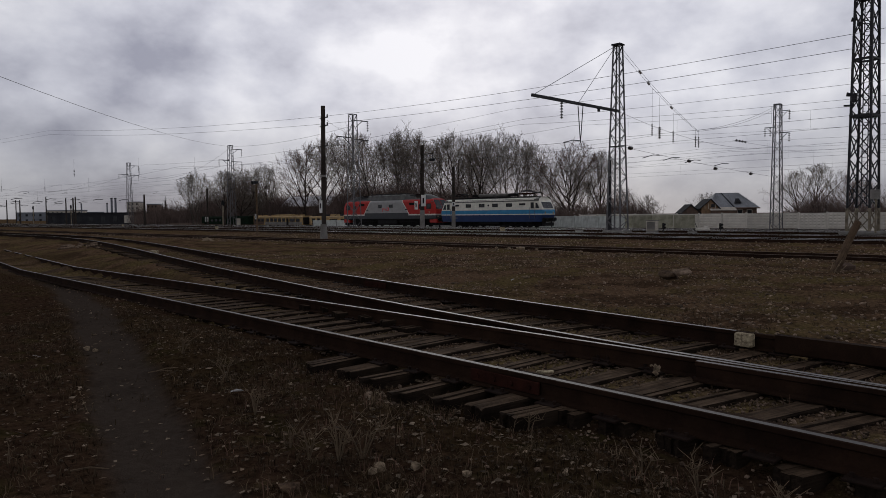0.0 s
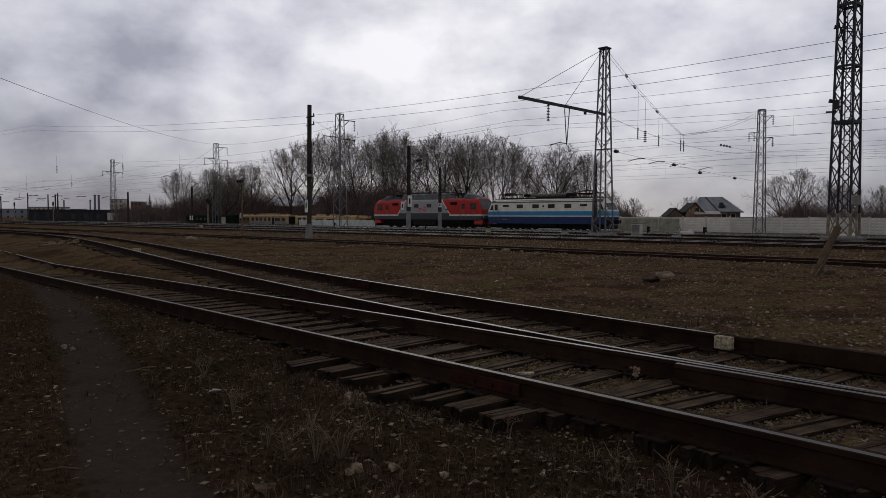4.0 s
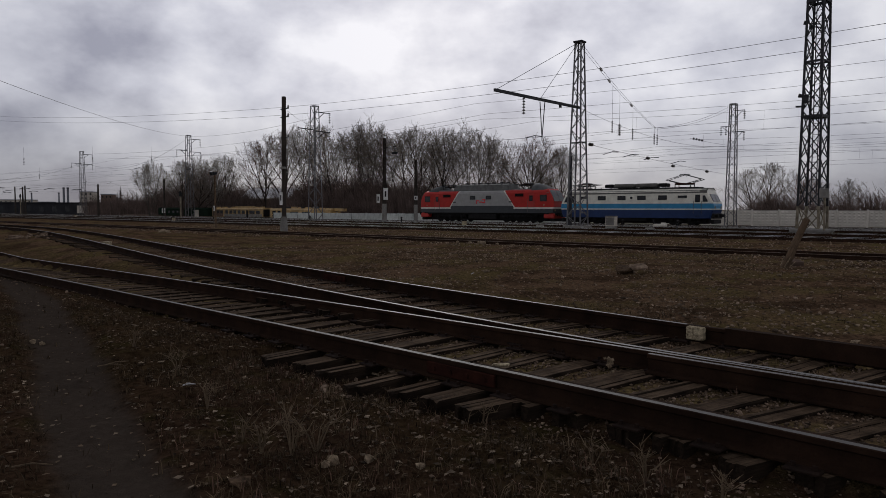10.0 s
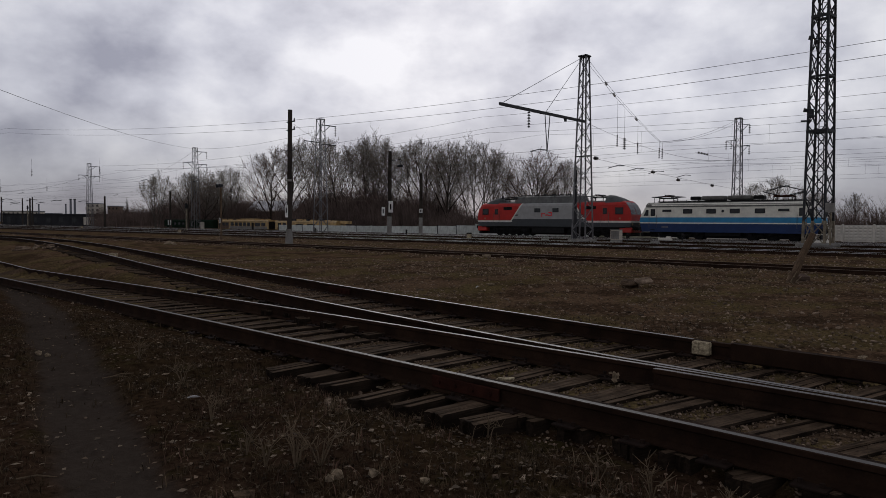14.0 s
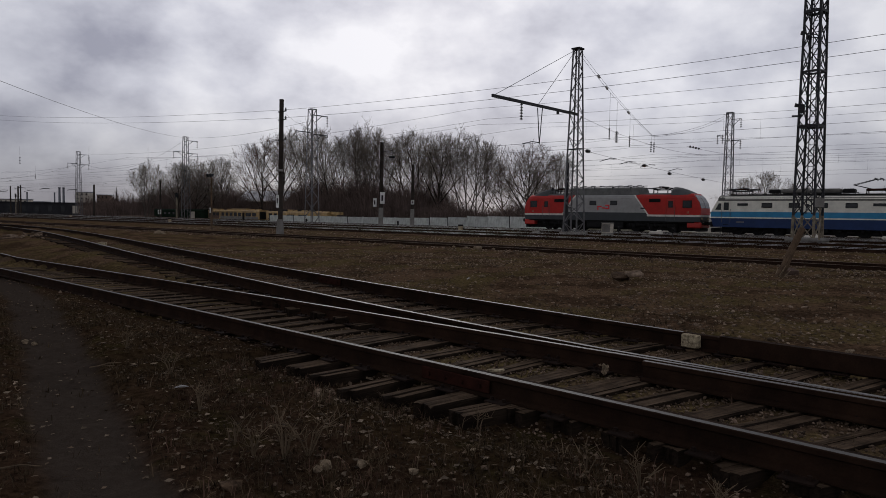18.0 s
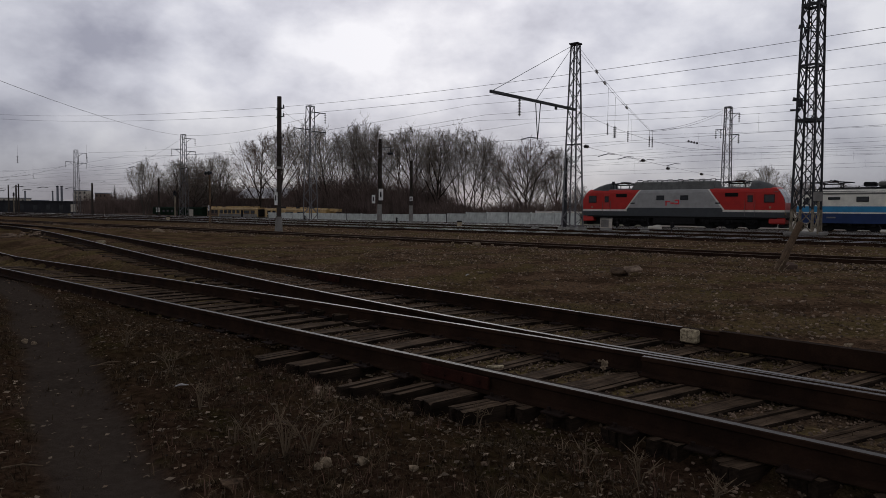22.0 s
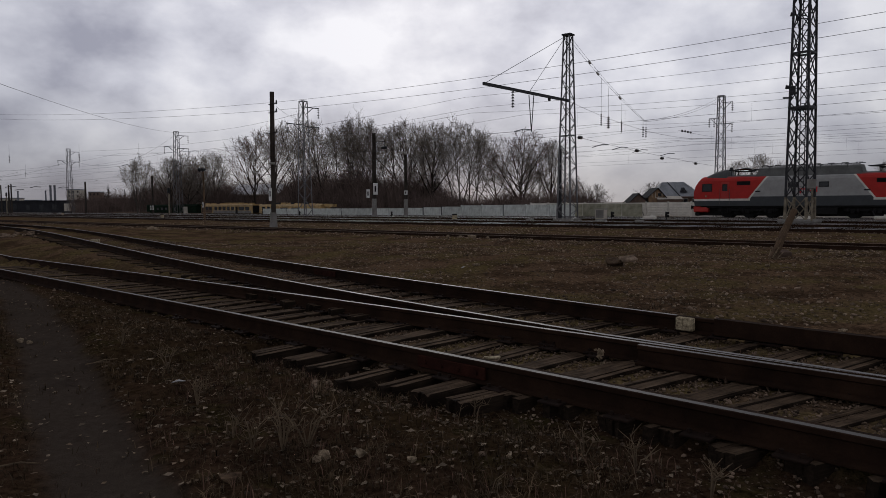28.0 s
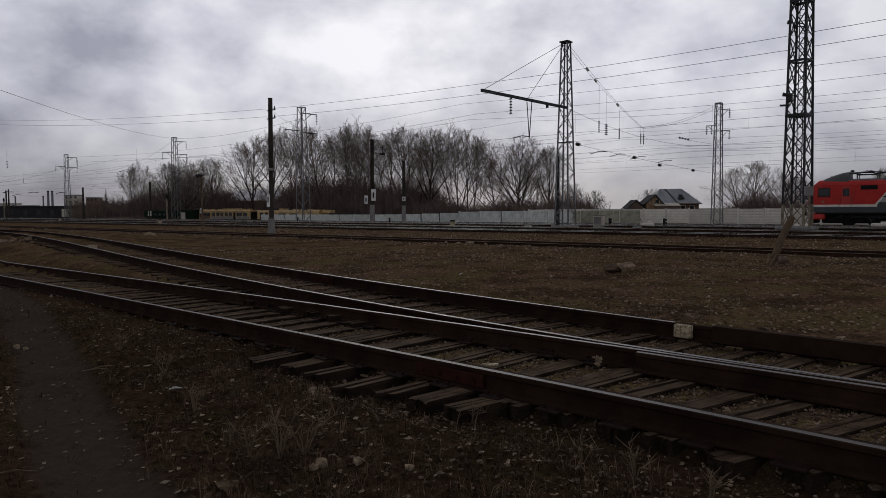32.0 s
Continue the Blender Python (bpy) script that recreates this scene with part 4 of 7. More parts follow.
def red_locomotive():
    L = 22.0
    loco = thing("electric_locomotive", None, "red and grey electric locomotive with white stripe behind a blue one", "locomotive", "coupled locomotives")
    shell, back = hull(L, 1.5, 1.2, 3.75, 4.22, 0.95, [(1.2, 0.12), (1.9, 0.0), (2.6, 0.02), (3.2, 0.18), (3.75, 0.52), (4.22, 0.95)], 0.92)
    part("body", shell, PAINT_RED, loco)
    roof = Mesh()
    ring = [(-1.43, 3.80), (-1.28, 4.10), (-0.9, 4.27), (0.9, 4.27), (1.28, 4.10), (1.43, 3.80)]
    for x in (1.4, L - 1.4):
        roof.v.extend((x, y * 1.015, z + 0.012) for y, z in ring)
    roof.f.extend([(j, j + 1, 7 + j, 6 + j) for j in range(5)])
    part("roof", roof, M["grey_roof"], loco)
    # rounded cab fairings above the windscreens
    for e, way in ((0, 1), (L, -1)):
        fair = Mesh()
        prof = [(0.66, 3.85), (0.86, 4.08), (1.3, 4.38), (1.9, 4.66), (2.6, 4.88), (3.25, 4.98), (3.4, 4.2)]
        n = 7
        for x, z in prof:
            for j in range(n):
                a = math.pi * j / (n - 1)
                fair.v.append((e + way * x, -1.47 * math.cos(a) if j in (0, n - 1) else -1.40 * math.cos(a), 3.72 + (z - 3.72) * math.sin(a) ** 0.6 if z > 3.72 else z))
        for i in range(len(prof) - 1):
            for j in range(n - 1):
                f = (i * n + j, i * n + j + 1, (i + 1) * n + j + 1, (i + 1) * n + j)
                fair.f.append(f if way < 0 else tuple(reversed(f)))
        part("cab_roof_fairing", fair, M["grey_roof"], loco, smooth=True)
        scr = Mesh()
        for y0, y1 in ((-1.28, -0.05), (0.05, 1.28)):
            for z0, z1 in ((2.66, 3.2), (3.2, 3.75), (3.75, 4.05)):
                p = [(e + way * (back(z) - 0.04), y * (1.0 if z < 3.8 else 0.86), z) for y, z in ((y0, z0), (y1, z0), (y1, z1), (y0, z1))]
                q = [(x + way * 0.06, y, z) for x, y, z in p]
                scr.add(p + q, [(0, 1, 2, 3), (7, 6, 5, 4), (0, 4, 5, 1), (1, 5, 6, 2), (2, 6, 7, 3), (3, 7, 4, 0)])
        part("windscreen", scr, M["glass"], loco)
        part("skirt", Mesh().box((e + way * 0.72, 0, 0.86), (1.5, 2.75, 0.62), None, 0.10), M["red"], loco, "bright red skirt under the nose")
        part("snow_plough", Mesh().box((e + way * 0.35, 0, 0.38), (0.5, 2.5, 0.4), None, 0.08), M["black"], loco)
        coup = Mesh().box((e - way * 0.25, 0, 1.06), (0.7, 0.3, 0.32), None, 0.05)
        part("coupler", coup, M["black"], loco)
        for y in (-0.95, 0.95):
            part("buffer", Mesh().tube([(e + way * 0.1, y, 1.06), (e - way * 0.30, y, 1.06), (e - way * 0.33, y, 1.06)], [0.12, 0.13, 0.24], 12), M["black"], loco)
            part("headlight", Mesh().tube([(e - way * 0.02, y, 1.55), (e + way * 0.1, y, 1.55)], 0.13, 10), M["white_paint"], loco)
        for y in (-1.515, 1.515):
            window(loco, min(e + way * 0.97, e + way * 1.85), max(e + way * 0.97, e + way * 1.85), 2.72, 3.42, y, "cab_window")
            door = part("door", Mesh().box((e + way * 3.2, y, 2.79), (0.72, 0.025, 1.68), None, 0.01), M["red"], loco, "red cab door")
            window(door, e + way * 3.2 - 0.2, e + way * 3.2 + 0.2, 2.75, 3.35, y * 1.004, "door_window")
            for dx in (-0.48, 0.48):
                part("handrail", Mesh().tube([(e + way * 3.2 + dx, y * 1.03, 1.35), (e + way * 3.2 + dx, y * 1.03, 2.9)], 0.02, 6), M["roof_pale"], loco)
            steps_m = Mesh()
            for z in (0.5, 0.8, 1.1):
                steps_m.box((e + way * 3.2, y * 0.98, z), (0.6, 0.2, 0.04))
            for dx in (-0.3, 0.3):
                steps_m.bar((e + way * 3.2 + dx, y * 0.98, 0.45), (e + way * 3.2 + dx, y * 0.98, 1.2), 0.04)
            part("steps", steps_m, M["black"], loco)
            louvre(loco, min(e + way * 4.35, e + way * 5.65), max(e + way * 4.35, e + way * 5.65), 3.28, 3.66, y)
            num = Mesh()
            for k in range(2):
                num.box((e + way * 1.33 - 0.06 + 0.13 * k, y, 2.2), (0.06, 0.012, 0.22))
            part("number_mark", num, M["white_paint"], loco)
    for y in (-1.512, 1.512):
        for x in (9.15, 11.78):
            window(loco, x, x + 0.75, 3.0, 3.4, y)
        mark = Mesh()
        s = 1 if y < 0 else -1
        for x0, x1, z0, z1 in ((0.0, 0.5, 0.2, 0.30), (0.0, 0.12, -0.1, 0.2), (0.55, 0.95, 0.05, 0.16), (1.02, 1.48, 0.0, 0.1), (1.02, 1.48, 0.32, 0.42), (1.36, 1.48, 0.1, 0.32)):
            mark.box((10.85 + s * ((x0 + x1) / 2 - 0.72), y, 2.5 + (z0 + z1) / 2 * 1.15), ((x1 - x0) * 1.1, 0.012, (z1 - z0) * 1.3))
        part("emblem", mark, M["emblem"], loco, "red emblem strokes on grey side")
        for x in (6.35, 15.65):
            part("vent_slot", Mesh().box((x, y, 2.62), (0.5, 0.02, 0.13)), M["black"], loco)
    hood = Mesh()
    prof = [(-1.3, 4.1), (-1.12, 4.85), (-0.8, 4.98), (0.8, 4.98), (1.12, 4.85), (1.3, 4.1)]
    for x, k in ((6.05, 0.0), (6.35, 1.0), (15.05, 1.0), (15.25, 0.0)):
        hood.v.extend((x, y, 4.1 + (z - 4.1) * (0.05 + 0.95 * k)) for y, z in prof)
    for i in range(3):
        hood.f.extend([(i * 6 + j, i * 6 + j + 1, (i + 1) * 6 + j + 1, (i + 1) * 6 + j) for j in range(5)])
    part("roof_hood", hood, M["hood_grey"], loco, "grey ribbed resistor hood")
    for x in (7.25, 9.45, 11.75, 13.95):
        part("hood_rib", Mesh().box((x, 0, 4.55), (0.07, 2.36, 0.9), None, 0.02), M["grey_roof"], loco)
    walkw = Mesh()
    for x in np.arange(6.55, 15.05, 1.15):
        for y in (-0.75, 0.75):
            walkw.tube([(x, y, 4.96), (x, y, 5.16)], 0.03, 5)
            walkw.tube([(x, y, 5.16), (x + 0.55, y, 5.16)], 0.035, 5)
    for y in (-0.75, 0.75):
        walkw.tube([(6.55, y, 5.10), (14.75, y, 5.10)], 0.025, 5)
    part("roof_busbar", walkw, M["steel_dark"], loco)
    for x in (4.7, 17.25):
        folded_pantograph(loco, x, 4.25)
    aer = Mesh().tube([(3.5, -0.5, 4.2), (3.5, -0.5, 5.0)], 0.03, 6).box((3.5, -0.5, 5.0), (0.3, 0.15, 0.2))
    aer.tube([(18.5, 0.4, 4.2), (18.5, 0.4, 4.9)], 0.05, 6)
    part("roof_aerial", aer, M["steel_dark"], loco)
    part("underframe", Mesh().box((L / 2, 0, 1.12), (L - 1.4, 2.7, 0.2)), M["black"], loco)
    part("battery_box", Mesh().box((L / 2, 0, 0.72), (4.6, 2.75, 0.7), None, 0.05), M["black"], loco)
    # added black box; closes the see-through gap so the underside stays dark
    part("traction_gear", Mesh().box((L / 2, 0, 0.62), (L - 2.2, 1.3, 0.84), None, 0.1), M["black"], loco)
    wheels = wheel_mesh(0.62)
    wheels.materials.append(M["black"])
    bogie(loco, 0, (3.25, 5.35, 7.45), 0.62, wheels)
    bogie(loco, 0, (L - 7.45, L - 5.35, L - 3.25), 0.62, wheels)
    return loco


def blue_locomotive():
    L = 18.2
    loco = thing("passenger_locomotive", None, "blue and cream electric locomotive with grey roof, pulling a red one", "locomotive", "coupled locomotives")
    shell, _ = hull(L, 1.48, 0.75, 3.4, 3.92, 0.8, [(0.75, 0.30), (1.7, 0.0), (2.1, 0.0), (2.35, 0.06), (3.4, 0.62), (3.92, 0.85)], 0.88)
    part("body", shell, PAINT_BLUE, loco)
    roof = Mesh()
    ring = [(-1.50, 3.42), (-1.36, 3.70), (-0.85, 3.96), (0.85, 3.96), (1.36, 3.70), (1.50, 3.42)]
    for x in (0.72, 1.1, L - 1.1, L - 0.72):
        k = 0.9 if x < 1 or x > L - 1 else 1.0
        roof.v.extend((x, y * k, z) for y, z in ring)
    for i in range(3):
        roof.f.extend([(i * 6 + j, i * 6 + j + 1, (i + 1) * 6 + j + 1, (i + 1) * 6 + j) for j in range(5)])
    part("roof", roof, M["roof_pale"], loco)
    for y in (-1.497, 1.497):
        for x0, x1, z0, z1 in ((2.75, 3.65, 2.97, 3.12), (14.5, 15.4, 2.97, 3.12)):
            window(loco, x0, x1, z0, z1, y, "vent_window")
        for x0 in (5.05, 7.52, 9.9, 12.32):
            window(loco, x0, x0 + 0.88, 2.78, 3.16, y)
        part("round_window", Mesh().tube([(9.15, y - 0.02, 2.97), (9.15, y + 0.02, 2.97)], 0.14, 14), M["glass"], loco)
        for e, way in ((0, 1), (L, -1)):
            xd = e + way * 1.62
            door = part("door", Mesh().box((xd, y, 2.3), (0.66, 0.02, 2.0), None, 0.005), PAINT_BLUE, loco, "cream and blue cab door")
            window(door, xd - 0.2, xd + 0.2, 2.52, 3.2, y * 1.006, "door_window")
            tri = Mesh()
            xs = (e + way * 0.52, e + way * 1.1, e + way * 1.1, e + way * 0.86)
            zs = (2.5, 2.5, 3.16, 3.16)
            tri.add([(x, y - 0.012, z) for x, z in zip(xs, zs)] + [(x, y + 0.012, z) for x, z in zip(xs, zs)],
                    [(0, 1, 2, 3), (7, 6, 5, 4), (0, 4, 5, 1), (1, 5, 6, 2), (2, 6, 7, 3), (3, 7, 4, 0)])
            part("cab_window", tri, M["glass"], loco)
            for dx in (-0.42, 0.42):
                part("handrail", Mesh().tube([(xd + dx, y * 1.03, 1.2), (xd + dx, y * 1.03, 2.6)], 0.02, 6), M["roof_pale"], loco)
            st = Mesh()
            for z in (0.4, 0.7, 1.0):
                st.box((xd, y * 0.98, z), (0.5, 0.2, 0.04))
            part("steps", st, M["black"], loco)
        part("number_mark", Mesh().box((3.0, y, 1.28), (0.75, 0.012, 0.13)), M["steel_grey"], loco)
    for e, way in ((0, 1), (L, -1)):
        scr = Mesh()
        for y0, y1 in ((-1.05, -0.05), (0.05, 1.05)):
            p = [(e + way * 0.07, y0, 2.5), (e + way * 0.07, y1, 2.5), (e + way * 0.49, y1, 3.3), (e + way * 0.49, y0, 3.3)]
            q = [(x + way * 0.06, y, z) for x, y, z in p]
            scr.add(p + q, [(0, 1, 2, 3), (7, 6, 5, 4), (0, 4, 5, 1), (1, 5, 6, 2), (2, 6, 7, 3), (3, 7, 4, 0)])
        part("windscreen", scr, M["glass"], loco)
        part("buffer_beam", Mesh().box((e + way * 0.12, 0, 1.0), (0.3, 2.6, 0.55), None, 0.04), M["black"], loco)
        part("coupler", Mesh().box((e - way * 0.3, 0, 1.05), (0.7, 0.3, 0.32), None, 0.05), M["black"], loco)
        for y in (-0.9, 0.9):
            part("buffer", Mesh().tube([(e, y, 1.05), (e - way * 0.35, y, 1.05), (e - way * 0.38, y, 1.05)], [0.12, 0.13, 0.24], 12), M["black"], loco)
            part("headlight", Mesh().tube([(e - way * 0.03, y, 1.9), (e + way * 0.1, y, 1.9)], 0.14, 12), M["white_paint"], loco)
        part("snow_plough", Mesh().box((e + way * 0.2, 0, 0.42), (0.4, 2.3, 0.45), None, 0.08), M["black"], loco)
    deck = Mesh().box((L / 2, 0, 4.04), (14.6, 1.5, 0.10), None, 0.02)
    for x in np.arange(2.2, 16.4, 1.5):
        for y in (-0.6, 0.6):
            deck.box((x, y, 3.97), (0.12, 0.12, 0.12))
    part("roof_walkway", deck, M["black"], loco)
    for x0, x1, r in ((6.5, 9.0, 0.24), (9.2, 11.7, 0.24)):
        for y in (-0.38, 0.38):
            part("air_reservoir", Mesh().tube([(x0, y, 4.36), (x0 + 0.12, y, 4.36), (x1 - 0.12, y, 4.36), (x1, y, 4.36)], [r * 0.5, r, r, r * 0.5], 12), M["roof_pale"], loco, smooth=False)
    for x in (5.85, 12.3):
        part("roof_switch_box", Mesh().box((x, 0, 4.36), (1.0, 1.1, 0.42), None, 0.1), M["black"], loco)
    rl = Mesh().tube([(3.8, -0.9, 4.18), (13.2, -0.9, 4.18)], 0.025, 5)
    for x in np.arange(3.8, 13.3, 1.3):
        insulators(rl, (x, -0.9, 3.9), 0.28, 0.06, 3)
    part("roof_busbar", rl, M["steel_dark"], loco)
    folded_pantograph(loco, 2.75, 4.0)
    part("whistle", Mesh().tube([(1.3, -0.4, 3.9), (1.3, -0.4, 4.5)], 0.03, 6), M["steel_dark"], loco)
    part("underframe", Mesh().box((L / 2, 0, 0.95), (L - 1.2, 2.6, 0.3)), M["black"], loco)
    part("equipment_box", Mesh().box((L / 2, 0, 0.62), (3.6, 2.6, 0.5), None, 0.05), M["black"], loco)
    # black filler, added to keep daylight from showing between the wheels
    part("traction_gear", Mesh().box((L / 2, 0, 0.56), (L - 1.8, 1.3, 0.8), None, 0.1), M["black"], loco)
    wheels = wheel_mesh(0.62)
    wheels.materials.append(M["black"])
    bogie(loco, 0, (2.5, 4.5, 6.4), 0.62, wheels)
    bogie(loco, 0, (L - 6.4, L - 4.5, L - 2.5), 0.62, wheels)
    # the working pantograph: its frame halves swing up
    x, z = 14.6, 4.0
    base = part("pantograph_base", Mesh().box((x, 0, z + 0.45), (1.8, 1.2, 0.18), None, 0.04), M["plate_red"], loco, "maroon pantograph frame")
    ins = Mesh()
    for dx in (-0.85, 0.85):
        for dy in (-0.55, 0.55):
            insulators(ins, (x + dx, dy, z), 0.4)
    part("insulator", ins, M["insulator"], base)
    for way in (-1, 1):
        lower = Mesh()
        for dy in (-0.5, 0.5):
            lower.tube([(0, dy, 0), (1.55, dy * 0.9, 0)], 0.04, 6)
        lower.tube([(0.75, -0.5, 0), (0.75, 0.5, 0)], 0.03, 6)
        lo = part("pantograph_lower_arm", lower, M["steel_dark"], loco)
        upper = Mesh()
        for dy in (-0.45, 0.45):
            upper.tube([(0, dy, 0), (1.87, dy * 0.7, 0)], 0.03, 6)
        upper.tube([(1.0, -0.4, 0), (1.0, 0.4, 0)], 0.02, 6)
        up = part("pantograph_upper_arm", upper, M["steel_dark"], loco)
        ARMS.append((way, lo, up))
    head = Mesh()
    for dx in (-0.22, 0.22):
        head.tube([(dx, -0.95, -0.15), (dx, -0.75, 0), (dx, 0.75, 0), (dx, 0.95, -0.15)], 0.045, 6)
    head.bar((-0.25, -0.3, -0.06), (0.25, -0.3, -0.06), 0.04).bar((-0.25, 0.3, -0.06), (0.25, 0.3, -0.06), 0.04)
    ARMS.append((0, part("pantograph_head", head, M["steel_dark"], loco), None))
    return loco


ARMS = []
red_loco = red_locomotive()
blue_loco = blue_locomotive()


def along_at(t):
    ts, ss = zip(*TRAIN_S)
    k = min(max(int(t // 2), 0), len(ts) - 2)
    a = ss[max(k - 1, 0)], ss[k], ss[k + 1], ss[min(k + 2, len(ss) - 1)]
    if k == 0:
        a = (2 * a[1] - a[2], *a[1:])
    if k == len(ts) - 2:
        a = (*a[:3], 2 * a[2] - a[1])
    u = (t - ts[k]) / 2
    return 0.5 * (2 * a[1] + (a[2] - a[0]) * u + (2 * a[0] - 5 * a[1] + 4 * a[2] - a[3]) * u * u + (3 * a[1] - a[0] - 3 * a[2] + a[3]) * u ** 3)


PANTO = ((0, 2), (4.3, 2), (6.0, 15), (32, 15))


def arm_angle(t):
    for (t0, a0), (t1, a1) in zip(PANTO, PANTO[1:]):
        if t <= t1:
            return a0 + (a1 - a0) * smooth(t0, t1, t)
    return PANTO[-1][1]


def motions():
    """All that moves: the two locomotives, their wheels and the working pantograph."""
    ts = [i * 0.5 for i in range(65)]
    for ob, off in ((red_loco, -0.6), (blue_loco, 22.4)):
        walk(ob, [(t, Matrix.Translation(qs(TRAIN_Q, along_at(t) + off, TRAIN_Z)) @ pose(0, 0, 0, 0, 0, LINE_TURN)) for t in ts])
    fine = [i * 0.25 for i in range(129)]
    for w, a, y, r in WHEELS:
        rows = []
        for t in fine:
            turn = math.degrees((along_at(t) - along_at(0)) / r)
            rows.append((t, Matrix.Translation((a, y, r)) @ Matrix.Rotation(radians(turn), 4, "Y") @ pose(0, 0, 0, 0, 0, 0 if y < 0 else 180)))
        walk(w, rows)
    for way, lo, up in ARMS:
        rows_lo, rows_up = [], []
        for t in ts:
            a = radians(arm_angle(t))
            kx, kz = 0.45 + 1.55 * math.cos(a), 1.55 * math.sin(a)
            rise = math.sqrt(max(1.87 ** 2 - (kx - 0.15) ** 2, 0.0))
            b = math.degrees(math.atan2(rise, kx - 0.15))
            x, z = 14.6, 4.5
            if way == 0:
                rows_lo.append((t, pose(x, 0, z + kz + rise + 0.05)))
            else:
                turn = 0 if way > 0 else 180
                rows_lo.append((t, pose(x + way * 0.45, 0, z, 0, 0, turn) @ pose(0, 0, 0, 0, -math.degrees(a), 0)))
                rows_up.append((t, pose(x + way * kx, 0, z + kz, 0, 0, 180 - turn) @ pose(0, 0, 0, 0, -b, 0)))
        walk(lo, rows_lo)
        if up is not None:
            walk(up, rows_up)


# ---- lattice masts, poles, wires ----
def lattice(name, q, s, z, h, wide, top, cells, leg, brace, mat="steel_grey", foot=None, foot_mat=None, lean=(0, 0), label="", group="lattice masts", cross=False, turn=LINE_TURN):
    """A four-legged lattice mast: legs, rings and braces, each a part."""
    mast = thing(name, Matrix.Translation(qs(q, s, z)) @ pose(0, 0, 0, 0, 0, turn), label, "lattice mast", group)

    def corner(i, t):
        w = (wide + (top - wide) * t) / 2
        sx, sy = ((-1, -1), (1, -1), (1, 1), (-1, 1))[i % 4]
        return Vector((sx * w + lean[0] * t, sy * w + lean[1] * t, t * h))

    cut = (foot or 0) / h
    for i in range(4):
        if foot:
            part("leg_foot", Mesh().bar(corner(i, 0), corner(i, cut), leg * 1.15), M[foot_mat], mast, "pale painted leg foot")
        part("leg", Mesh().bar(corner(i, cut), corner(i, 1), leg), M[mat], mast)
    for k in range(cells):
        t0, t1 = k / cells, (k + 1) / cells
        m = M[foot_mat] if foot and t1 <= cut + 0.02 else M[mat]
        for i in range(4):
            a, b = (i, i + 1) if (k + i) % 2 else (i + 1, i)
            part("brace", Mesh().bar(corner(a, t0), corner(b, t1), brace), m, mast)
            if cross:
                part("brace", Mesh().bar(corner(b, t0), corner(a, t1), brace), m, mast)
    for t in ([1.0] if not cross else [0.5, 1.0]):
        for i in range(4):
            part("ring_bar", Mesh().bar(corner(i, t), corner(i + 1, t), leg), M[mat], mast)
    return mast


def string(me_parent, p, length, n=5, r=0.13, name="insulator_string"):
    """A hanging string of insulator discs."""
    me = Mesh()
    for i in range(n):
        z = p[2] - (i + 0.5) * length / n
        me.tube([(p[0], p[1], z + 0.05), (p[0], p[1], z - 0.04)], [r * 0.5, r], 8)
    me.tube([p, (p[0], p[1], p[2] - length)], 0.025, 5)
    return part(name, me, M["insulator"], me_parent)


# the mast with the long boom over two tracks
boom_mast = lattice("boom_mast", 50.0, -28.4, -0.1, 15.0, 1.25, 0.52, 17, 0.10, 0.045, label="grey steel lattice mast with long boom over two tracks")
for dx in (-0.62, 0.62):
    for dy in (-0.62, 0.62):
        part("footing", Mesh().box((dx, dy, -0.06), (0.5, 0.5, 0.32), None, 0.04), M["concrete"], boom_mast)
boom = part("boom", Mesh().bar((0, 0.3, 9.75), (0, -11.6, 9.65), 0.16, 0.20), M["steel_dark"], boom_mast, "dark steel boom")
for y in (-11.3, -5.8):
    part("stay_rod", Mesh().tube([(0, -0.3, 14.9), (0, y, 9.75)], 0.02, 5), M["wire"], boom_mast)
string(boom_mast, (0, -8.0, 9.6), 1.25, 6)
drop = Mesh().bar((-0.22, -5.5, 9.6), (0, -5.5, 6.8), 0.05).bar((0.22, -5.5, 9.6), (0, -5.5, 6.8), 0.05)
part("drop_bracket", drop, M["steel_dark"], boom_mast)
part("steady_arm", Mesh().tube([(0, -5.5, 6.95), (-0.35, -6.0, 7.0), (-0.8, -6.6, 6.8)], 0.035, 6), M["steel_dark"], boom_mast)
part("boom_clamp", Mesh().box((0, -2.9, 9.55), (0.16, 0.16, 0.28)), M["steel_dark"], boom_mast)
part("mast_plate", Mesh().box((0, 0, 15.03), (0.8, 0.8, 0.12), None, 0.02), M["steel_dark"], boom_mast)
part("clamp_frame", Mesh().box((0, 0, 6.9), (1.2, 0.16, 0.10)), M["steel_dark"], boom_mast)

# its partner beyond the fence side
far_mast = lattice("cross_span_mast", 88.0, -28.4, -0.75, 15.1, 1.12, 0.68, 15, 0.10, 0.05, label="grey steel lattice mast with insulator brackets by the white fence")
for y, z, w in ((-0.45, 14.2, 1), (-0.45, 11.6, 1), (0.0, 12.4, -1)):
    br = Mesh().bar((0.3 * w, y, z), (1.5 * w, y, z + 0.02), 0.07).bar((0.4 * w, y, z - 0.9), (1.3 * w, y, z), 0.05)
    part("bracket", br, M["steel_dark"], far_mast)
    string(far_mast, (1.45 * w, y, z), 1.1, 4, 0.16)
    if w < 0:
        string(far_mast, (0.85 * w, y, z), 1.1, 4, 0.16)

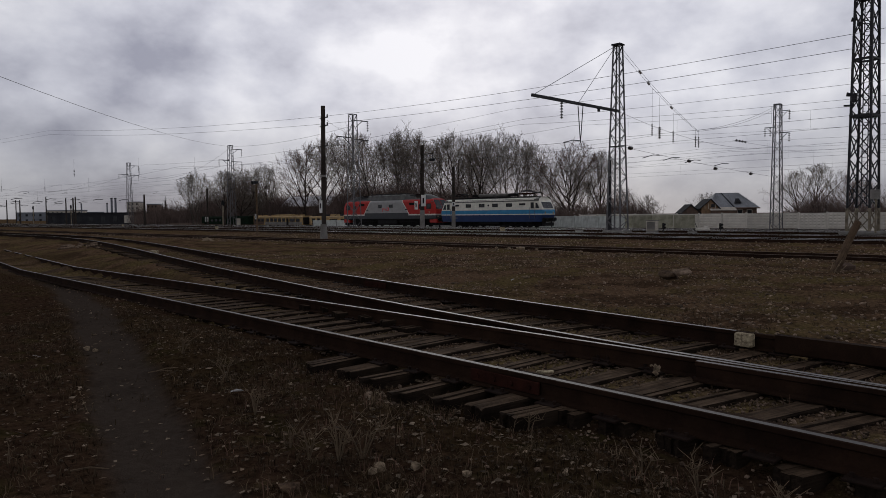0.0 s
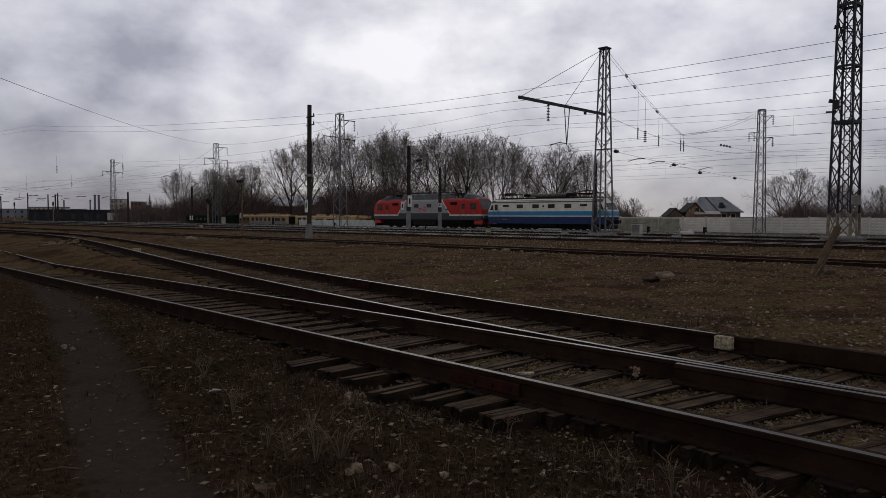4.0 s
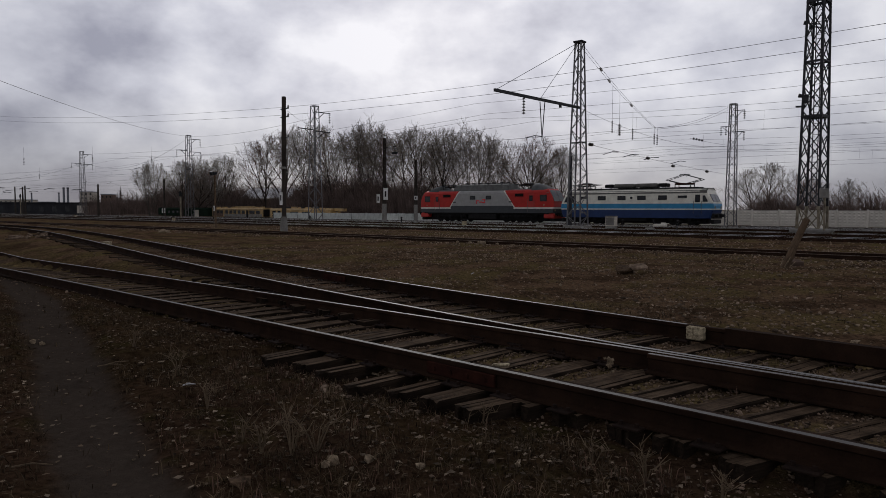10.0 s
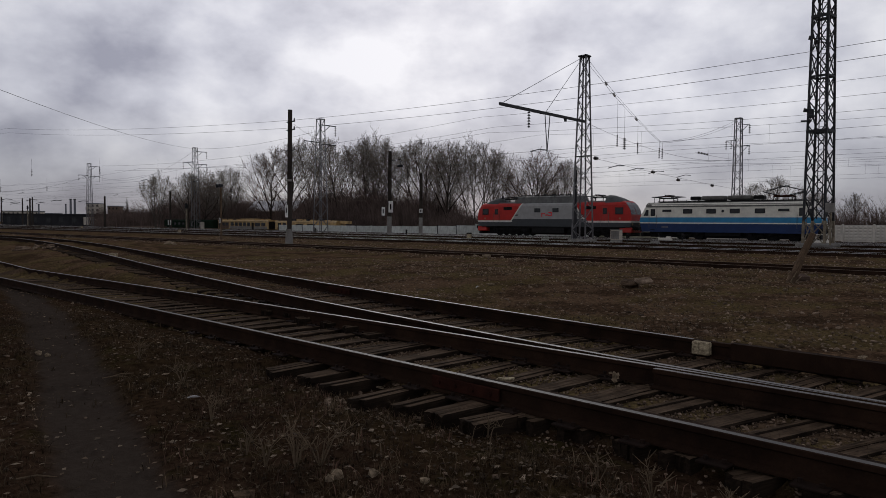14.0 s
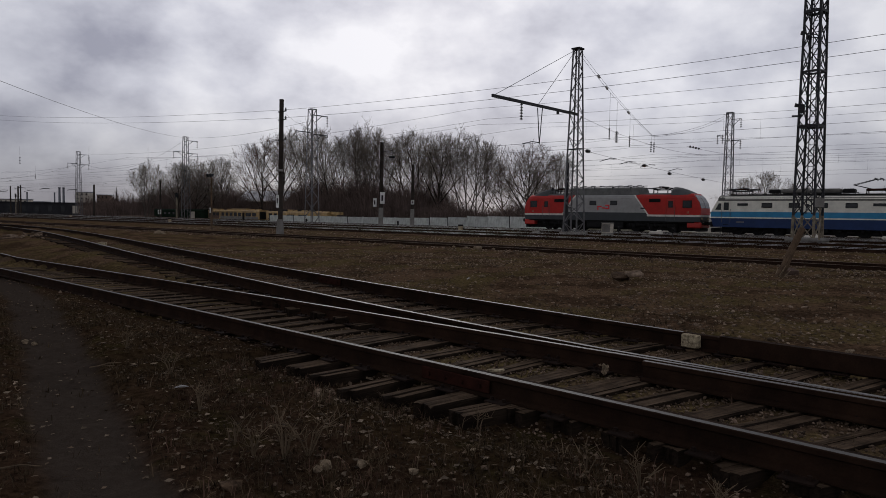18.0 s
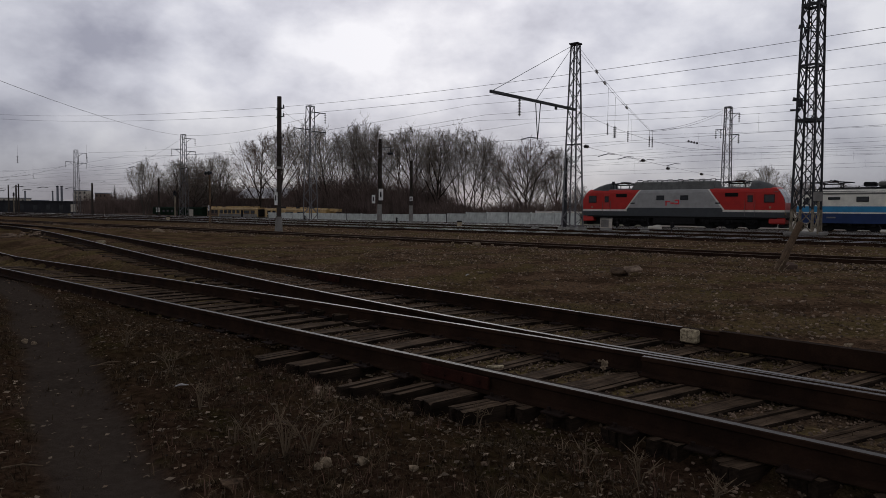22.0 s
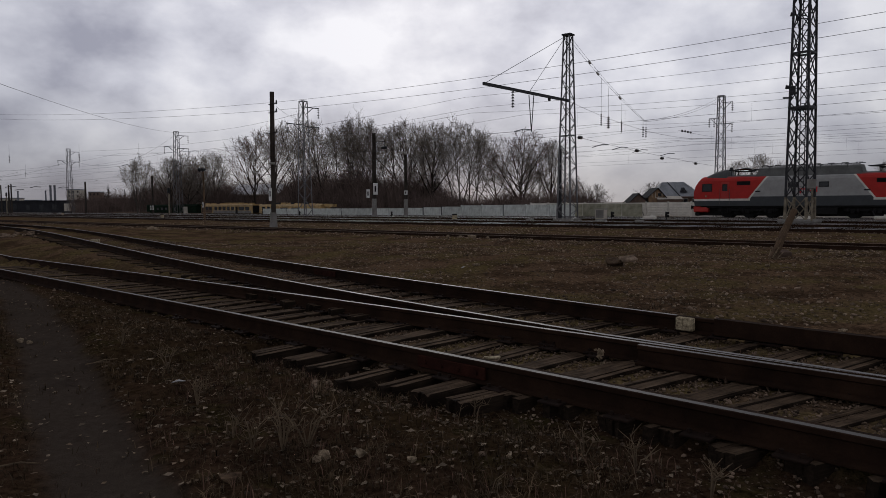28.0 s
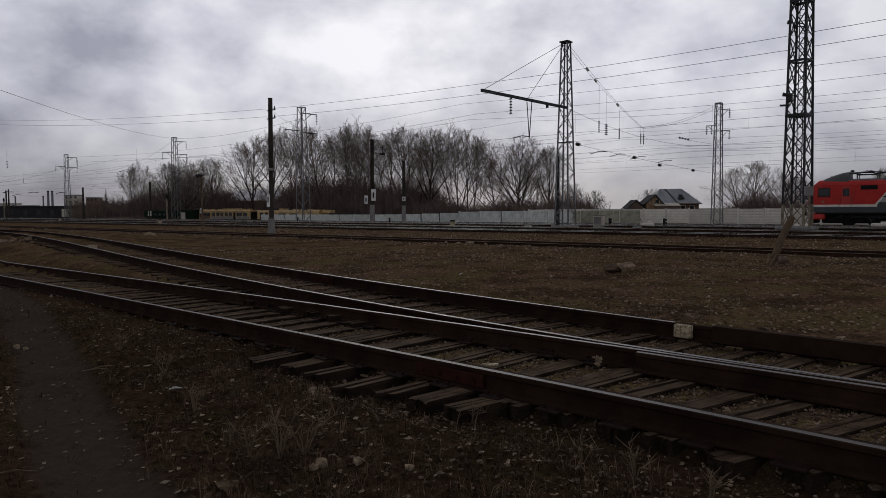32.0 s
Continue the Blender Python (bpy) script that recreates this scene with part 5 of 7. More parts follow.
# the floodlight tower
tower = lattice("floodlight_tower", 48.0, -10.5, 0.05, 21.0, 1.30, 0.78, 14, 0.115, 0.055, "steel_dark", 1.5, "steel_base", label="dark painted lattice floodlight tower with pale feet on concrete", cross=True, turn=-50.9)
part("base_slab", Mesh().box((0, 0, -0.03), (2.0, 1.9, 0.24), None, 0.06), M["concrete"], tower, "broken concrete slab")
for z in (7.1, 14.2):
    w = 1.30 - 0.52 * z / 21
    for a in range(4):
        r = Matrix.Rotation(a * math.pi / 2, 4, "Z")
        part("platform_beam", Mesh().bar(r @ Vector((-w / 2 - 0.06, w / 2, z)), r @ Vector((w / 2 + 0.06, w / 2, z)), 0.13, 0.17), M["steel_dark"], tower)
for x in (-0.16, 0.16):
    part("ladder_rail", Mesh().bar((x, 0.1, 1.6), (x, 0.1, 20), 0.045), M["steel_dark"], tower)
for i in range(52):
    part("ladder_rung", Mesh().bar((-0.16, 0.1, 1.8 + i * 0.35), (0.16, 0.1, 1.8 + i * 0.35), 0.03), M["steel_dark"], tower)
for x, y, z in ((-0.58, -0.5, 8.4), (-0.45, -0.36, 12.9), (-0.42, 0.36, 12.8)):
    fl = Mesh().tube([(x, y, z), (x - 0.22, y - 0.14, z + 0.06)], [0.10, 0.13], 10).bar((x, y, z), (x + 0.6, y + 0.3, z - 0.12), 0.06)
    part("floodlight", fl, M["steel_dark"], tower)
part("junction_box", Mesh().box((-0.38, -0.55, 8.2), (0.28, 0.24, 0.55), None, 0.03), M["steel_dark"], tower)
part("arm_stub", Mesh().bar((-0.4, -0.55, 7.75), (-0.95, -0.62, 7.78), 0.10), M["steel_dark"], tower)
part("cable_cabinet", Mesh().box((0.95, -0.7, 2.3), (0.45, 0.32, 0.58), None, 0.02), M["concrete"], tower, "pale grey cable cabinet on a pipe")
part("cable_pipe", Mesh().tube([(1.0, -0.7, 0), (1.0, -0.7, 2.0)], 0.06, 8), M["steel_base"], tower)

right_mast = lattice("contact_mast", 60.0, -6.3, -0.3, 15.0, 1.25, 0.6, 15, 0.11, 0.05, label="pale grey lattice contact line mast beside the main tracks", foot=2.0, foot_mat="steel_base")

for q, s, z, h, w in ((63.6, -79.4, -0.7, 16.9, 1.5), (78.5, -142.0, -0.9, 18.4, 1.45), (80.0, -203.0, -0.9, 18.2, 1.45)):
    mt = lattice("contact_mast", q, s, z, h, w, w * 0.55, 13, 0.095, 0.045, label="tall grey lattice contact line mast with insulator brackets")
    for zz, way in ((h - 0.8, 1), (h - 3.6, 1), (h - 3.4, -1)):
        br = Mesh().bar((0, 0.3 * way, zz), (0, 2.9 * way, zz + 0.03), 0.12).bar((0, 0.5 * way, zz - 1.0), (0, 1.8 * way, zz), 0.08)
        part("bracket", br, M["steel_dark"], mt)
        string(mt, (0, 2.8 * way, zz), 1.5, 4, 0.2)

# the leaning concrete pole with a whitewashed foot
pole_x = qs(25.7, -35.2, -0.2)
conc = thing("utility_pole", Matrix.Translation(pole_x) @ pose(0, 0, 0, 0, 0.9, LINE_TURN), "dark concrete pole with whitewashed foot and two small crossarms", "utility pole", "utility poles")
part("pole_foot", Mesh().tube([(0, 0, -0.1), (0, 0, 1.05)], [0.27, 0.19], 10), M["concrete"], conc, "whitewashed concrete foot")
part("shaft", Mesh().tube([(0.02, 0, 0.9), (0.02, 0, 8.4)], [0.15, 0.135], 10), M["pole"], conc)
for z, y in ((7.65, 0.5), (7.15, 0.5), (5.9, 0.28)):
    ca = Mesh().bar((-0.3, 0.0, z), (0.45, 0.0, z + 0.02), 0.06)
    part("crossarm", ca, M["steel_dark"], conc)
    part("pin_insulator", Mesh().tube([(0.45, 0, z), (0.45, 0, z + 0.22)], [0.06, 0.03], 8), M["insulator"], conc)
plate = part("pole_plate", Mesh().box((-0.05, -0.17, 2.15), (0.28, 0.03, 0.78), None, 0.005), M["board"], conc, "white pole plate with dark marks")
part("plate_mark", Mesh().box((-0.05, -0.19, 2.2), (0.10, 0.012, 0.34)), M["black"], plate)
part("pole_lamp", Mesh().box((0.12, -0.15, 4.05), (0.3, 0.3, 0.14), None, 0.03), M["concrete"], conc)


def thin_pole(q, s, z, h, r, label, mat="pole", plates=(), lamp=None, white=0.0):
    p = thing("line_pole", Matrix.Translation(qs(q, s, z)) @ pose(0, 0, 0, 0, rnd(-0.4, 0.8), LINE_TURN), label, "line pole", "line poles")
    if white:
        part("pole_foot", Mesh().tube([(0, 0, -0.3), (0, 0, white)], [r * 1.25, r * 1.17], 8), M["concrete"], p)
    part("shaft", Mesh().tube([(0, 0, -0.3), (0, 0, h)], [r * 1.15, r * 0.85], 8), M[mat], p)
    for x, zz, w, hh in plates:
        pl = part("sign_plate", Mesh().box((x, -r - 0.05, zz), (w, 0.04, hh), None, 0.004), M["board"], p, "white number board with dark bars")
        part("plate_mark", Mesh().box((x, -r - 0.08, zz), (w * 0.35, 0.01, hh * 0.5)), M["black"], pl)
    if lamp:
        lx, lz = lamp
        part("lamp_arm", Mesh().bar((0, 0, lz), (lx, -0.2, lz + 0.05), 0.06).bar((lx, -0.2, lz + 0.05), (lx, -0.2, lz - 0.6), 0.05), M["steel_dark"], p)
        part("lamp_head", Mesh().box((lx, -0.2, lz - 0.7), (0.8, 0.4, 0.3), None, 0.1), M["steel_dark"], p)
    return p


pole_signal = thin_pole(57.0, -58.3, -0.35, 10.0, 0.24, "dark concrete contact pole with white signal boards and a lamp", plates=((-0.75, 2.9, 0.55, 1.0), (0.5, 3.45, 0.72, 1.35)), lamp=(1.9, 8.9), white=2.3)
thin_pole(60.0, -56.0, -0.35, 7.5, 0.2, "dark concrete pole with one white board", plates=((0.25, 3.0, 0.5, 0.5),), lamp=None, white=2.2)
thin_pole(56.0, -32.6, -0.25, 6.5, 0.17, "slim dark pole standing beside the boom mast", "steel_dark")
lamp_pole = thin_pole(29.5, -49.4, -0.2, 4.4, 0.075, "slim pole with twin floodlights and white board", "post_wood", plates=((0.0, 1.55, 0.18, 0.40),))
for x in (-0.2, 0.25):
    part("floodlight", Mesh().tube([(x, 0, 4.35), (x, -0.25, 4.3)], [0.10, 0.15], 10), M["steel_dark"], lamp_pole)
thin_pole(70.0, -136.8, -0.8, 8.2, 0.2, "dark contact pole with two white boards", plates=((-0.45, 1.7, 0.4, 0.9), (0.5, 1.7, 0.4, 0.9)))
for q, s, h in ((62, -149.6, 7.0), (60, -188, 7.2), (66, -205, 8.0), (72, -232, 8.4), (64, -250, 8.0), (75, -262, 9.5), (70, -290, 9.0), (78, -310, 9.5), (66, -330, 9), (74, -352, 9), (60, -372, 9), (70, -395, 9), (56, -300, 8)):
    thin_pole(q, s, -0.6, h, 0.2, "dark concrete contact line pole in the yard", lamp=(rnd(0.8, 1.4), h - 1) if rnd(0, 1) < 0.3 else None)

# colour-light signals by the left tracks
for q, s, h in ((60.0, -111.6, 4.0), (62, -196, 4.6), (58, -214, 4.6)):
    sg = thing("colour_light_signal", Matrix.Translation(qs(q, s, -0.5)) @ pose(0, 0, 0, 0, 0, LINE_TURN), "railway signal with dark round head on pale post", "railway signal", "signals")
    part("signal_post", Mesh().tube([(0, 0, -0.2), (0, 0, h)], 0.14, 8), M["steel_base"], sg)
    head = part("signal_head", Mesh().tube([(0, 0.05, h + 0.3), (0, -0.05, h + 0.3)], 0.55, 18), M["black"], sg)
    for z in (0.05, 0.5):
        part("signal_lens", Mesh().tube([(0, -0.05, h + z), (0, -0.22, h + z)], [0.11, 0.13], 10), M["glass"], head)


# trackside cabinets, dwarf signals, marker posts
def place(ob, q, s, z, turn=LINE_TURN):
    ob.matrix_basis = Matrix.Translation(qs(q, s, z)) @ pose(0, 0, 0, 0, 0, turn)
    return ob


def dwarf_signal(q, s, z):
    d = place(thing("dwarf_signal", None, "small dark dwarf signal standing beside the rails", "railway signal", "dwarf signals"), q, s, z)
    part("signal_post", Mesh().tube([(0, 0, -0.1), (0, 0, 0.26)], 0.04, 8), M["steel_dark"], d)
    hd = part("signal_head", Mesh().box((0, 0, 0.48), (0.16, 0.14, 0.46), None, 0.03), M["black"], d)
    for zz in (0.36, 0.58):
        part("signal_hood", Mesh().tube([(0.04, -0.04, zz), (0.22, -0.18, zz + 0.02)], [0.07, 0.09], 10), M["black"], hd)
    return d


def relay_cabinet(q, s, z):
    c = place(thing("relay_cabinet", None, "pale grey steel relay cabinet beside the main tracks", "relay cabinet"), q, s, z)
    body = part("cabinet_body", Mesh().box((0, 0, 0.5), (0.84, 0.5, 0.78), None, 0.03), M["wall_pale"], c)
    part("cabinet_door", Mesh().box((0, -0.26, 0.5), (0.70, 0.03, 0.64), None, 0.01), M["concrete"], body)
    part("cabinet_lid", Mesh().box((0, 0, 0.92), (0.92, 0.58, 0.06), None, 0.02), M["concrete"], c)
    part("plinth", Mesh().box((0, 0, 0.0), (0.8, 0.6, 0.2), None, 0.03), M["concrete"], c)


relay_cabinet(51.5, -26.1, -0.15)
dwarf_signal(51.2, -25.0, -0.15)
dwarf_signal(51.5, -20.6, -0.15)
dwarf_signal(52.0, -66.0, -0.2)
dwarf_signal(52.0, -50.6, -0.2)
for q, s in ((47.5, -38.4), (40.5, -77), (46, -120)):
    mk = place(thing("marker_post", None, "short white marker post with a black cap", "marker post", "marker posts"), q, s, -0.25)
    part("post", Mesh().box((0, 0, 0.25), (0.38, 0.26, 0.55), None, 0.03), M["white_paint"], mk)
    part("cap", Mesh().box((0, 0, 0.58), (0.42, 0.3, 0.14), None, 0.03), M["black"], mk)


def point_machine(q, s, z):
    pm = place(thing("point_machine", None, "low pale point machine with a lever beside the track", "point machine", "point machines"), q, s, z)
    part("machine_case", Mesh().box((0, 0, 0.22), (1.15, 0.5, 0.28), None, 0.08), M["fence_white"], pm)
    part("motor", Mesh().tube([(0.1, 0, 0.36), (0.5, 0, 0.36)], 0.12, 10), M["fence_white"], pm)
    part("lever", Mesh().tube([(-0.5, 0, 0.35), (-0.7, 0.05, 0.75)], 0.03, 6), M["steel_dark"], pm)


for q, s in ((58.2, -12.4), (58.2, -24.8), (63.8, -8.0)):
    point_machine(q, s, -0.3)
for q, s in ((58.4, -29.4), (58.2, -35.6), (58.0, -18.5), (52.3, -33.5), (52.0, -23.0)):
    st = place(thing("concrete_block", None, "low pale concrete cable block beside the rails", "concrete block", "cable blocks"), q, s, -0.3)
    part("block", Mesh().box((0, 0, 0.1), (0.7, 0.35, 0.2), None, 0.05), M["concrete"], st)

# ---- wires ----
def sag(p, q, drop, n=10):
    p, q = Vector(p), Vector(q)
    return [p.lerp(q, i / n) - Vector((0, 0, drop * 4 * (i / n) * (1 - i / n))) for i in range(n + 1)]


def wire(name, runs, r, label, mat="wire"):
    w = thing(name, None, label, "overhead wire", "overhead wires")
    for pts in runs:
        part("wire", Mesh().tube(pts, r, 4, False), M[mat], w)
    return w


# two feeder wires on the pole line
for dz, zc in ((0.0, 7.47), (-0.5, 7.0)):
    a, b, c, d = qs(25.4, -34.4, zc), qs(25.4, 10, zc + 0.13), qs(25.4, -86, zc + 3.9), qs(25.4, -150, zc + 6)
    wire("feeder_wire", [sag(a, b, 0.5, 14), sag(a, c, 0.35, 14), [c, d]], 0.009, "thin dark feeder wire along the pole line")
for q, z in ((37.0, 8.2), (38.6, 7.7)):
    wire("feeder_wire", [sag(qs(q, -29, z + 0.3), qs(q, 25, z + 0.6), 0.5, 14), sag(qs(q, -29, z + 0.3), qs(q, -90, z), 0.8, 14)], 0.009, "thin feeder wire along the main line")


def contact_line(q, zm, zc, droppers=True):
    w = thing("contact_line", None, "overhead contact wire with messenger wire and droppers", "overhead wire", "contact lines")
    stops = (-330, -270, -205, -142, -79.4, -28.4, 20, 70)
    for a, b in zip(stops, stops[1:]):
        part("messenger_wire", Mesh().tube(sag(qs(q, a, zm), qs(q, b, zm), 0.75, 10), 0.009, 3, False), M["wire"], w)
        if droppers and a >= -150:
            k = 6
            for i in range(1, k):
                u = i / k
                top = zm - 0.75 * 4 * u * (1 - u)
                s = a + (b - a) * u
                part("dropper", Mesh().tube([qs(q, s, top), qs(q, s, zc)], 0.0045, 3, False), M["wire"], w)
    part("contact_wire", Mesh().tube([qs(q, -330, zc), qs(q, 70, zc)], 0.010, 3, False), M["wire"], w)
    for s in (-142, -79.4):
        part("steady_arm", Mesh().tube([qs(q, s, zc + 0.02), qs(q + 0.9, s, zc + 0.3)], 0.03, 5), M["steel_dark"], w)


for q, zm, zc in ((37.0, 7.4, 5.9), (43.5, 7.9, 6.1), (55.9, 8.1, 6.35), (60.6, 7.8, 6.3), (66.0, 7.6, 6.2), (73.4, 7.8, 6.0), (80, 8.0, 6.0)):
    contact_line(q, zm, zc)

# the cross span between the two tall masts
span = thing("cross_span", None, "cross-span ropes with insulators between two lattice masts", "overhead wire", "overhead wires")
low = qs(65.2, -28.4, 9.35)
for dz in (0.0, -0.35):
    part("span_rope", Mesh().tube(sag(qs(50.3, -28.4, 14.9 + dz), low + Vector((0, 0, dz * 0.3)), 0.35, 10), 0.014, 4, False), M["wire"], span)
    part("span_rope", Mesh().tube(sag(low + Vector((0, 0, dz * 0.3)), qs(87.6, -28.4, 14.2 + dz), 0.5, 10), 0.014, 4, False), M["wire"], span)
part("fixing_rope", Mesh().tube(sag(qs(50.3, -28.4, 9.6), qs(87.6, -28.4, 9.2), 1.1, 14), 0.014, 4, False), M["wire"], span)
part("fixing_rope", Mesh().tube(sag(qs(50.3, -28.4, 6.85), qs(87.6, -28.4, 5.6), 0.15, 10), 0.014, 4, False), M["wire"], span)
for q, zt, zi in ((55.9, 12.2, 9.15), (57.3, 11.6, 9.0), (60.0, 10.5, 8.85), (64.8, 9.4, 8.75), (65.5, 9.4, 8.75)):
    p = qs(q, -28.4, zi)
    part("span_dropper", Mesh().tube([qs(q, -28.4, zt), p], 0.012, 4, False), M["wire"], span)
    string(span, tuple(p), 1.05, 6, 0.095 if q != 57.3 else 0.17)
for q, z in ((53.7, 13.3), (55.2, 12.55), (59.6, 10.95)):
    part("rope_bead", Mesh().tube([qs(q - 0.16, -28.4, z + 0.08), qs(q + 0.16, -28.4, z - 0.08)], [0.10, 0.10], 8), M["board"], span, "pale rope insulator")
for q, z in ((52.1, 6.8), (63.4, 6.3), (69.6, 5.85), (79.4, 5.7)):
    part("rope_insulator", Mesh().tube([qs(q - 0.34, -28.4, z + 0.02), qs(q - 0.2, -28.4, z), qs(q + 0.2, -28.4, z), qs(q + 0.34, -28.4, z - 0.02)], [0.05, 0.155, 0.155, 0.05], 8), M["insulator"], span)
for k in range(4):
    q = 75.2 + k * 0.85
    part("rope_insulator", Mesh().tube([qs(q - 0.09, -28.4, 9.1), qs(q + 0.09, -28.4, 9.1)], [0.13, 0.06], 8), M["insulator"], span)
part("span_rope", Mesh().tube(sag(qs(74, -28.4, 9.05), qs(87.6, -28.4, 9.2), 0.05, 4), 0.014, 4, False), M["wire"], span)
for q in (57.4, 61.4, 66.0, 73.0):
    arm = Mesh().tube([qs(q, -28.4, 6.5), qs(q - 0.3, -28.9, 6.55), qs(q - 0.7, -29.7, 6.3)], 0.035, 5)
    part("steady_arm", arm, M["steel_dark"], span)

# spans to the masts on the left
left_span = thing("cross_span", None, "cross-span ropes between far lattice masts over the yard", "overhead wire", "overhead wires")
part("span_rope", Mesh().tube(sag(qs(78.5, -142, 17.3), qs(-10.0, -29, 12.2), 1.9, 16), 0.02, 4, False), M["wire"], left_span)
part("span_rope", Mesh().tube(sag(qs(78.5, -142, 17.3), qs(63.6, -79.4, 14.6), 0.8, 10), 0.02, 4, False), M["wire"], left_span)
part("span_rope", Mesh().tube(sag(qs(78.5, -142, 17.0), qs(80, -203, 14.5), 4.0, 12), 0.02, 4, False), M["wire"], left_span)
part("span_rope", Mesh().tube(sag(qs(25.7, -34.7, 7.3), qs(63.6, -79.4, 13.5), 0.3, 8), 0.010, 4, False), M["wire"], left_span)
part("span_rope", Mesh().tube(sag(qs(80, -203, 14), qs(36, -203, 12), 4.5, 12), 0.02, 4, False), M["wire"], left_span)
for q, s, z in ((70, -142, 12.4), (58, -142, 11.6), (47, -146, 11.0), (69, -203, 10.5), (58, -203, 9.8), (48, -203, 9.8), (72, -260, 8.8), (60, -260, 8.6), (66, -330, 8.5)):
    part("span_dropper", Mesh().tube([qs(q, s, z + 2), qs(q, s, z)], 0.014, 4, False), M["wire"], left_span)
    string(left_span, tuple(qs(q, s, z)), 1.4, 5, 0.17)
for s in (-260, -330):
    part("span_rope", Mesh().tube(sag(qs(86, s, 13), qs(40, s, 12), 3.5, 12), 0.02, 4, False), M["wire"], left_span)
for s in (-203, -236, -260, -300, -330):
    for q in (42, 50, 58, 64, 70, 77):
        part("steady_arm", Mesh().tube([qs(q, s, 6.4), qs(q + 1.2, s, 6.7), qs(q + 2.6, s, 6.6)], 0.085, 5), M["steel_dark"], left_span)


# ---- fences ----
def fence_grey():
    fence = thing("concrete_fence", None, "long weathered grey concrete panel fence behind the main line", "fence", "fences")
    s, k = -118.5, 0
    rng = random.Random(5)
    while s < -50:
        w = 4.0
        h = 1.50 + 0.40 * smooth(-85, -60, s) + (0.10 if s > -69 else 0)
        m = Matrix.Translation(qs(84.0 + rng.uniform(-0.03, 0.03), s + w / 2, -0.95)) @ pose(0, 0, 0, rng.uniform(-0.6, 0.6), 0, LINE_TURN)
        me = Mesh().box((0, 0, h / 2), (w - 0.16, 0.10, h), None, 0.01)
        for i in range(1, 6):
            me.box((-w / 2 + i * w / 6, -0.055, h / 2), (0.05, 0.02, h - 0.1))
        p = part("panel", me, M["fence_grey"], fence)
        p.matrix_basis = m
        q = part("post", Mesh().box((0, 0, h / 2 + 0.04), (0.16, 0.2, h + 0.1), None, 0.01), M["fence_grey"] if rng.random() < 0.6 else M["steel_dark"], fence)
        q.matrix_basis = Matrix.Translation(qs(84.0, s, -0.95)) @ pose(0, 0, 0, 0, 0, LINE_TURN)
        s += w
        k += 1
    return fence


def fence_white():
    fence = thing("precast_fence", None, "whitewashed precast concrete fence with relief panels", "fence", "fences")
    h, w = 2.05, 3.35
    me = Mesh().box((0, 0, h / 2), (w - 0.2, 0.10, h), None, 0.015)
    for r in range(5):
        for c in range(6):
            x, z = -w / 2 + 0.42 + c * (w - 0.84) / 5, 0.28 + r * (h - 0.56) / 4
            k = len(me.v)
            dx, dz = 0.21, 0.16
            me.v.extend([(x - dx, -0.05, z - dz), (x + dx, -0.05, z - dz), (x + dx, -0.05, z + dz), (x - dx, -0.05, z + dz), (x, -0.11, z)])
            me.f.extend([(k, k + 1, k + 4), (k + 1, k + 2, k + 4), (k + 2, k + 3, k + 4), (k + 3, k, k + 4)])
    panel = me.data("panel")
    panel.materials.append(M["fence_white"])
    post = Mesh().box((0, 0, h / 2 + 0.05), (0.2, 0.22, h + 0.16), None, 0.02).data("post")
    post.materials.append(M["fence_white"])
    rng = random.Random(9)
    s = -62.0
    while s < 62:
        p = part("panel", panel, None, fence)
        p.matrix_basis = Matrix.Translation(qs(97.0, s + w / 2, -0.82 + rng.uniform(-0.03, 0.03))) @ pose(0, 0, 0, rng.uniform(-0.8, 0.8), rng.uniform(-0.5, 0.5), LINE_TURN)
        q = part("post", post, None, fence)
        q.matrix_basis = Matrix.Translation(qs(97.0, s, -0.82)) @ pose(0, 0, 0, 0, 0, LINE_TURN)
        s += w
    return fence


fence_grey()
fence_white()
mossy = thing("old_fence", None, "short mossy yellowish concrete fence between grey and white fences", "fence", "fences")
for i in range(5):
    p = part("panel", Mesh().box((0, 0, 1.0), (2.9, 0.12, 2.0), None, 0.02), material("mossy_concrete", (0.40, 0.385, 0.30), (0.22, 0.215, 0.15), 0.9, 0, 1.0, 14, 0.3, 0.01) if i == 0 else mossy_mat, mossy)
    mossy_mat = p.data.materials[0]
    p.matrix_basis = Matrix.Translation(qs(88.0, -52.0 + i * 3.0, -0.9)) @ pose(0, 0, 0, 0, rnd(-0.5, 0.5), LINE_TURN)

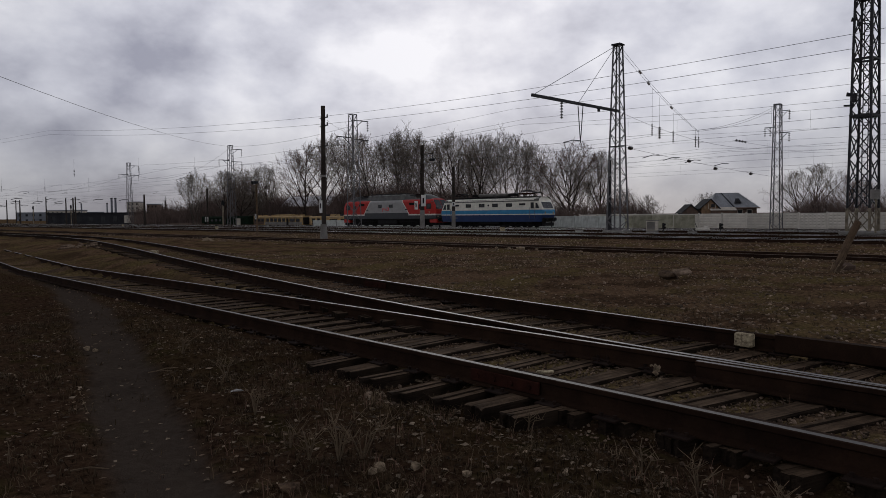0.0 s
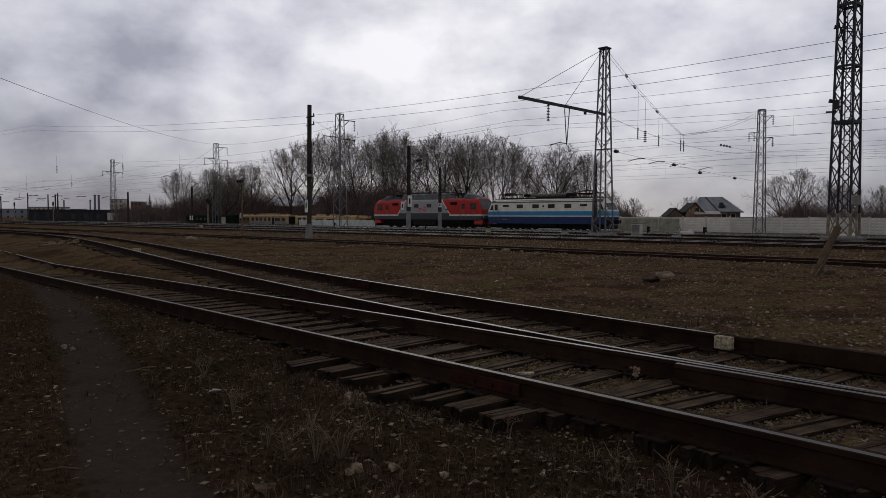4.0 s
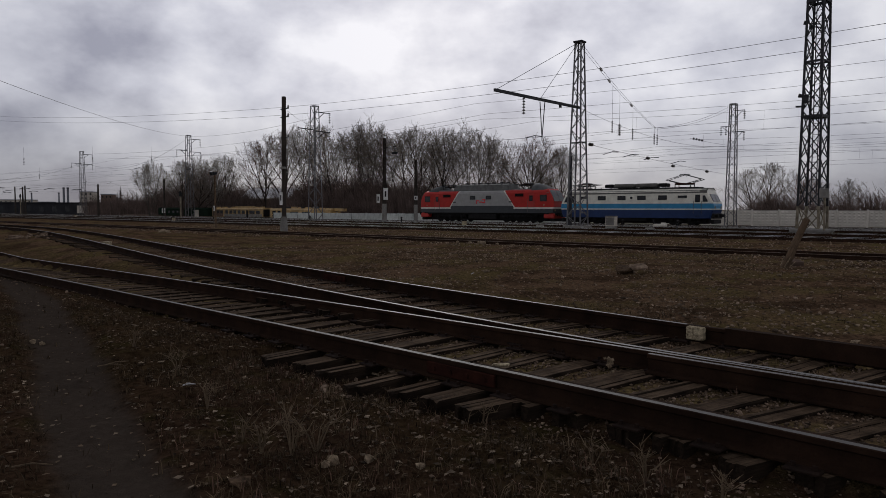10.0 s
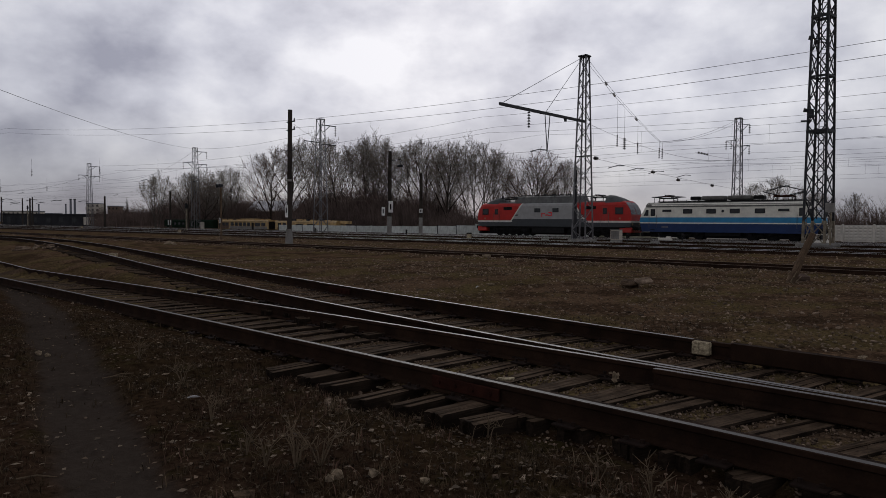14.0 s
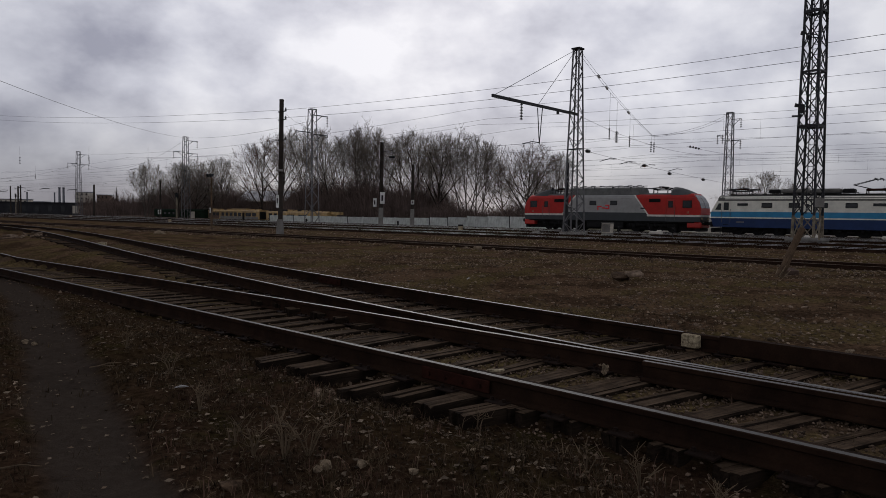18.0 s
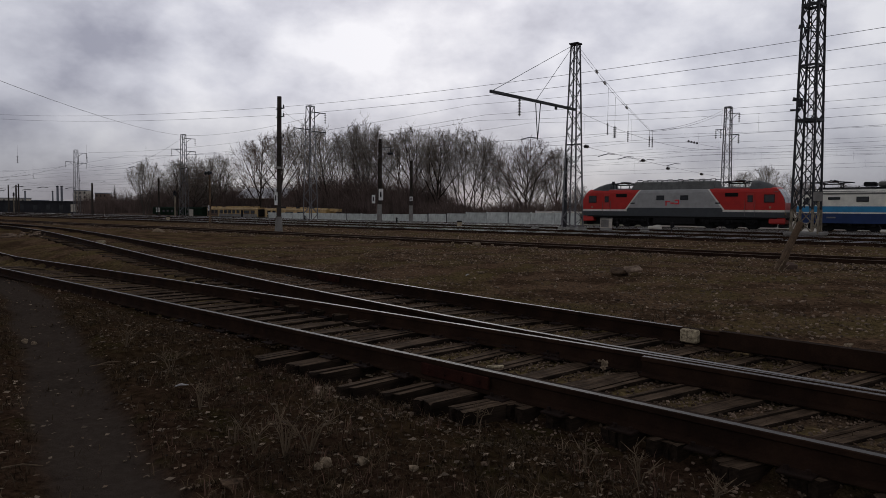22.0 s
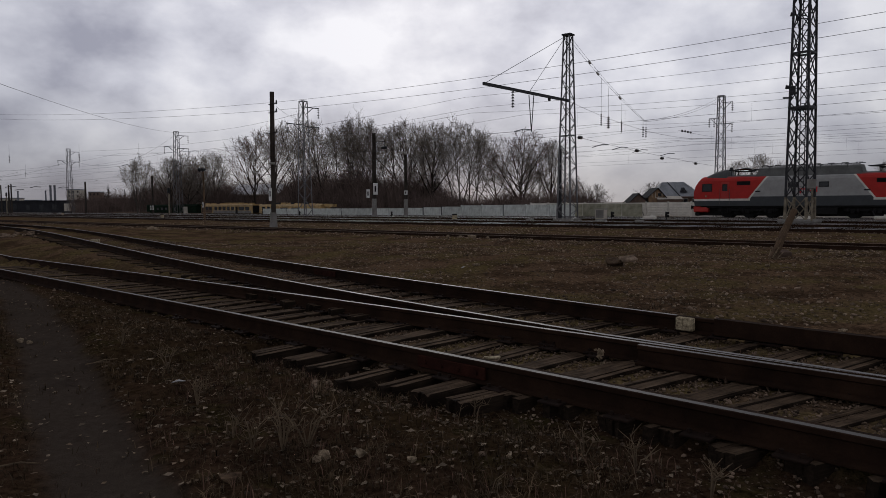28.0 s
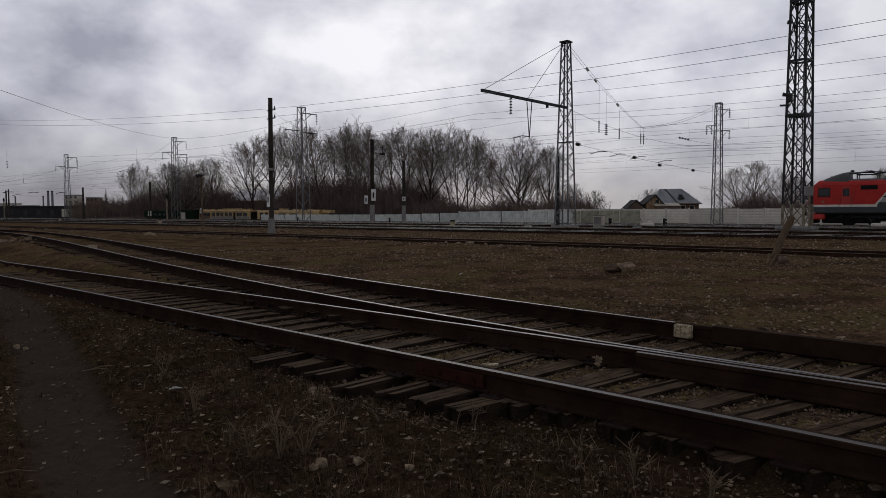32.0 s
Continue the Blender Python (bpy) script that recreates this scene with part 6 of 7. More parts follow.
# ---- bare trees ----
def bare_tree_meshes(seed, height, fork, spread, limbs, stems=1, lift=0.10):
    """Dark limbs that rise and fork, and a domed crown of fine upright twigs. fork: height of the first limb; spread: its tilt; lift: how limbs bend upwards."""
    rng = random.Random(seed)
    trunk, crown = Mesh(), Mesh()

    def along(p, d, length, n, rise, wander):
        pts, dirs = [p], [d]
        for i in range(n):
            d = (d + Vector((rng.gauss(0, wander), rng.gauss(0, wander), rise))).normalized()
            p = p + d * (length / n)
            pts.append(p)
            dirs.append(d)
        return pts, dirs

    def at(pts, u):
        k = u * (len(pts) - 1)
        j = min(int(k), len(pts) - 2)
        return pts[j].lerp(pts[j + 1], k - j), j

    def side_shoot(d, tilt, turn):
        side = Matrix.Rotation(turn, 3, d) @ d.orthogonal().normalized()
        return (d * math.cos(tilt) + side * math.sin(tilt)).normalized()

    shoots, starts = (7, 7, 6), (0.22, 0.18, 0.05)
    tilts = ((0.4, 0.85), (0.4, 0.95), (0.3, 0.95))

    def branch(p, d, length, r, level):
        if level == 3:
            w = Vector((rng.uniform(-1, 1), rng.uniform(-1, 1), 0.2)).normalized() * 0.016
            m = p + d * length * 0.55
            e = m + (d + Vector((rng.gauss(0, 0.25), rng.gauss(0, 0.25), 0.1))).normalized() * length * 0.5
            crown.add([tuple(p - w), tuple(p + w), tuple(m + w * 0.7), tuple(e), tuple(m - w * 0.7)], [(0, 1, 2, 4), (4, 2, 3)])
            return
        n = (6, 4, 3)[level]
        pts, dirs = along(p, d, length, n, (lift * 0.6, 0.035, 0.015)[level], (0.08, 0.11, 0.13)[level])
        rad = [max(r * (1 - 0.8 * i / n), (0.034, 0.024, 0.016)[level]) for i in range(n + 1)]
        (trunk if level == 0 else crown).tube(pts, rad, 5 if level == 0 else 3, False)
        turn = rng.uniform(0, 6.28)
        k = shoots[level]
        for i in range(k):
            u = min(starts[level] + (1 - starts[level]) * (i + rng.random()) / k, 1.0)
            q, j = at(pts, u)
            turn += 2.4 + rng.uniform(-0.6, 0.6)
            nd = side_shoot(dirs[j + 1], rng.uniform(*tilts[level]), turn)
            nd = (nd + Vector((0, 0, 0.05))).normalized()
            ln = (length * 0.50 * (1.15 - 0.55 * u), length * 0.52 * (1.15 - 0.4 * u), length * rng.uniform(0.45, 0.75))[level] * rng.uniform(0.75, 1.2)
            branch(q, nd, ln, rad[j] * 0.55, level + 1)

    for k in range(stems):
        a = 6.28 * k / stems + rng.uniform(0, 1)
        off = 0.16 if stems > 1 else 0.03
        lean = Vector((math.cos(a) * off, math.sin(a) * off, 1)).normalized()
        r0 = height * 0.0145 / math.sqrt(stems)
        main, dirs = along(Vector((math.cos(a) * off * 2, math.sin(a) * off * 2, -0.3)), lean, height * 0.78, 8, 0.03, 0.055)
        trunk.tube(main, [max(r0 * (1 - 0.92 * i / 8), 0.03) for i in range(9)], 7, False)
        turn = rng.uniform(0, 6.28)
        for i in range(limbs):
            u = fork + (0.97 - fork) * (i + rng.random() * 0.7) / limbs
            q, j = at(main, u)
            turn += 2.4 + rng.uniform(-0.5, 0.5)
            nd = side_shoot(dirs[j + 1], spread * rng.uniform(0.75, 1.15) * (1.1 - 0.4 * u), turn)
            reach = height * (0.54 * (1.0 - u) + 0.17) * rng.uniform(0.85, 1.12)
            branch(q, nd, reach, r0 * (1 - 0.8 * u) * 0.72, 0)
    return trunk.data("trunk"), crown.data("crown")


TREES = []
for i, (fk, sp, lb, st, lf, bark, tw) in enumerate(((0.16, 0.62, 13, 1, 0.10, "bark", "twig"), (0.14, 0.50, 8, 2, 0.10, "bark_birch", "twig"), (0.12, 0.95, 13, 1, 0.06, "bark", "twig"),
                                                    (0.14, 0.55, 8, 2, 0.10, "bark", "twig"), (0.16, 0.85, 14, 1, 0.08, "bark", "twig_red"), (0.12, 0.48, 6, 3, 0.12, "bark_birch", "twig"))):
    tm, cm = bare_tree_meshes(60 + i, 18, fk, sp, lb, st, lf)
    tm.materials.append(M[bark])
    cm.materials.append(M[tw])
    TREES.append((tm, cm))
TREE_LABELS = ("tall bare deciduous tree with dense upright twigs", "bare grey-barked tree with two stems", "bare spreading tree with dark limbs", "bare two-stemmed tree with dark bark", "broad bare tree with reddish twigs", "bare grey-barked tree with three rising stems")


def tree(kind, x, y, z, h, turn):
    t = thing("bare_tree", Matrix.Translation((x, y, z)) @ pose(0, 0, 0, 0, 0, turn) @ Matrix.Scale(h / 18.0, 4), TREE_LABELS[kind], "tree", "bare trees")
    part("trunk", TREES[kind][0], None, t)
    part("crown", TREES[kind][1], None, t)
    return t


SKY_X = (-0.37, -0.34, -0.315, -0.30, -0.28, -0.257, -0.216, -0.175, -0.133, -0.075, -0.034, 0.0, 0.03)
SKY_H = (10.5, 10.8, 12.0, 13.5, 16.8, 18.2, 19.4, 19.8, 19.2, 18.9, 19.0, 17.5, 17)
tree_rng = random.Random(12)
bear = -0.362
while bear < 0.02:
    for row, q in ((0, 106.0), (1, 118.0)):
        m = bear + tree_rng.uniform(-0.010, 0.010) + row * 0.018
        y = q / (0.758 + 0.652 * m)
        hh = float(np.interp(m, SKY_X, SKY_H)) * y / 140 * tree_rng.uniform(0.86, 1.05)
        if row == 0 and -0.30 < m < -0.24 or m > 0.015 or row == 1 and tree_rng.random() < 0.45:
            continue
        kind = tree_rng.choice((0, 1, 3, 5, 0, 3, 4))
        tree(kind, m * y, y, -1.3, hh * 1.07 + 1.4, tree_rng.uniform(0, 360))
    bear += 0.041
# single trees: kind, bearing, distance, height
for kind, m, y, h in ((5, -0.428, 170, 15.2), (0, -0.382, 165, 15.0), (2, -0.405, 210, 13), (2, -0.36, 175, 14.5), (4, -0.345, 190, 14.5), (2, -0.33, 178, 13.0), (0, -0.37, 195, 13.5), (5, 0.036, 138, 20.6), (1, 0.056, 148, 19.0), (4, 0.126, 136, 18.2), (2, 0.135, 132, 14.5), (2, 0.095, 142, 14.5), (2, 0.13, 145, 14), (0, 0.172, 138, 16.2), (2, 0.15, 150, 11.0), (4, 0.2, 150, 9), (2, 0.235, 150, 7.5)):
    tree(kind, m * y, y, -1.3, h, tree_rng.uniform(0, 360))
for kind, x, y, h in ((2, 60, 132, 11.4), (0, 65.5, 138, 12.4), (4, 70, 134, 10.0), (5, 76, 140, 9.5), (3, 84, 142, 9.2), (5, 93, 138, 11.2), (0, 102, 142, 12.4), (1, 111, 140, 13), (4, 120, 145, 12), (2, 130, 142, 13), (2, 48, 150, 7.5), (4, 54, 148, 7)):
    tree(kind, x, y, -1.0, h, tree_rng.uniform(0, 360))


def conifer(x, y, z, h):
    t = thing("conifer", Matrix.Translation((x, y, z)), "dark narrow spruce far behind the yard", "tree", "conifers")
    part("trunk", Mesh().tube([(0, 0, 0), (0, 0, h)], [0.22, 0.03], 6), M["bark"], t)
    cr = Mesh()
    rng = random.Random(int(h * 10))
    for i in range(420):
        u = rng.random() ** 0.8
        zz = h * (0.08 + 0.92 * u)
        r = (1 - u) * h * 0.22 * rng.uniform(0.6, 1.1) + 0.1
        a = rng.uniform(0, 6.28)
        p, q = Vector((0, 0, zz)), Vector((math.cos(a) * r, math.sin(a) * r, zz - r * 0.35))
        s = Vector((-math.sin(a), math.cos(a), 0)) * r * 0.22
        cr.add([tuple(p), tuple(p.lerp(q, 0.6) + s), tuple(q), tuple(p.lerp(q, 0.6) - s)], [(0, 1, 2, 3)])
    part("crown", cr, material("spruce_needles", (0.02, 0.03, 0.018), (0.012, 0.018, 0.011), 0.9, 0, 1, 10, 0), t)


for x, y, h in ((-118, 250, 11.0), (-113, 252, 9), (-122, 256, 8.5), (-108, 248, 8)):
    conifer(x, y, -1.5, h)


# ---- undergrowth: dense dry stems along the tree belt ----
def brush_belt(name, spots, mat, seed, label):
    rng = random.Random(seed)
    me = Mesh()
    for n, s0, s1, q0, q1, h0, h1, w in spots:
        for i in range(n):
            s = rng.uniform(s0, s1)
            p = qs(rng.uniform(q0, q1), s)
            x, y = p.x, p.y
            h = rng.uniform(h0, h1) * (0.55 + 0.6 * (noise.noise(Vector((s * 0.16, y * 0.1, seed))) + 0.5)) * rng.uniform(0.6, 1.0)
            if h < 0.5:
                continue
            lx, ly = rng.gauss(0, 0.14) * h, rng.gauss(0, 0.1) * h
            ww = w * rng.uniform(0.5, 1.5)
            k = len(me.v)
            base = -1.6
            me.v.extend([(x - ww, y, base), (x + ww, y, base), (x + lx * 0.5 + ww * 0.6, y + ly * 0.5, base + h * 0.55), (x + lx * 0.5 - ww * 0.6, y + ly * 0.5, base + h * 0.55), (x + lx, y + ly, base + h)])
            me.f.extend([(k, k + 1, k + 2, k + 3), (k + 3, k + 2, k + 4)])
            for b in range(7):
                u = rng.uniform(0.2, 0.95)
                px, py, pz = x + lx * u, y + ly * u, base + h * u
                k = len(me.v)
                bx = rng.choice((-1, 1)) * rng.uniform(0.05, 0.17) * h
                me.v.extend([(px, py, pz), (px + 0.02, py, pz + ww * 1.4), (px + bx, py + rng.uniform(-0.2, 0.2), pz + rng.uniform(0.12, 0.3) * h)])
                me.f.append((k, k + 1, k + 2))
    ob = part(name, me, M[mat], None)
    return tagged(ob, label, "undergrowth", kind="stuff")


brush_belt("undergrowth", ((4000, -240, -195, 94, 106, 5.5, 8.5, 0.05), (5500, -200, -174, 95, 106, 7, 12.0, 0.05), (2500, -178, -160, 99, 110, 5.0, 9.0, 0.05), (1300, -160, -142, 99, 106, 2.2, 3.6, 0.05), (8000, -142, -95, 99, 116, 7.0, 13, 0.045), (5000, -97, -56, 100, 114, 3.5, 7.0, 0.045), (5000, -250, -160, 132, 150, 9, 15, 0.06), (1500, -57, -31, 101, 114, 2.0, 3.4, 0.04), (11000, -32, 75, 101, 114, 4.0, 6.6, 0.045)), "brush", 3, "dense dark brown leafless undergrowth below the trees")

# ---- buildings and vehicles behind the line ----
def gable_house(name, x, y, z, turn, w, d, wall_h, roof_h, wall, roof, label, eave=0.4):
    hs = thing(name, pose(x, y, z, 0, 0, turn), label, "house", "")
    for sx, sy, lx, ly in ((0, -1, w, 0.3), (0, 1, w, 0.3), (-1, 0, 0.3, d - 0.6), (1, 0, 0.3, d - 0.6)):
        part("wall", Mesh().box((sx * (w - 0.3) / 2, sy * (d - 0.3) / 2, wall_h / 2), (lx, ly, wall_h)), M[wall], hs)
    for sy in (-1, 1):
        me = Mesh()
        p = [(-w / 2 - eave, sy * (d / 2 + eave), wall_h - 0.2), (w / 2 + eave, sy * (d / 2 + eave), wall_h - 0.2), (w / 2 + eave, 0, wall_h + roof_h), (-w / 2 - eave, 0, wall_h + roof_h)]
        me.add(p + [(a, b, c - 0.14) for a, b, c in p], [(0, 1, 2, 3), (7, 6, 5, 4), (0, 4, 5, 1), (1, 5, 6, 2), (2, 6, 7, 3), (3, 7, 4, 0)])
        part("roof", me, M[roof], hs)
    for sx in (-1, 1):
        me = Mesh().add([(sx * (w / 2 - 0.02), -d / 2, wall_h), (sx * (w / 2 - 0.02), d / 2, wall_h), (sx * (w / 2 - 0.02), 0, wall_h + roof_h - 0.1),
                         (sx * (w / 2 - 0.25), -d / 2, wall_h), (sx * (w / 2 - 0.25), d / 2, wall_h), (sx * (w / 2 - 0.25), 0, wall_h + roof_h - 0.1)], [(0, 1, 2), (5, 4, 3), (0, 3, 4, 1), (1, 4, 5, 2), (2, 5, 3, 0)])
        part("gable", me, M[wall], hs)
    return hs


def gable_wing(parent, name, x0, x1, xa, y0, y1, eave, top, wall, roof):
    """A low wing with its gable to the tracks and a thick overhanging roof."""
    prof = [(x0, 0), (x1, 0), (x1, eave), (xa, top - 0.12), (x0, eave)]
    me = Mesh().add([(x, y0, z) for x, z in prof] + [(x, y1, z) for x, z in prof], [(0, 1, 2, 3, 4), (9, 8, 7, 6, 5), (0, 4, 9, 5), (1, 6, 7, 2), (0, 5, 6, 1), (2, 7, 8, 3), (3, 8, 9, 4)])
    wing = part(name, me, M[wall], parent)
    for xe in (x0 - 0.35, x1 + 0.35):
        ze = eave - (top - eave) * 0.35 / abs(xa - (x0 if xe < xa else x1))
        a, b = (xe, ze), (xa, top)
        sl = Mesh().add([(x, y, z + dz) for y in (y0 - 0.35, y1) for x, z in (a, b) for dz in (0.0, 0.13)], [(0, 1, 3, 2), (4, 6, 7, 5), (0, 4, 5, 1), (2, 3, 7, 6), (1, 5, 7, 3), (0, 2, 6, 4)])
        part("wing_roof", sl, M[roof], wing)
    return wing


cottage = thing("cottage", pose(45.6, 127, -1.0, 0, 0, -3), "old brick cottage with grey sheet roof behind the fence", "house")
for x, y, lx, ly in ((-0.75, -3.0, 8.0, 0.3), (-0.75, 4.2, 8.0, 0.3), (-4.6, 0.6, 0.3, 6.9), (3.1, 0.6, 0.3, 6.9)):
    part("wall", Mesh().box((x, y, 1.6), (lx, ly, 3.2)), M["brick"], cottage)
roof = Mesh()
rim, ridge = [(-5.0, -3.6, 3.25), (3.6, -3.6, 3.25), (3.6, 4.7, 3.25), (-5.0, 4.7, 3.25)], [(-2.9, 0.5, 5.95), (1.2, 0.5, 5.98)]
roof.add(rim + ridge + [(x, y, z - 0.12) for x, y, z in rim], [(0, 1, 5, 4), (1, 2, 5), (2, 3, 4, 5), (3, 0, 4), (0, 6, 7, 1), (1, 7, 8, 2), (2, 8, 9, 3), (3, 9, 6, 0), (9, 8, 7, 6)])
part("roof", roof, M["slate"], cottage)
for k in range(9):
    u = -4.5 + k * 0.95
    x1 = min(max(u, -2.9), 1.2)
    part("roof_seam", Mesh().bar((u, -3.5, 3.31), (x1, 0.35, 5.92), 0.06, 0.05), M["slate"], cottage)
part("roof_valley", Mesh().bar((-0.7, -3.55, 3.33), (-1.9, 0.3, 5.95), 0.16, 0.10), M["steel_dark"], cottage, "dark bar along the roof fold")
lean = Mesh().add([(-5.1, -4.9, 2.85), (-0.6, -4.9, 2.85), (-0.6, -3.5, 3.35), (-5.1, -3.5, 3.35), (-5.1, -4.9, 2.75), (-0.6, -4.9, 2.75), (-0.6, -3.5, 3.25), (-5.1, -3.5, 3.25)], [(0, 1, 2, 3), (7, 6, 5, 4), (0, 4, 5, 1), (1, 5, 6, 2), (2, 6, 7, 3), (3, 7, 4, 0)])
part("lean_to_roof", lean, M["wall_pale"], cottage, "pale sheet roof of the front lean-to")
part("lean_to_wall", Mesh().box((-2.85, -4.6, 1.4), (4.3, 0.2, 2.8)), M["brick"], cottage)
part("eave_board", Mesh().box((1.5, -3.68, 3.16), (4.3, 0.12, 0.2), None, 0.02), M["brick"], cottage)
dormer = part("dormer", Mesh().add([(-0.4, -2.9, 4.0), (0.8, -2.9, 4.0), (0.2, -2.9, 4.9), (-0.4, -0.8, 4.0), (0.8, -0.8, 4.0), (0.2, -0.8, 4.9)], [(0, 1, 2), (5, 4, 3), (0, 2, 5, 3), (1, 4, 5, 2), (0, 3, 4, 1)]), M["wall_dark"], cottage, "dark dormer")
part("dormer_window", Mesh().box((0.2, -2.93, 4.3), (0.5, 0.05, 0.4)), M["glass"], dormer)
for x in (0.4, 2.0):
    wn = part("window", Mesh().box((x, -3.18, 2.5), (0.95, 0.08, 0.8), None, 0.02), M["wall_pale"], cottage)
    part("pane", Mesh().box((x, -3.23, 2.5), (0.75, 0.05, 0.62)), M["glass"], wn)
wing = gable_wing(cottage, "front_gable", -6.5, -3.6, -4.9, -4.2, 1.0, 3.3, 4.75, "gable_wood", "wall_dark")
for k in range(4):
    part("cover_strip", Mesh().box((-5.9 + k * 0.6, -4.24, 3.5), (0.10, 0.05, 0.7 if k in (0, 3) else 1.0)), M["wall_pale"], wing, "pale cover strip")
part("gable_window", Mesh().box((-4.55, -4.24, 3.6), (0.6, 0.06, 0.55)), M["glass"], wing)
outhouse = thing("outhouse", pose(45.6, 126, -1.0, 0, 0, -3), "small dark brick outhouse beside the cottage", "house")
gable_wing(outhouse, "gable_body", -9.7, -6.9, -8.3, -3.0, 1.5, 2.5, 3.8, "brick", "wall_dark")

shed = gable_house("workshop", -53.2, 215, -1.6, -14, 15.0, 11, 6.3, 3.0, "brick", "snow_roof", "low brick workshop with pale sheet roof behind trees", 0.8)
part("eave_board", Mesh().box((0, -6.35, 6.0), (16.0, 0.15, 0.3)), M["wall_pale"], shed)


def block_building(name, x, y, z, turn, w, d, h, wall, floors, bays, label, category="building", roof="haze"):
    b = thing(name, pose(x, y, z, 0, 0, turn), label, category, "")
    part("wall", Mesh().box((0, 0, h / 2), (w, d, h)), M[wall], b)
    part("roof", Mesh().box((0, 0, h + 0.2), (w + 0.5, d + 0.5, 0.5), None, 0.05), M[roof], b)
    pane = Mesh().box((0, 0, 0), (w / bays * 0.34, 0.1, h / floors * 0.42)).data("window")
    pane.materials.append(M["glass"])
    for f in range(floors):
        for c in range(bays):
            o = part("window", pane, None, b)
            o.matrix_basis = Matrix.Translation((-w / 2 + (c + 0.5) * w / bays, -d / 2 - 0.04, (f + 0.55) * h / floors))
    return b


depot = block_building("depot", -164, 292, -2.0, 14, 44, 14, 5.4, "wall_dark", 1, 9, "long dark metal-clad depot at the yard's end", roof="wall_dark")
part("gate", Mesh().box((11, -7.1, 2.9), (5.0, 0.15, 3.2), None, 0.02), M["wall_pale"], depot, "pale roller gate")
block_building("apartment_block", -236, 455, -2, 10, 8, 10, 14.0, "wall_pale", 5, 3, "pale five-storey block far behind the yard")
block_building("apartment_block", -226, 462, -2, 10, 7, 10, 12.5, "brick", 4, 3, "brownish four-storey block far behind the yard")
block_building("office_block", -300, 480, -2, 10, 24, 10, 9, "wall_pale", 3, 8, "low pale office block on the skyline")
block_building("tower_block", -190, 450, -2, 10, 20, 10, 8, "brick", 4, 6, "brown apartment block behind bare scrub")
block_building("warehouse", -330, 520, -2, 10, 60, 12, 8, "haze", 2, 12, "grey warehouse on the skyline")
for x, y, h, r in ((-222, 400, 15.5, 0.75), (-219.6, 400, 15.5, 0.75), (-226, 402, 12.6, 0.5), (-283, 470, 14, 0.6)):
    ck = thing("chimney_stack", pose(x, y, -2), "slim grey industrial chimney on the skyline", "chimney", "chimneys")
    part("stack", Mesh().tube([(0, 0, 0), (0, 0, h)], [r, r * 0.75], 12), M["haze"], ck)
    part("rim", Mesh().tube([(0, 0, h - 0.6), (0, 0, h)], r * 0.9, 12), M["wall_dark"], ck)


def railcar(name, s0, s1, q, z, body, roofmat, label, windows, h=3.3, cab=0, skirt="black"):
    c = thing(name, Matrix.Translation(qs(q, s0, z)) @ pose(0, 0, 0, 0, 0, LINE_TURN), label, "rail vehicle", "parked rail vehicles")
    L = s1 - s0
    part("underframe", Mesh().box((L / 2, 0, 0.95), (L, 2.6, 0.4), None, 0.03), M[skirt], c)
    part("body", Mesh().box((L / 2, 0, 1.15 + (h - 1.45) / 2), (L - 0.6, 2.8, h - 1.45), None, 0.12), M[body], c)
    ring = [(-1.42, h - 0.32), (-1.0, h), (1.0, h), (1.42, h - 0.32)]
    rf = Mesh()
    for x in (0.2, L - 0.2):
        rf.v.extend((x, y, zz) for y, zz in ring)
    rf.f.extend([(0, 1, 5, 4), (1, 2, 6, 5), (2, 3, 7, 6), (3, 2, 1, 0), (4, 5, 6, 7), (0, 4, 7, 3)])
    part("roof", rf, M[roofmat], c)
    for x0, x1, z0, z1 in windows:
        window(c, x0, x1, z0, z1, -1.42)
    for x in (2.2, 4.0, L - 4.0, L - 2.2):
        for y in (-0.79, 0.79):
            part("wheel", Mesh().tube([(x, y - 0.06, 0.47), (x, y + 0.06, 0.47)], 0.47, 16), M["black"], c)
    for x in (3.1, L - 3.1):
        part("bogie_frame", Mesh().box((x, 0, 0.55), (3.0, 2.2, 0.3), None, 0.05), M["black"], c)
    return c


y1 = railcar("track_machine", -153.5, -131.6, 92, -1.75, "yellow", "yellow", "faded yellow track maintenance railcar parked on a siding", [(6.3 + i * 1.75, 7.4 + i * 1.75, 1.95, 2.65) for i in range(5)] + [(16.4, 18.4, 1.95, 2.6), (19.0, 20.4, 1.95, 2.6)])
part("end_bulkhead", Mesh().box((3.0, -1.46, 2.0), (4.6, 0.06, 1.4)), M["brick"], y1, "rust red panelled end")
for i in range(3):
    window(y1, 1.2 + i * 1.5, 2.1 + i * 1.5, 2.0, 2.6, -1.5)
part("roof_unit", Mesh().box((12.5, 0, 3.45), (6, 1.6, 0.35), None, 0.06), M["yellow"], y1)
part("side_platform", Mesh().box((15.6, -1.5, 1.9), (0.5, 0.3, 1.6)), M["black"], y1)
for x in (1.6, 4.4, 8.2, 17.4, 20.0):
    part("roof_hatch", Mesh().box((x, -0.4, 3.42), (1.1, 0.9, 0.26), None, 0.05), M["yellow"], y1)
part("waist_band", Mesh().box((13.5, -1.415, 1.5), (15.5, 0.03, 0.62)), M["concrete"], y1, "dirty pale waist band")
part("cab_end", Mesh().box((21.55, 0, 2.1), (0.5, 2.5, 1.6), None, 0.08), M["black"], y1)
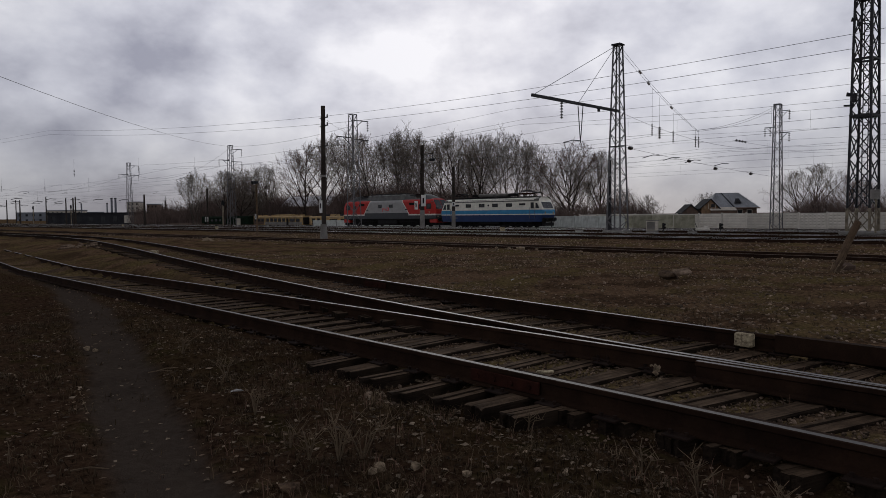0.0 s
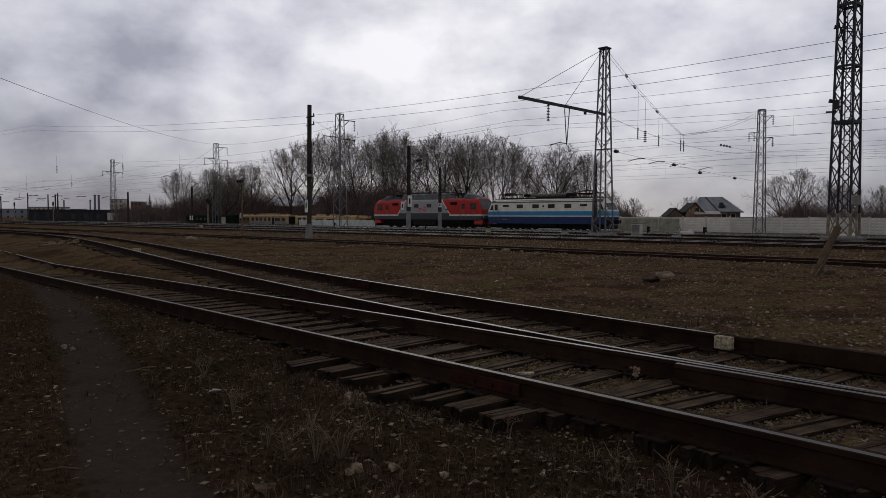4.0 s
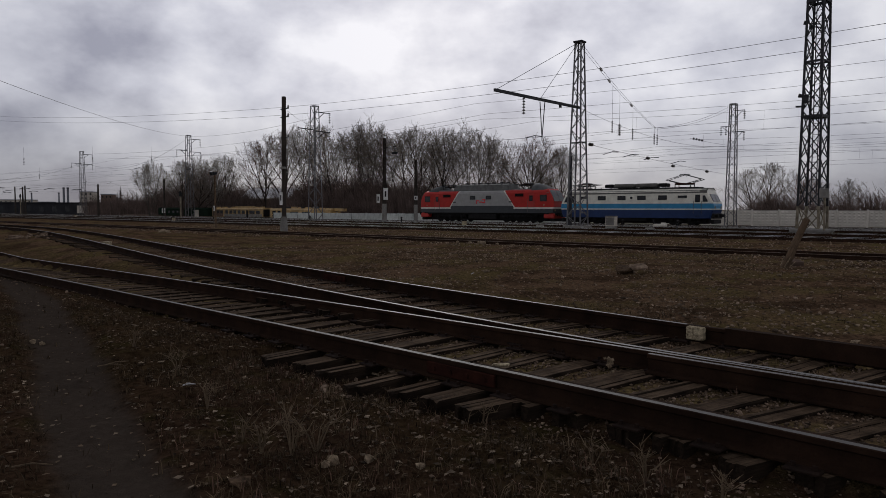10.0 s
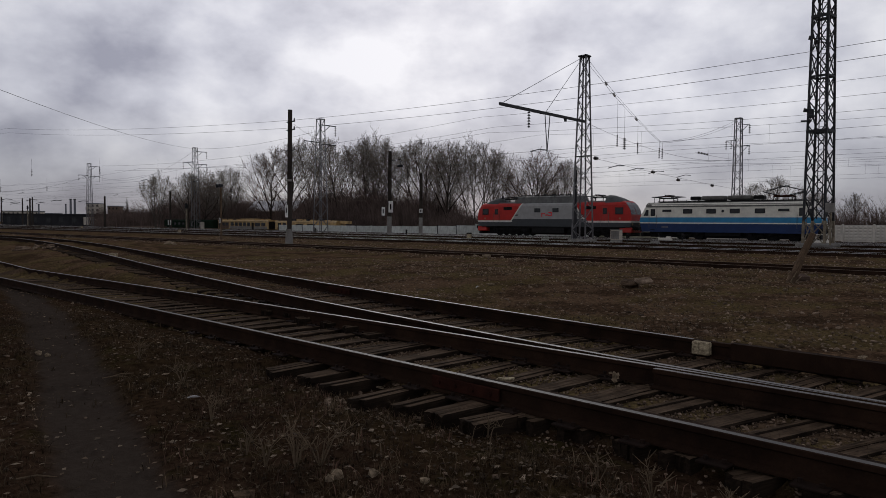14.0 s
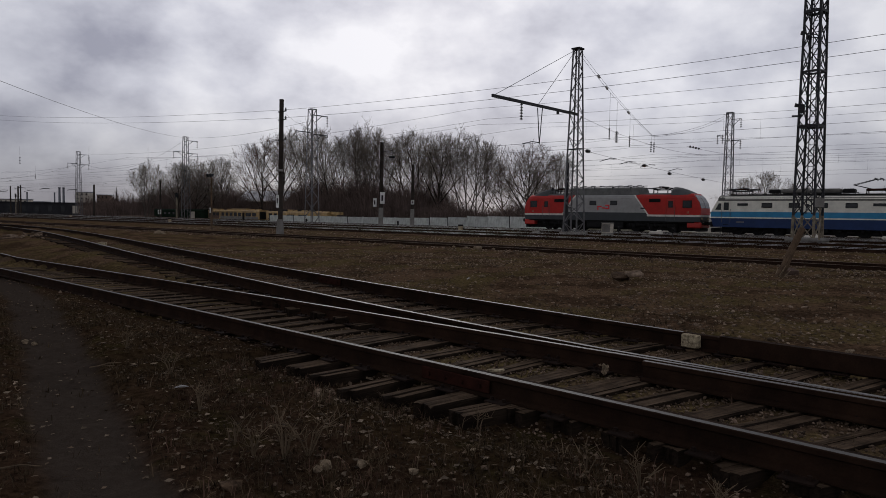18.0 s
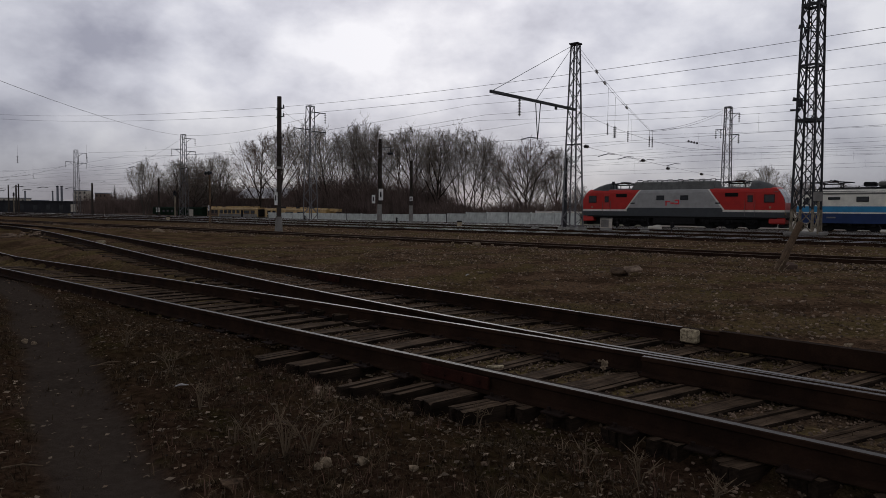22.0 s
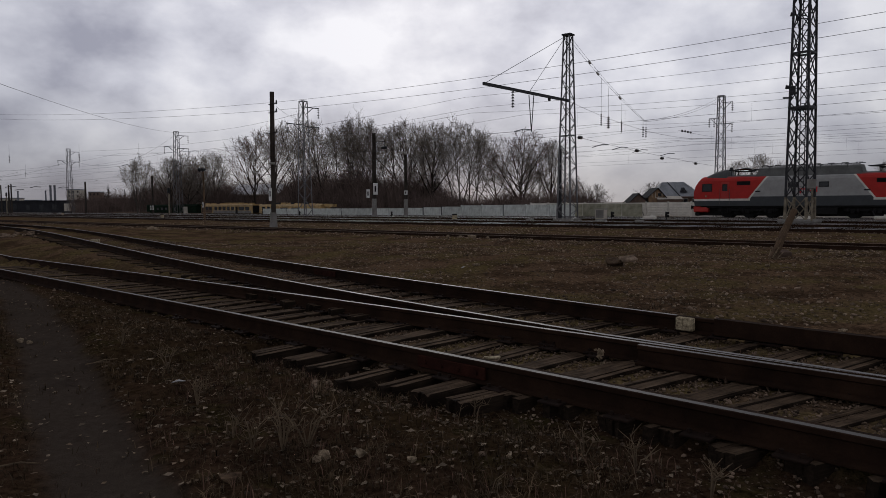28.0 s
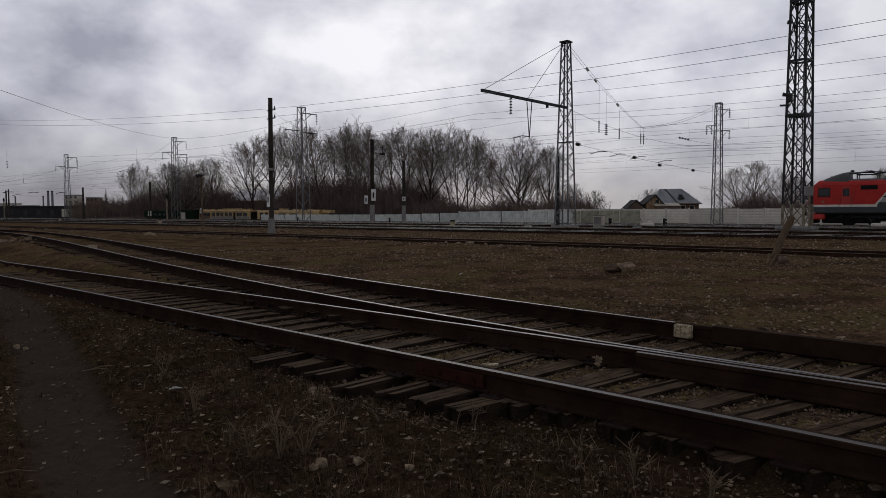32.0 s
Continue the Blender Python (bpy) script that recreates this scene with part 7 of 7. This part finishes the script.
y2 = railcar("rail_crane", -129.6, -108.0, 92, -1.75, "yellow", "yellow", "faded yellow rail crane with lowered jib behind the fence", [(1.5, 2.6, 1.9, 2.6), (3.4, 4.4, 1.9, 2.6), (8, 10.5, 1.9, 2.4), (12, 14.5, 1.9, 2.4)], 3.15)
part("jib", Mesh().bar((7, 0, 3.25), (24.2, 0, 2.85), 0.9, 0.55), M["yellow"], y2, "yellow crane jib")
for i in range(6):
    part("jib_brace", Mesh().bar((8 + i * 2.5, -0.47, 2.95), (9.5 + i * 2.5, -0.47, 3.45), 0.08), M["steel_dark"], y2)
for x in (5.4, 6.6, 11.3, 16.0):
    part("winch_gear", Mesh().box((x, -0.5, 3.3), (0.7, 0.8, 0.45), None, 0.06), M["steel_dark"], y2)
part("waist_band", Mesh().box((10.8, -1.415, 1.5), (19, 0.03, 0.35)), M["steel_dark"], y2, "dark dirty lower band")
g1 = railcar("covered_wagon", -181, -155.0, 92, -1.75, "green", "green", "dull green covered wagon parked by the scrub", [(6 + i * 2.2, 7 + i * 2.2, 2.0, 2.5) for i in range(5)], 3.35, skirt="brick")
part("wagon_door", Mesh().box((20.4, -1.46, 1.9), (2.2, 0.06, 1.7)), M["wall_pale"], g1, "pale sliding door")
flat = thing("flat_wagon", Matrix.Translation(qs(90.0, -196, -1.7)) @ pose(0, 0, 0, 0, 0, LINE_TURN), "empty rust red flat wagon on a siding", "rail vehicle", "parked rail vehicles")
part("deck", Mesh().box((8, 0, 1.15), (18, 2.6, 0.45), None, 0.03), M["brick"], flat)
for x in (2, 3.8, 12.2, 14):
    for y in (-0.79, 0.79):
        part("wheel", Mesh().tube([(x, y - 0.06, 0.47), (x, y + 0.06, 0.47)], 0.47, 16), M["black"], flat)
for s in range(4):
    bn = place(thing("concrete_bench", None, "pale precast concrete slab stack by the siding", "concrete slab", "slab stacks"), 80.5, -140 + s * 2.6, -1.55)
    part("slab", Mesh().box((0, 0, 0.62), (2.3, 0.5, 0.22), None, 0.03), M["wall_pale"], bn)
    for x in (-0.8, 0.8):
        part("leg", Mesh().box((x, 0, 0.25), (0.22, 0.4, 0.52)), M["wall_pale"], bn)


# ---- turnout details ----
def stretch(line, lo, hi, side, dz=0.0):
    return [p + side * n + Vector((0, 0, dz)) for s, p, n in line if lo <= s <= hi]


# check rail inside the far rail, its end painted white
check = rail(stretch(LINE_2, -13.5, -0.2, GAUGE / 2 - 0.10, 0.03), track_2, "check_rail", ((-0.05, -0.18), (0.05, -0.18), (0.05, 0.0), (-0.05, 0.0)), "dark oily check rail", bright=False)
end = min(LINE_2, key=lambda r: abs(r[0]))
wb = part("painted_end", Mesh().box((0, 0, 0), (0.20, 0.09, 0.15), None, 0.012), M["white_paint"], track_2, "flaking white painted rail end")
wb.matrix_basis = Matrix.Translation(end[1] + end[2] * (GAUGE / 2 - 0.10) + Vector((0.102, -0.106, -0.075))) @ pose(0, 0, 0, 0, 0, math.degrees(math.atan2(end[2].y, end[2].x)) - 90)
rail(stretch(LINE_1, -13.5, 3.9, GAUGE / 2 - 0.115, 0.0), track_1, "wing_rail", top="rail_dull")
rail(stretch(LINE_1, -13.5, 4.6, -GAUGE / 2 + 0.14, -0.03), track_1, "guard_rail", RAIL, bright=False)
for line, s0, side, tr in ((LINE_1, 4.4, -GAUGE / 2, track_1), (LINE_2, 7.3, GAUGE / 2, track_2)):
    r = min(line, key=lambda r: abs(r[0] - s0))
    for w in (-1, 1):
        fp = Mesh().box((0, 0, 0), (0.8, 0.03, 0.11), None, 0.006)
        for k in range(4):
            fp.tube([(-0.3 + 0.2 * k, -0.03, 0), (-0.3 + 0.2 * k, 0.03, 0)], 0.02, 6)
        ob = part("fishplate", fp, M["plate_red"], tr, "red-brown rusty fishplate with bolts")
        ob.matrix_basis = Matrix.Translation(r[1] + r[2] * (side + w * 0.035) + Vector((0, 0, -0.098))) @ pose(0, 0, 0, 0, 0, math.degrees(math.atan2(r[2].y, r[2].x)) - 90)

mark_rng = random.Random(3)
chips = Mesh()
for k in range(9):
    chips.box((mark_rng.gauss(0, 0.022), 0, mark_rng.uniform(-0.07, 0.06)), (mark_rng.uniform(0.02, 0.05), 0.010, mark_rng.uniform(0.015, 0.04)), Matrix.Rotation(mark_rng.uniform(-0.7, 0.7), 3, "Y"))
splash = part("paint_mark", chips, M["pale_stone"], track_1, "flaking white paint splash on the rail web")
splash.matrix_basis = pose(1.53, 6.21, -0.09, 0, 0, -44)
# ---- stones, litter, post ----
def rock_mesh(rng, n=1):
    bm = bmesh.new()
    bmesh.ops.create_icosphere(bm, subdivisions=n, radius=1)
    sx, sy, sz = rng.uniform(0.8, 1.25), rng.uniform(0.7, 1.1), rng.uniform(0.5, 0.8)
    for v in bm.verts:
        k = 1 + rng.uniform(-0.34, 0.24)
        v.co = Vector((v.co.x * sx * k, v.co.y * sy * k, v.co.z * sz * k))
    bm.verts.index_update()
    out = [tuple(v.co) for v in bm.verts], [tuple(v.index for v in f.verts) for f in bm.faces]
    bm.free()
    return out


def rock(x, y, r, mat, label, sink=0.3):
    rng = random.Random(int(x * 100 + y * 1000))
    v, f = rock_mesh(rng, 1 if r < 0.3 else 2)
    ob = part("stone", Mesh().add([(a * r, b * r, c * r) for a, b, c in v], f), M[mat], None, smooth=False)
    ob.matrix_basis = pose(x, y, ground_z(x, y) + r * (0.6 - sink), 0, 0, rng.uniform(0, 360))
    return tagged(ob, label, "stone", "loose stones")


for x, y, r in ((-0.47, 4.23, 0.045), (-0.69, 4.18, 0.05), (0.46, 4.15, 0.033), (-0.14, 4.15, 0.035), (-0.73, 4.12, 0.035), (-0.95, 5.48, 0.03)):
    rock(x, y, r, "pale_stone", "pale rounded limestone lying in dead grass")
for x, y, r in ((7.34, 14.84, 0.075), (18.57, 32.4, 0.22), (18.9, 31.9, 0.15), (9.24, 24.83, 0.15), (4.82, 7.92, 0.06), (4.9, 8.0, 0.045), (1.02, 16.06, 0.07), (2.3, 13.33, 0.05), (1.1, 28.6, 0.12), (1.6, 28.3, 0.16), (2.2, 27.8, 0.12), (0.6, 28.9, 0.10), (-17.4, 42.4, 0.32), (-16.9, 42.0, 0.2), (6.0, 16.8, 0.06), (10.2, 18.3, 0.09), (-4.81, 7.91, 0.05), (-4.7, 7.9, 0.04)):
    rock(x, y, r, "pale_stone", "pale stone lying on the bare soil")
heap_rng = random.Random(14)
for cx, cy, n in ((-1.02, 6.05, 7), (-0.35, 5.42, 6), (-0.1, 5.15, 5), (-0.75, 5.85, 4)):
    for k in range(n):
        rock(cx + heap_rng.gauss(0, 0.13), cy + heap_rng.gauss(0, 0.07), heap_rng.uniform(0.018, 0.042), "yard_stone", "grey stone heaped beside the sleeper ends")
rock(-1.18, 3.85, 0.07, "clod", "dark stone half hidden in dead grass")
clod = rock(4.05, 15.25, 0.42, "clod", "dark earthy boulder half sunk in soil", 0.45)
clod.scale = (0.85, 0.6, 0.5)
slab = part("broken_slab", Mesh().box((0, 0, 0), (0.36, 0.22, 0.08), None, 0.025), M["yard_stone"], None)
slab.matrix_basis = pose(4.3, 14.98, ground_z(4.3, 15.0) + 0.17, 20, -6, 10)
tagged(slab, "broken pale slab leaning on a dark boulder", "stone")
rub_rng = random.Random(40)
for k in range(26):
    rx = rub_rng.gauss(-19.4, 1.3)
    rock(rx, 31.6 + (rx + 19.4) * -0.6 + rub_rng.gauss(0, 0.7), rub_rng.uniform(0.05, 0.13), "yard_stone", "pale rubble stone lying on the soil")
for x, y, w in ((-19.65, 31.2, 0.8), (-19.0, 32.6, 0.5), (-20.4, 32.4, 0.5)):
    sl = part("broken_slab", Mesh().box((0, 0, 0), (w, 0.3, 0.10), None, 0.03), M["stone"], None)
    sl.matrix_basis = pose(x, y, ground_z(x, y) + 0.08, 3, -4, -10)
    tagged(sl, "flat broken concrete slab lying on soil", "stone", "broken slabs")

post = thing("leaning_post", pose(8.9, 17.87, -0.3, 0, 23.5, 0), "thick old wooden post leaning over, split at its foot", "wooden post")
part("post_shaft", Mesh().tube([(0, 0, -0.2), (0.02, 0, 0.4), (0, 0.01, 0.9), (0.01, 0, 1.50), (0.01, 0, 1.52)], [0.105, 0.098, 0.09, 0.084, 0.074], 14), M["post_wood"], post)
for i, (a, l) in enumerate(((0.3, 0.28), (1.6, 0.22), (4.4, 0.3))):
    part("splinter", Mesh().tube([(math.cos(a) * 0.13, math.sin(a) * 0.13, 0.12), (math.cos(a) * 0.26, math.sin(a) * 0.26, 0.12 + l)], [0.03, 0.008], 5), M["pale_stone"], post, "pale split wood splinter")
rock(9.75, 18.8, 0.2, "brick", "lump of broken red brick by a post")
limit = thing("fouling_post", pose(-11.8, 23.9, -0.25, 0, 0, 0), "short fouling point post with black and white bands", "marker post")
for i, m in enumerate(("white_paint", "black", "white_paint")):
    part("band", Mesh().tube([(0, 0, 0.0 + i * 0.14), (0, 0, 0.14 + i * 0.14)], 0.19 - 0.02 * i, 10), M[m], limit)
paper = part("paper_scrap", Mesh().add([(-0.13, -0.03, 0.01), (0.02, -0.045, 0.035), (0.14, -0.01, 0.02), (0.13, 0.045, 0.012), (0.0, 0.035, 0.05), (-0.12, 0.03, 0.016), (-0.13, -0.03, 0.004), (0.14, 0.0, 0.004)],
                                      [(0, 1, 4, 5), (1, 2, 3, 4), (0, 6, 7, 2, 1)]), M["paper"], None)
paper.matrix_basis = pose(-2.22, 5.86, ground_z(-2.22, 5.86) + 0.01, 0, 0, 20) @ Matrix.Scale(0.42, 4)
tagged(paper, "crumpled white paper scrap on dark soil", "litter")
chip = part("splintered_board", Mesh().box((0, 0, 0), (0.17, 0.05, 0.025), None, 0.006), M["white_paint"], None)
chip.matrix_basis = pose(0.53, 6.24, -0.11, 4, -8, -32)
tagged(chip, "pale splintered board wedged beside the rail", "litter")
litter_rng = random.Random(31)
for i in range(44):
    x, y = litter_rng.uniform(-6, 9), litter_rng.uniform(3.4, 19)
    ob = part("litter_scrap", Mesh().add([(-0.05, -0.02, 0), (0.05, -0.025, 0.015), (0.045, 0.03, 0.02), (-0.04, 0.025, 0.008)], [(0, 1, 2, 3)]), M["paper"] if i % 3 == 0 else M["pale_stone"], None)
    ob.matrix_basis = pose(x, y, ground_z(x, y) + 0.02, litter_rng.uniform(-20, 20), litter_rng.uniform(-20, 20), litter_rng.uniform(0, 360)) @ Matrix.Scale(litter_rng.uniform(0.4, 0.9), 4)
    tagged(ob, "small pale scrap of litter on soil", "litter", "litter scraps")


# ---- stuff: ballast, gravel, dead grass, leaves ----
def scatter_stones(name, spots, mat, label, seed):
    rng = random.Random(seed)
    kinds = [rock_mesh(rng, 1) for _ in range(6)]
    vs, fs = [], []
    for x, y, z, r in spots:
        v, f = kinds[rng.randrange(6)]
        a = rng.uniform(0, 6.28)
        c, s = math.cos(a) * r, math.sin(a) * r
        k = len(vs)
        vs.extend((x + p[0] * c - p[1] * s, y + p[0] * s + p[1] * c, z + p[2] * r) for p in v)
        fs.extend(tuple(i + k for i in t) for t in f)
    me = bpy.data.meshes.new(name)
    me.from_pydata(vs, [], fs)
    me.materials.append(M[mat])
    return tagged(new(name, me), label, "gravel", kind="stuff")


g_rng = random.Random(8)
spots = []
for line, lo, hi, n in ((LINE_1, -4, 8, 9500), (LINE_2, -4, 9, 8500), (LINE_1, 8, 20, 1800), (LINE_2, 9, 26, 2600)):
    sel = [r for r in line if lo <= r[0] <= hi]
    for i in range(n):
        r = g_rng.choice(sel)
        off = g_rng.uniform(-0.95, 0.95) if g_rng.random() < 0.75 else g_rng.gauss(0, 1.2)
        p = r[1] + r[2] * off
        x, y = p.x + g_rng.uniform(-0.3, 0.3), p.y + g_rng.uniform(-0.3, 0.3)
        spots.append((x, y, ground_z(x, y) + 0.01, g_rng.uniform(0.006, 0.019) * (1.6 if g_rng.random() < 0.06 else 1)))
scatter_stones("ballast", spots, "stone", "grey brown ballast stones between the sleepers", 1)
spots = []
while len(spots) < 14000:
    x, y = g_rng.uniform(-14, 20), g_rng.uniform(8.5, 27)
    d2 = off_line(x, y, ARR_2)[0]
    q = 0.652 * x + 0.758 * y
    if d2 < 1.0 or q > 22.4:
        continue
    w = 0.35 + 0.65 * smooth(2.8, 1.2, d2) + 0.9 * smooth(18.5, 21, q) + 0.9 * (noise.noise(Vector((x, y, 2)) * 0.35) > 0.12)
    if g_rng.random() > w:
        continue
    spots.append((x, y, ground_z(x, y) + 0.005, g_rng.uniform(0.010, 0.028) * (1.9 if g_rng.random() < 0.06 else 1)))
scatter_stones("gravel", spots, "yard_stone", "scattered gravel on bare brown soil", 2)
spots = []
for i in range(5200):
    s, q = g_rng.uniform(-75, 12), 23.6 + g_rng.choice((-1, 1)) * g_rng.uniform(1.0, 2.6)
    p = qs(q, s)
    spots.append((p.x, p.y, ground_z(p.x, p.y) + 0.01, g_rng.uniform(0.018, 0.05)))
for i in range(5000):
    s, q = g_rng.uniform(-60, 12), g_rng.uniform(26, 36)
    p = qs(q, s)
    spots.append((p.x, p.y, ground_z(p.x, p.y) + 0.01, g_rng.uniform(0.02, 0.055)))
scatter_stones("track_gravel", spots, "yard_stone", "grey gravel along the edges of the far track", 3)


spots = []
for i in range(4200):
    x, y = g_rng.uniform(-14, 20), g_rng.uniform(8.5, 27)
    if off_line(x, y, ARR_2)[0] > 1.0 and 0.652 * x + 0.758 * y < 22.4 and g_rng.random() < 0.35 + 0.9 * noise.noise(Vector((x, y, 6)) * 0.5):
        spots.append((x, y, ground_z(x, y) + 0.01, g_rng.uniform(0.008, 0.028) * (1.8 if g_rng.random() < 0.05 else 1)))
for i in range(620):
    x, y = g_rng.uniform(-7, 5), g_rng.uniform(2.8, 11)
    if off_line(x, y, ARR_1)[0] < -1.0 and noise.noise(Vector((x, y, 3)) * 1.4) > 0.15:
        spots.append((x, y, ground_z(x, y) + 0.004, g_rng.uniform(0.004, 0.014)))
for line in (LINE_1, LINE_2):
    sel = [r for r in line if -3 <= r[0] <= 16]
    for i in range(90):
        r = g_rng.choice(sel)
        p = r[1] + r[2] * g_rng.uniform(-1.0, 1.0)
        spots.append((p.x, p.y, ground_z(p.x, p.y) + 0.02, g_rng.uniform(0.010, 0.022)))
scatter_stones("pale_gravel", spots, "pale_stone", "scattered pale pebbles on dark soil", 4)


def near_clear(x, y):
    """True where grass may stand: off the tracks, thin on the path."""
    d1 = off_line(x, y, ARR_1)[0]
    d2 = off_line(x, y, ARR_2)[0]
    if d1 > -1.2 and (d2 < 1.2):
        return 0.10
    if abs(x - path_mid(y)) < 0.40:
        return 0.05
    if x < path_mid(y) + 0.9:
        return 0.55
    return 1.0 if d1 < -1.2 else 0.35


def blades(name, n, box, size, mat, label, seed, flat=False, lean=0.6):
    rng = random.Random(seed)
    vs, fs = [], []
    while n > 0:
        x, y = rng.uniform(box[0], box[1]), rng.uniform(box[2], box[3])
        n -= 1
        patch = 0.5 + 0.9 * noise.noise(Vector((x * 0.9, y * 0.9, seed)))
        clear = near_clear(x, y)
        if flat and clear < 0.06:
            clear = 0.16
        if rng.random() > clear * max(patch, 0.08) * 1.4:
            continue
        z = ground_z(x, y)
        for b in range(1 if flat else rng.randint(2, 5)):
            h = rng.uniform(*size)
            a = rng.uniform(0, 6.28)
            k = len(vs)
            if flat:
                c, s = math.cos(a) * h, math.sin(a) * h
                t = rng.uniform(-0.4, 0.4) * h
                vs.extend([(x - c, y - s, z + 0.012), (x + s * 0.55, y - c * 0.55, z + 0.016 + t), (x + c, y + s, z + 0.014), (x - s * 0.5, y + c * 0.5, z + 0.016 - t * 0.3)])
                fs.append((k, k + 1, k + 2, k + 3))
            else:
                l = rng.uniform(0.1, lean) * h
                w = rng.uniform(0.0018, 0.004)
                dx, dy = math.cos(a), math.sin(a)
                x0, y0 = x + rng.uniform(-0.03, 0.03), y + rng.uniform(-0.03, 0.03)
                mx, my, mz = x0 + dx * l * 0.35, y0 + dy * l * 0.35, z + h * 0.6
                tx, ty, tz = x0 + dx * l, y0 + dy * l, z + h * rng.uniform(0.75, 1.0)
                vs.extend([(x0 - dy * w, y0 + dx * w, z - 0.01), (x0 + dy * w, y0 - dx * w, z - 0.01), (mx + dy * w * 0.8, my - dx * w * 0.8, mz), (mx - dy * w * 0.8, my + dx * w * 0.8, mz), (tx, ty, tz)])
                fs.extend([(k, k + 1, k + 2, k + 3), (k + 3, k + 2, k + 4)])
    me = bpy.data.meshes.new(name)
    me.from_pydata(vs, [], fs)
    me.materials.append(M[mat])
    return tagged(new(name, me), label, "grass" if not flat else "leaves", kind="stuff")


blades("dead_grass", 34000, (-7, 4, 2.4, 11), (0.015, 0.07), "grass", "short dead brown grass on the verge", 5, lean=2.2)
blades("dry_stalks", 260, (-5, 3.4, 2.4, 7.5), (0.06, 0.18), "straw", "taller dry stalks in the verge grass", 6, lean=1.1)
blades("grass_beyond", 22000, (-16, 16, 9, 24), (0.02, 0.08), "grass", "sparse dead grass beyond the turnout", 7, lean=2.2)
blades("reddish_stems", 1500, (-2.2, 3.2, 2.6, 8), (0.03, 0.11), "turf_red", "tangled reddish dead stems in the verge", 23, lean=1.0)
blades("pale_chaff", 9500, (-7, 5, 2.6, 12), (0.008, 0.034), "chaff", "pale dry leaf scraps scattered on dark soil", 18, flat=True)
blades("fallen_leaves", 34000, (-8, 6, 2.4, 13), (0.008, 0.026), "leaf", "fallen leaves and chaff on dark soil", 8, flat=True)


def twig_bunch(x, y, n, h, label):
    t = thing("dry_weed", pose(x, y, ground_z(x, y)), label, "weed", "dry weeds")
    rng = random.Random(int(x * 77 + y * 99))
    for i in range(n):
        a, l = rng.uniform(0, 6.28), rng.uniform(0.5, 1.0) * h
        lean = rng.uniform(0.1, 0.9)
        p1 = (math.cos(a) * l * lean * 0.4, math.sin(a) * l * lean * 0.4, l * 0.6)
        p2 = (math.cos(a) * l * lean, math.sin(a) * l * lean, l * rng.uniform(0.7, 1.0))
        st = Mesh().tube([(0, 0, -0.02), p1, p2], [0.0055, 0.004, 0.002], 4, False)
        stem = part("stem", st, M["straw"], t)
        for b in range(4):
            u = rng.uniform(0.0, 0.95)
            q = Vector(p1).lerp(Vector(p2), u)
            e = q + Vector((rng.gauss(0, 0.06), rng.gauss(0, 0.06), rng.uniform(0.02, 0.10)))
            part("side_twig", Mesh().tube([q, e], [0.003, 0.0014], 3, False), M["straw"], stem)


for x, y, n, h in ((-0.98, 4.32, 9, 0.34), (-0.84, 4.4, 8, 0.30), (-1.2, 4.4, 6, 0.24), (-1.4, 4.65, 4, 0.22), (0.95, 4.25, 4, 0.20), (1.2, 3.95, 5, 0.26), (-2.6, 6.6, 5, 0.24), (1.5, 3.6, 5, 0.25), (-3.4, 7.4, 5, 0.25), (-1.9, 5.4, 5, 0.26), (0.3, 5.1, 4, 0.2)):
    twig_bunch(x, y, n, h, "dry branching weed stalks in dead grass")
for x, y, a in ((-3.35, 6.75, 25), (-3.3, 6.8, 50), (-2.5, 4.05, 12), (-4.3, 5.3, 5)):
    tw = part("fallen_twig", Mesh().tube([(-0.11, 0, 0.01), (0.0, 0.015, 0.02), (0.12, -0.01, 0.012)], [0.006, 0.006, 0.003], 5), M["straw"], None)
    tw.matrix_basis = pose(x, y, ground_z(x, y) + 0.01, 0, 0, a)
    tagged(tw, "pale dry twig lying on the soil", "twig", "fallen twigs")


# ---- small pieces of the near tracks ----
def fan(s):
    """The turnout timbers stand square to the siding far off and slew round towards the crossing."""
    return max(-24.0, min(-1.0, -17.0 + 5.0 * (s - 2.0)))


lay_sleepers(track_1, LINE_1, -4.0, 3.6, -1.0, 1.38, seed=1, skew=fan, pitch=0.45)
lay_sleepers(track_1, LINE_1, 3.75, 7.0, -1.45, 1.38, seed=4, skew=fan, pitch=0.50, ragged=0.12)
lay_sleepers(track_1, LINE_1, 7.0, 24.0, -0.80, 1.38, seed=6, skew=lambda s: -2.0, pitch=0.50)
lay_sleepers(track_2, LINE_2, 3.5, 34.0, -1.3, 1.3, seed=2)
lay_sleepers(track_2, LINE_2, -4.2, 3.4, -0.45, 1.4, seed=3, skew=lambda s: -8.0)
for side in (-GAUGE / 2, GAUGE / 2):
    fastenings(track_1, LINE_1, side, -3.9, 10)
    fastenings(track_2, LINE_2, side, -3.9, 9)
motions()
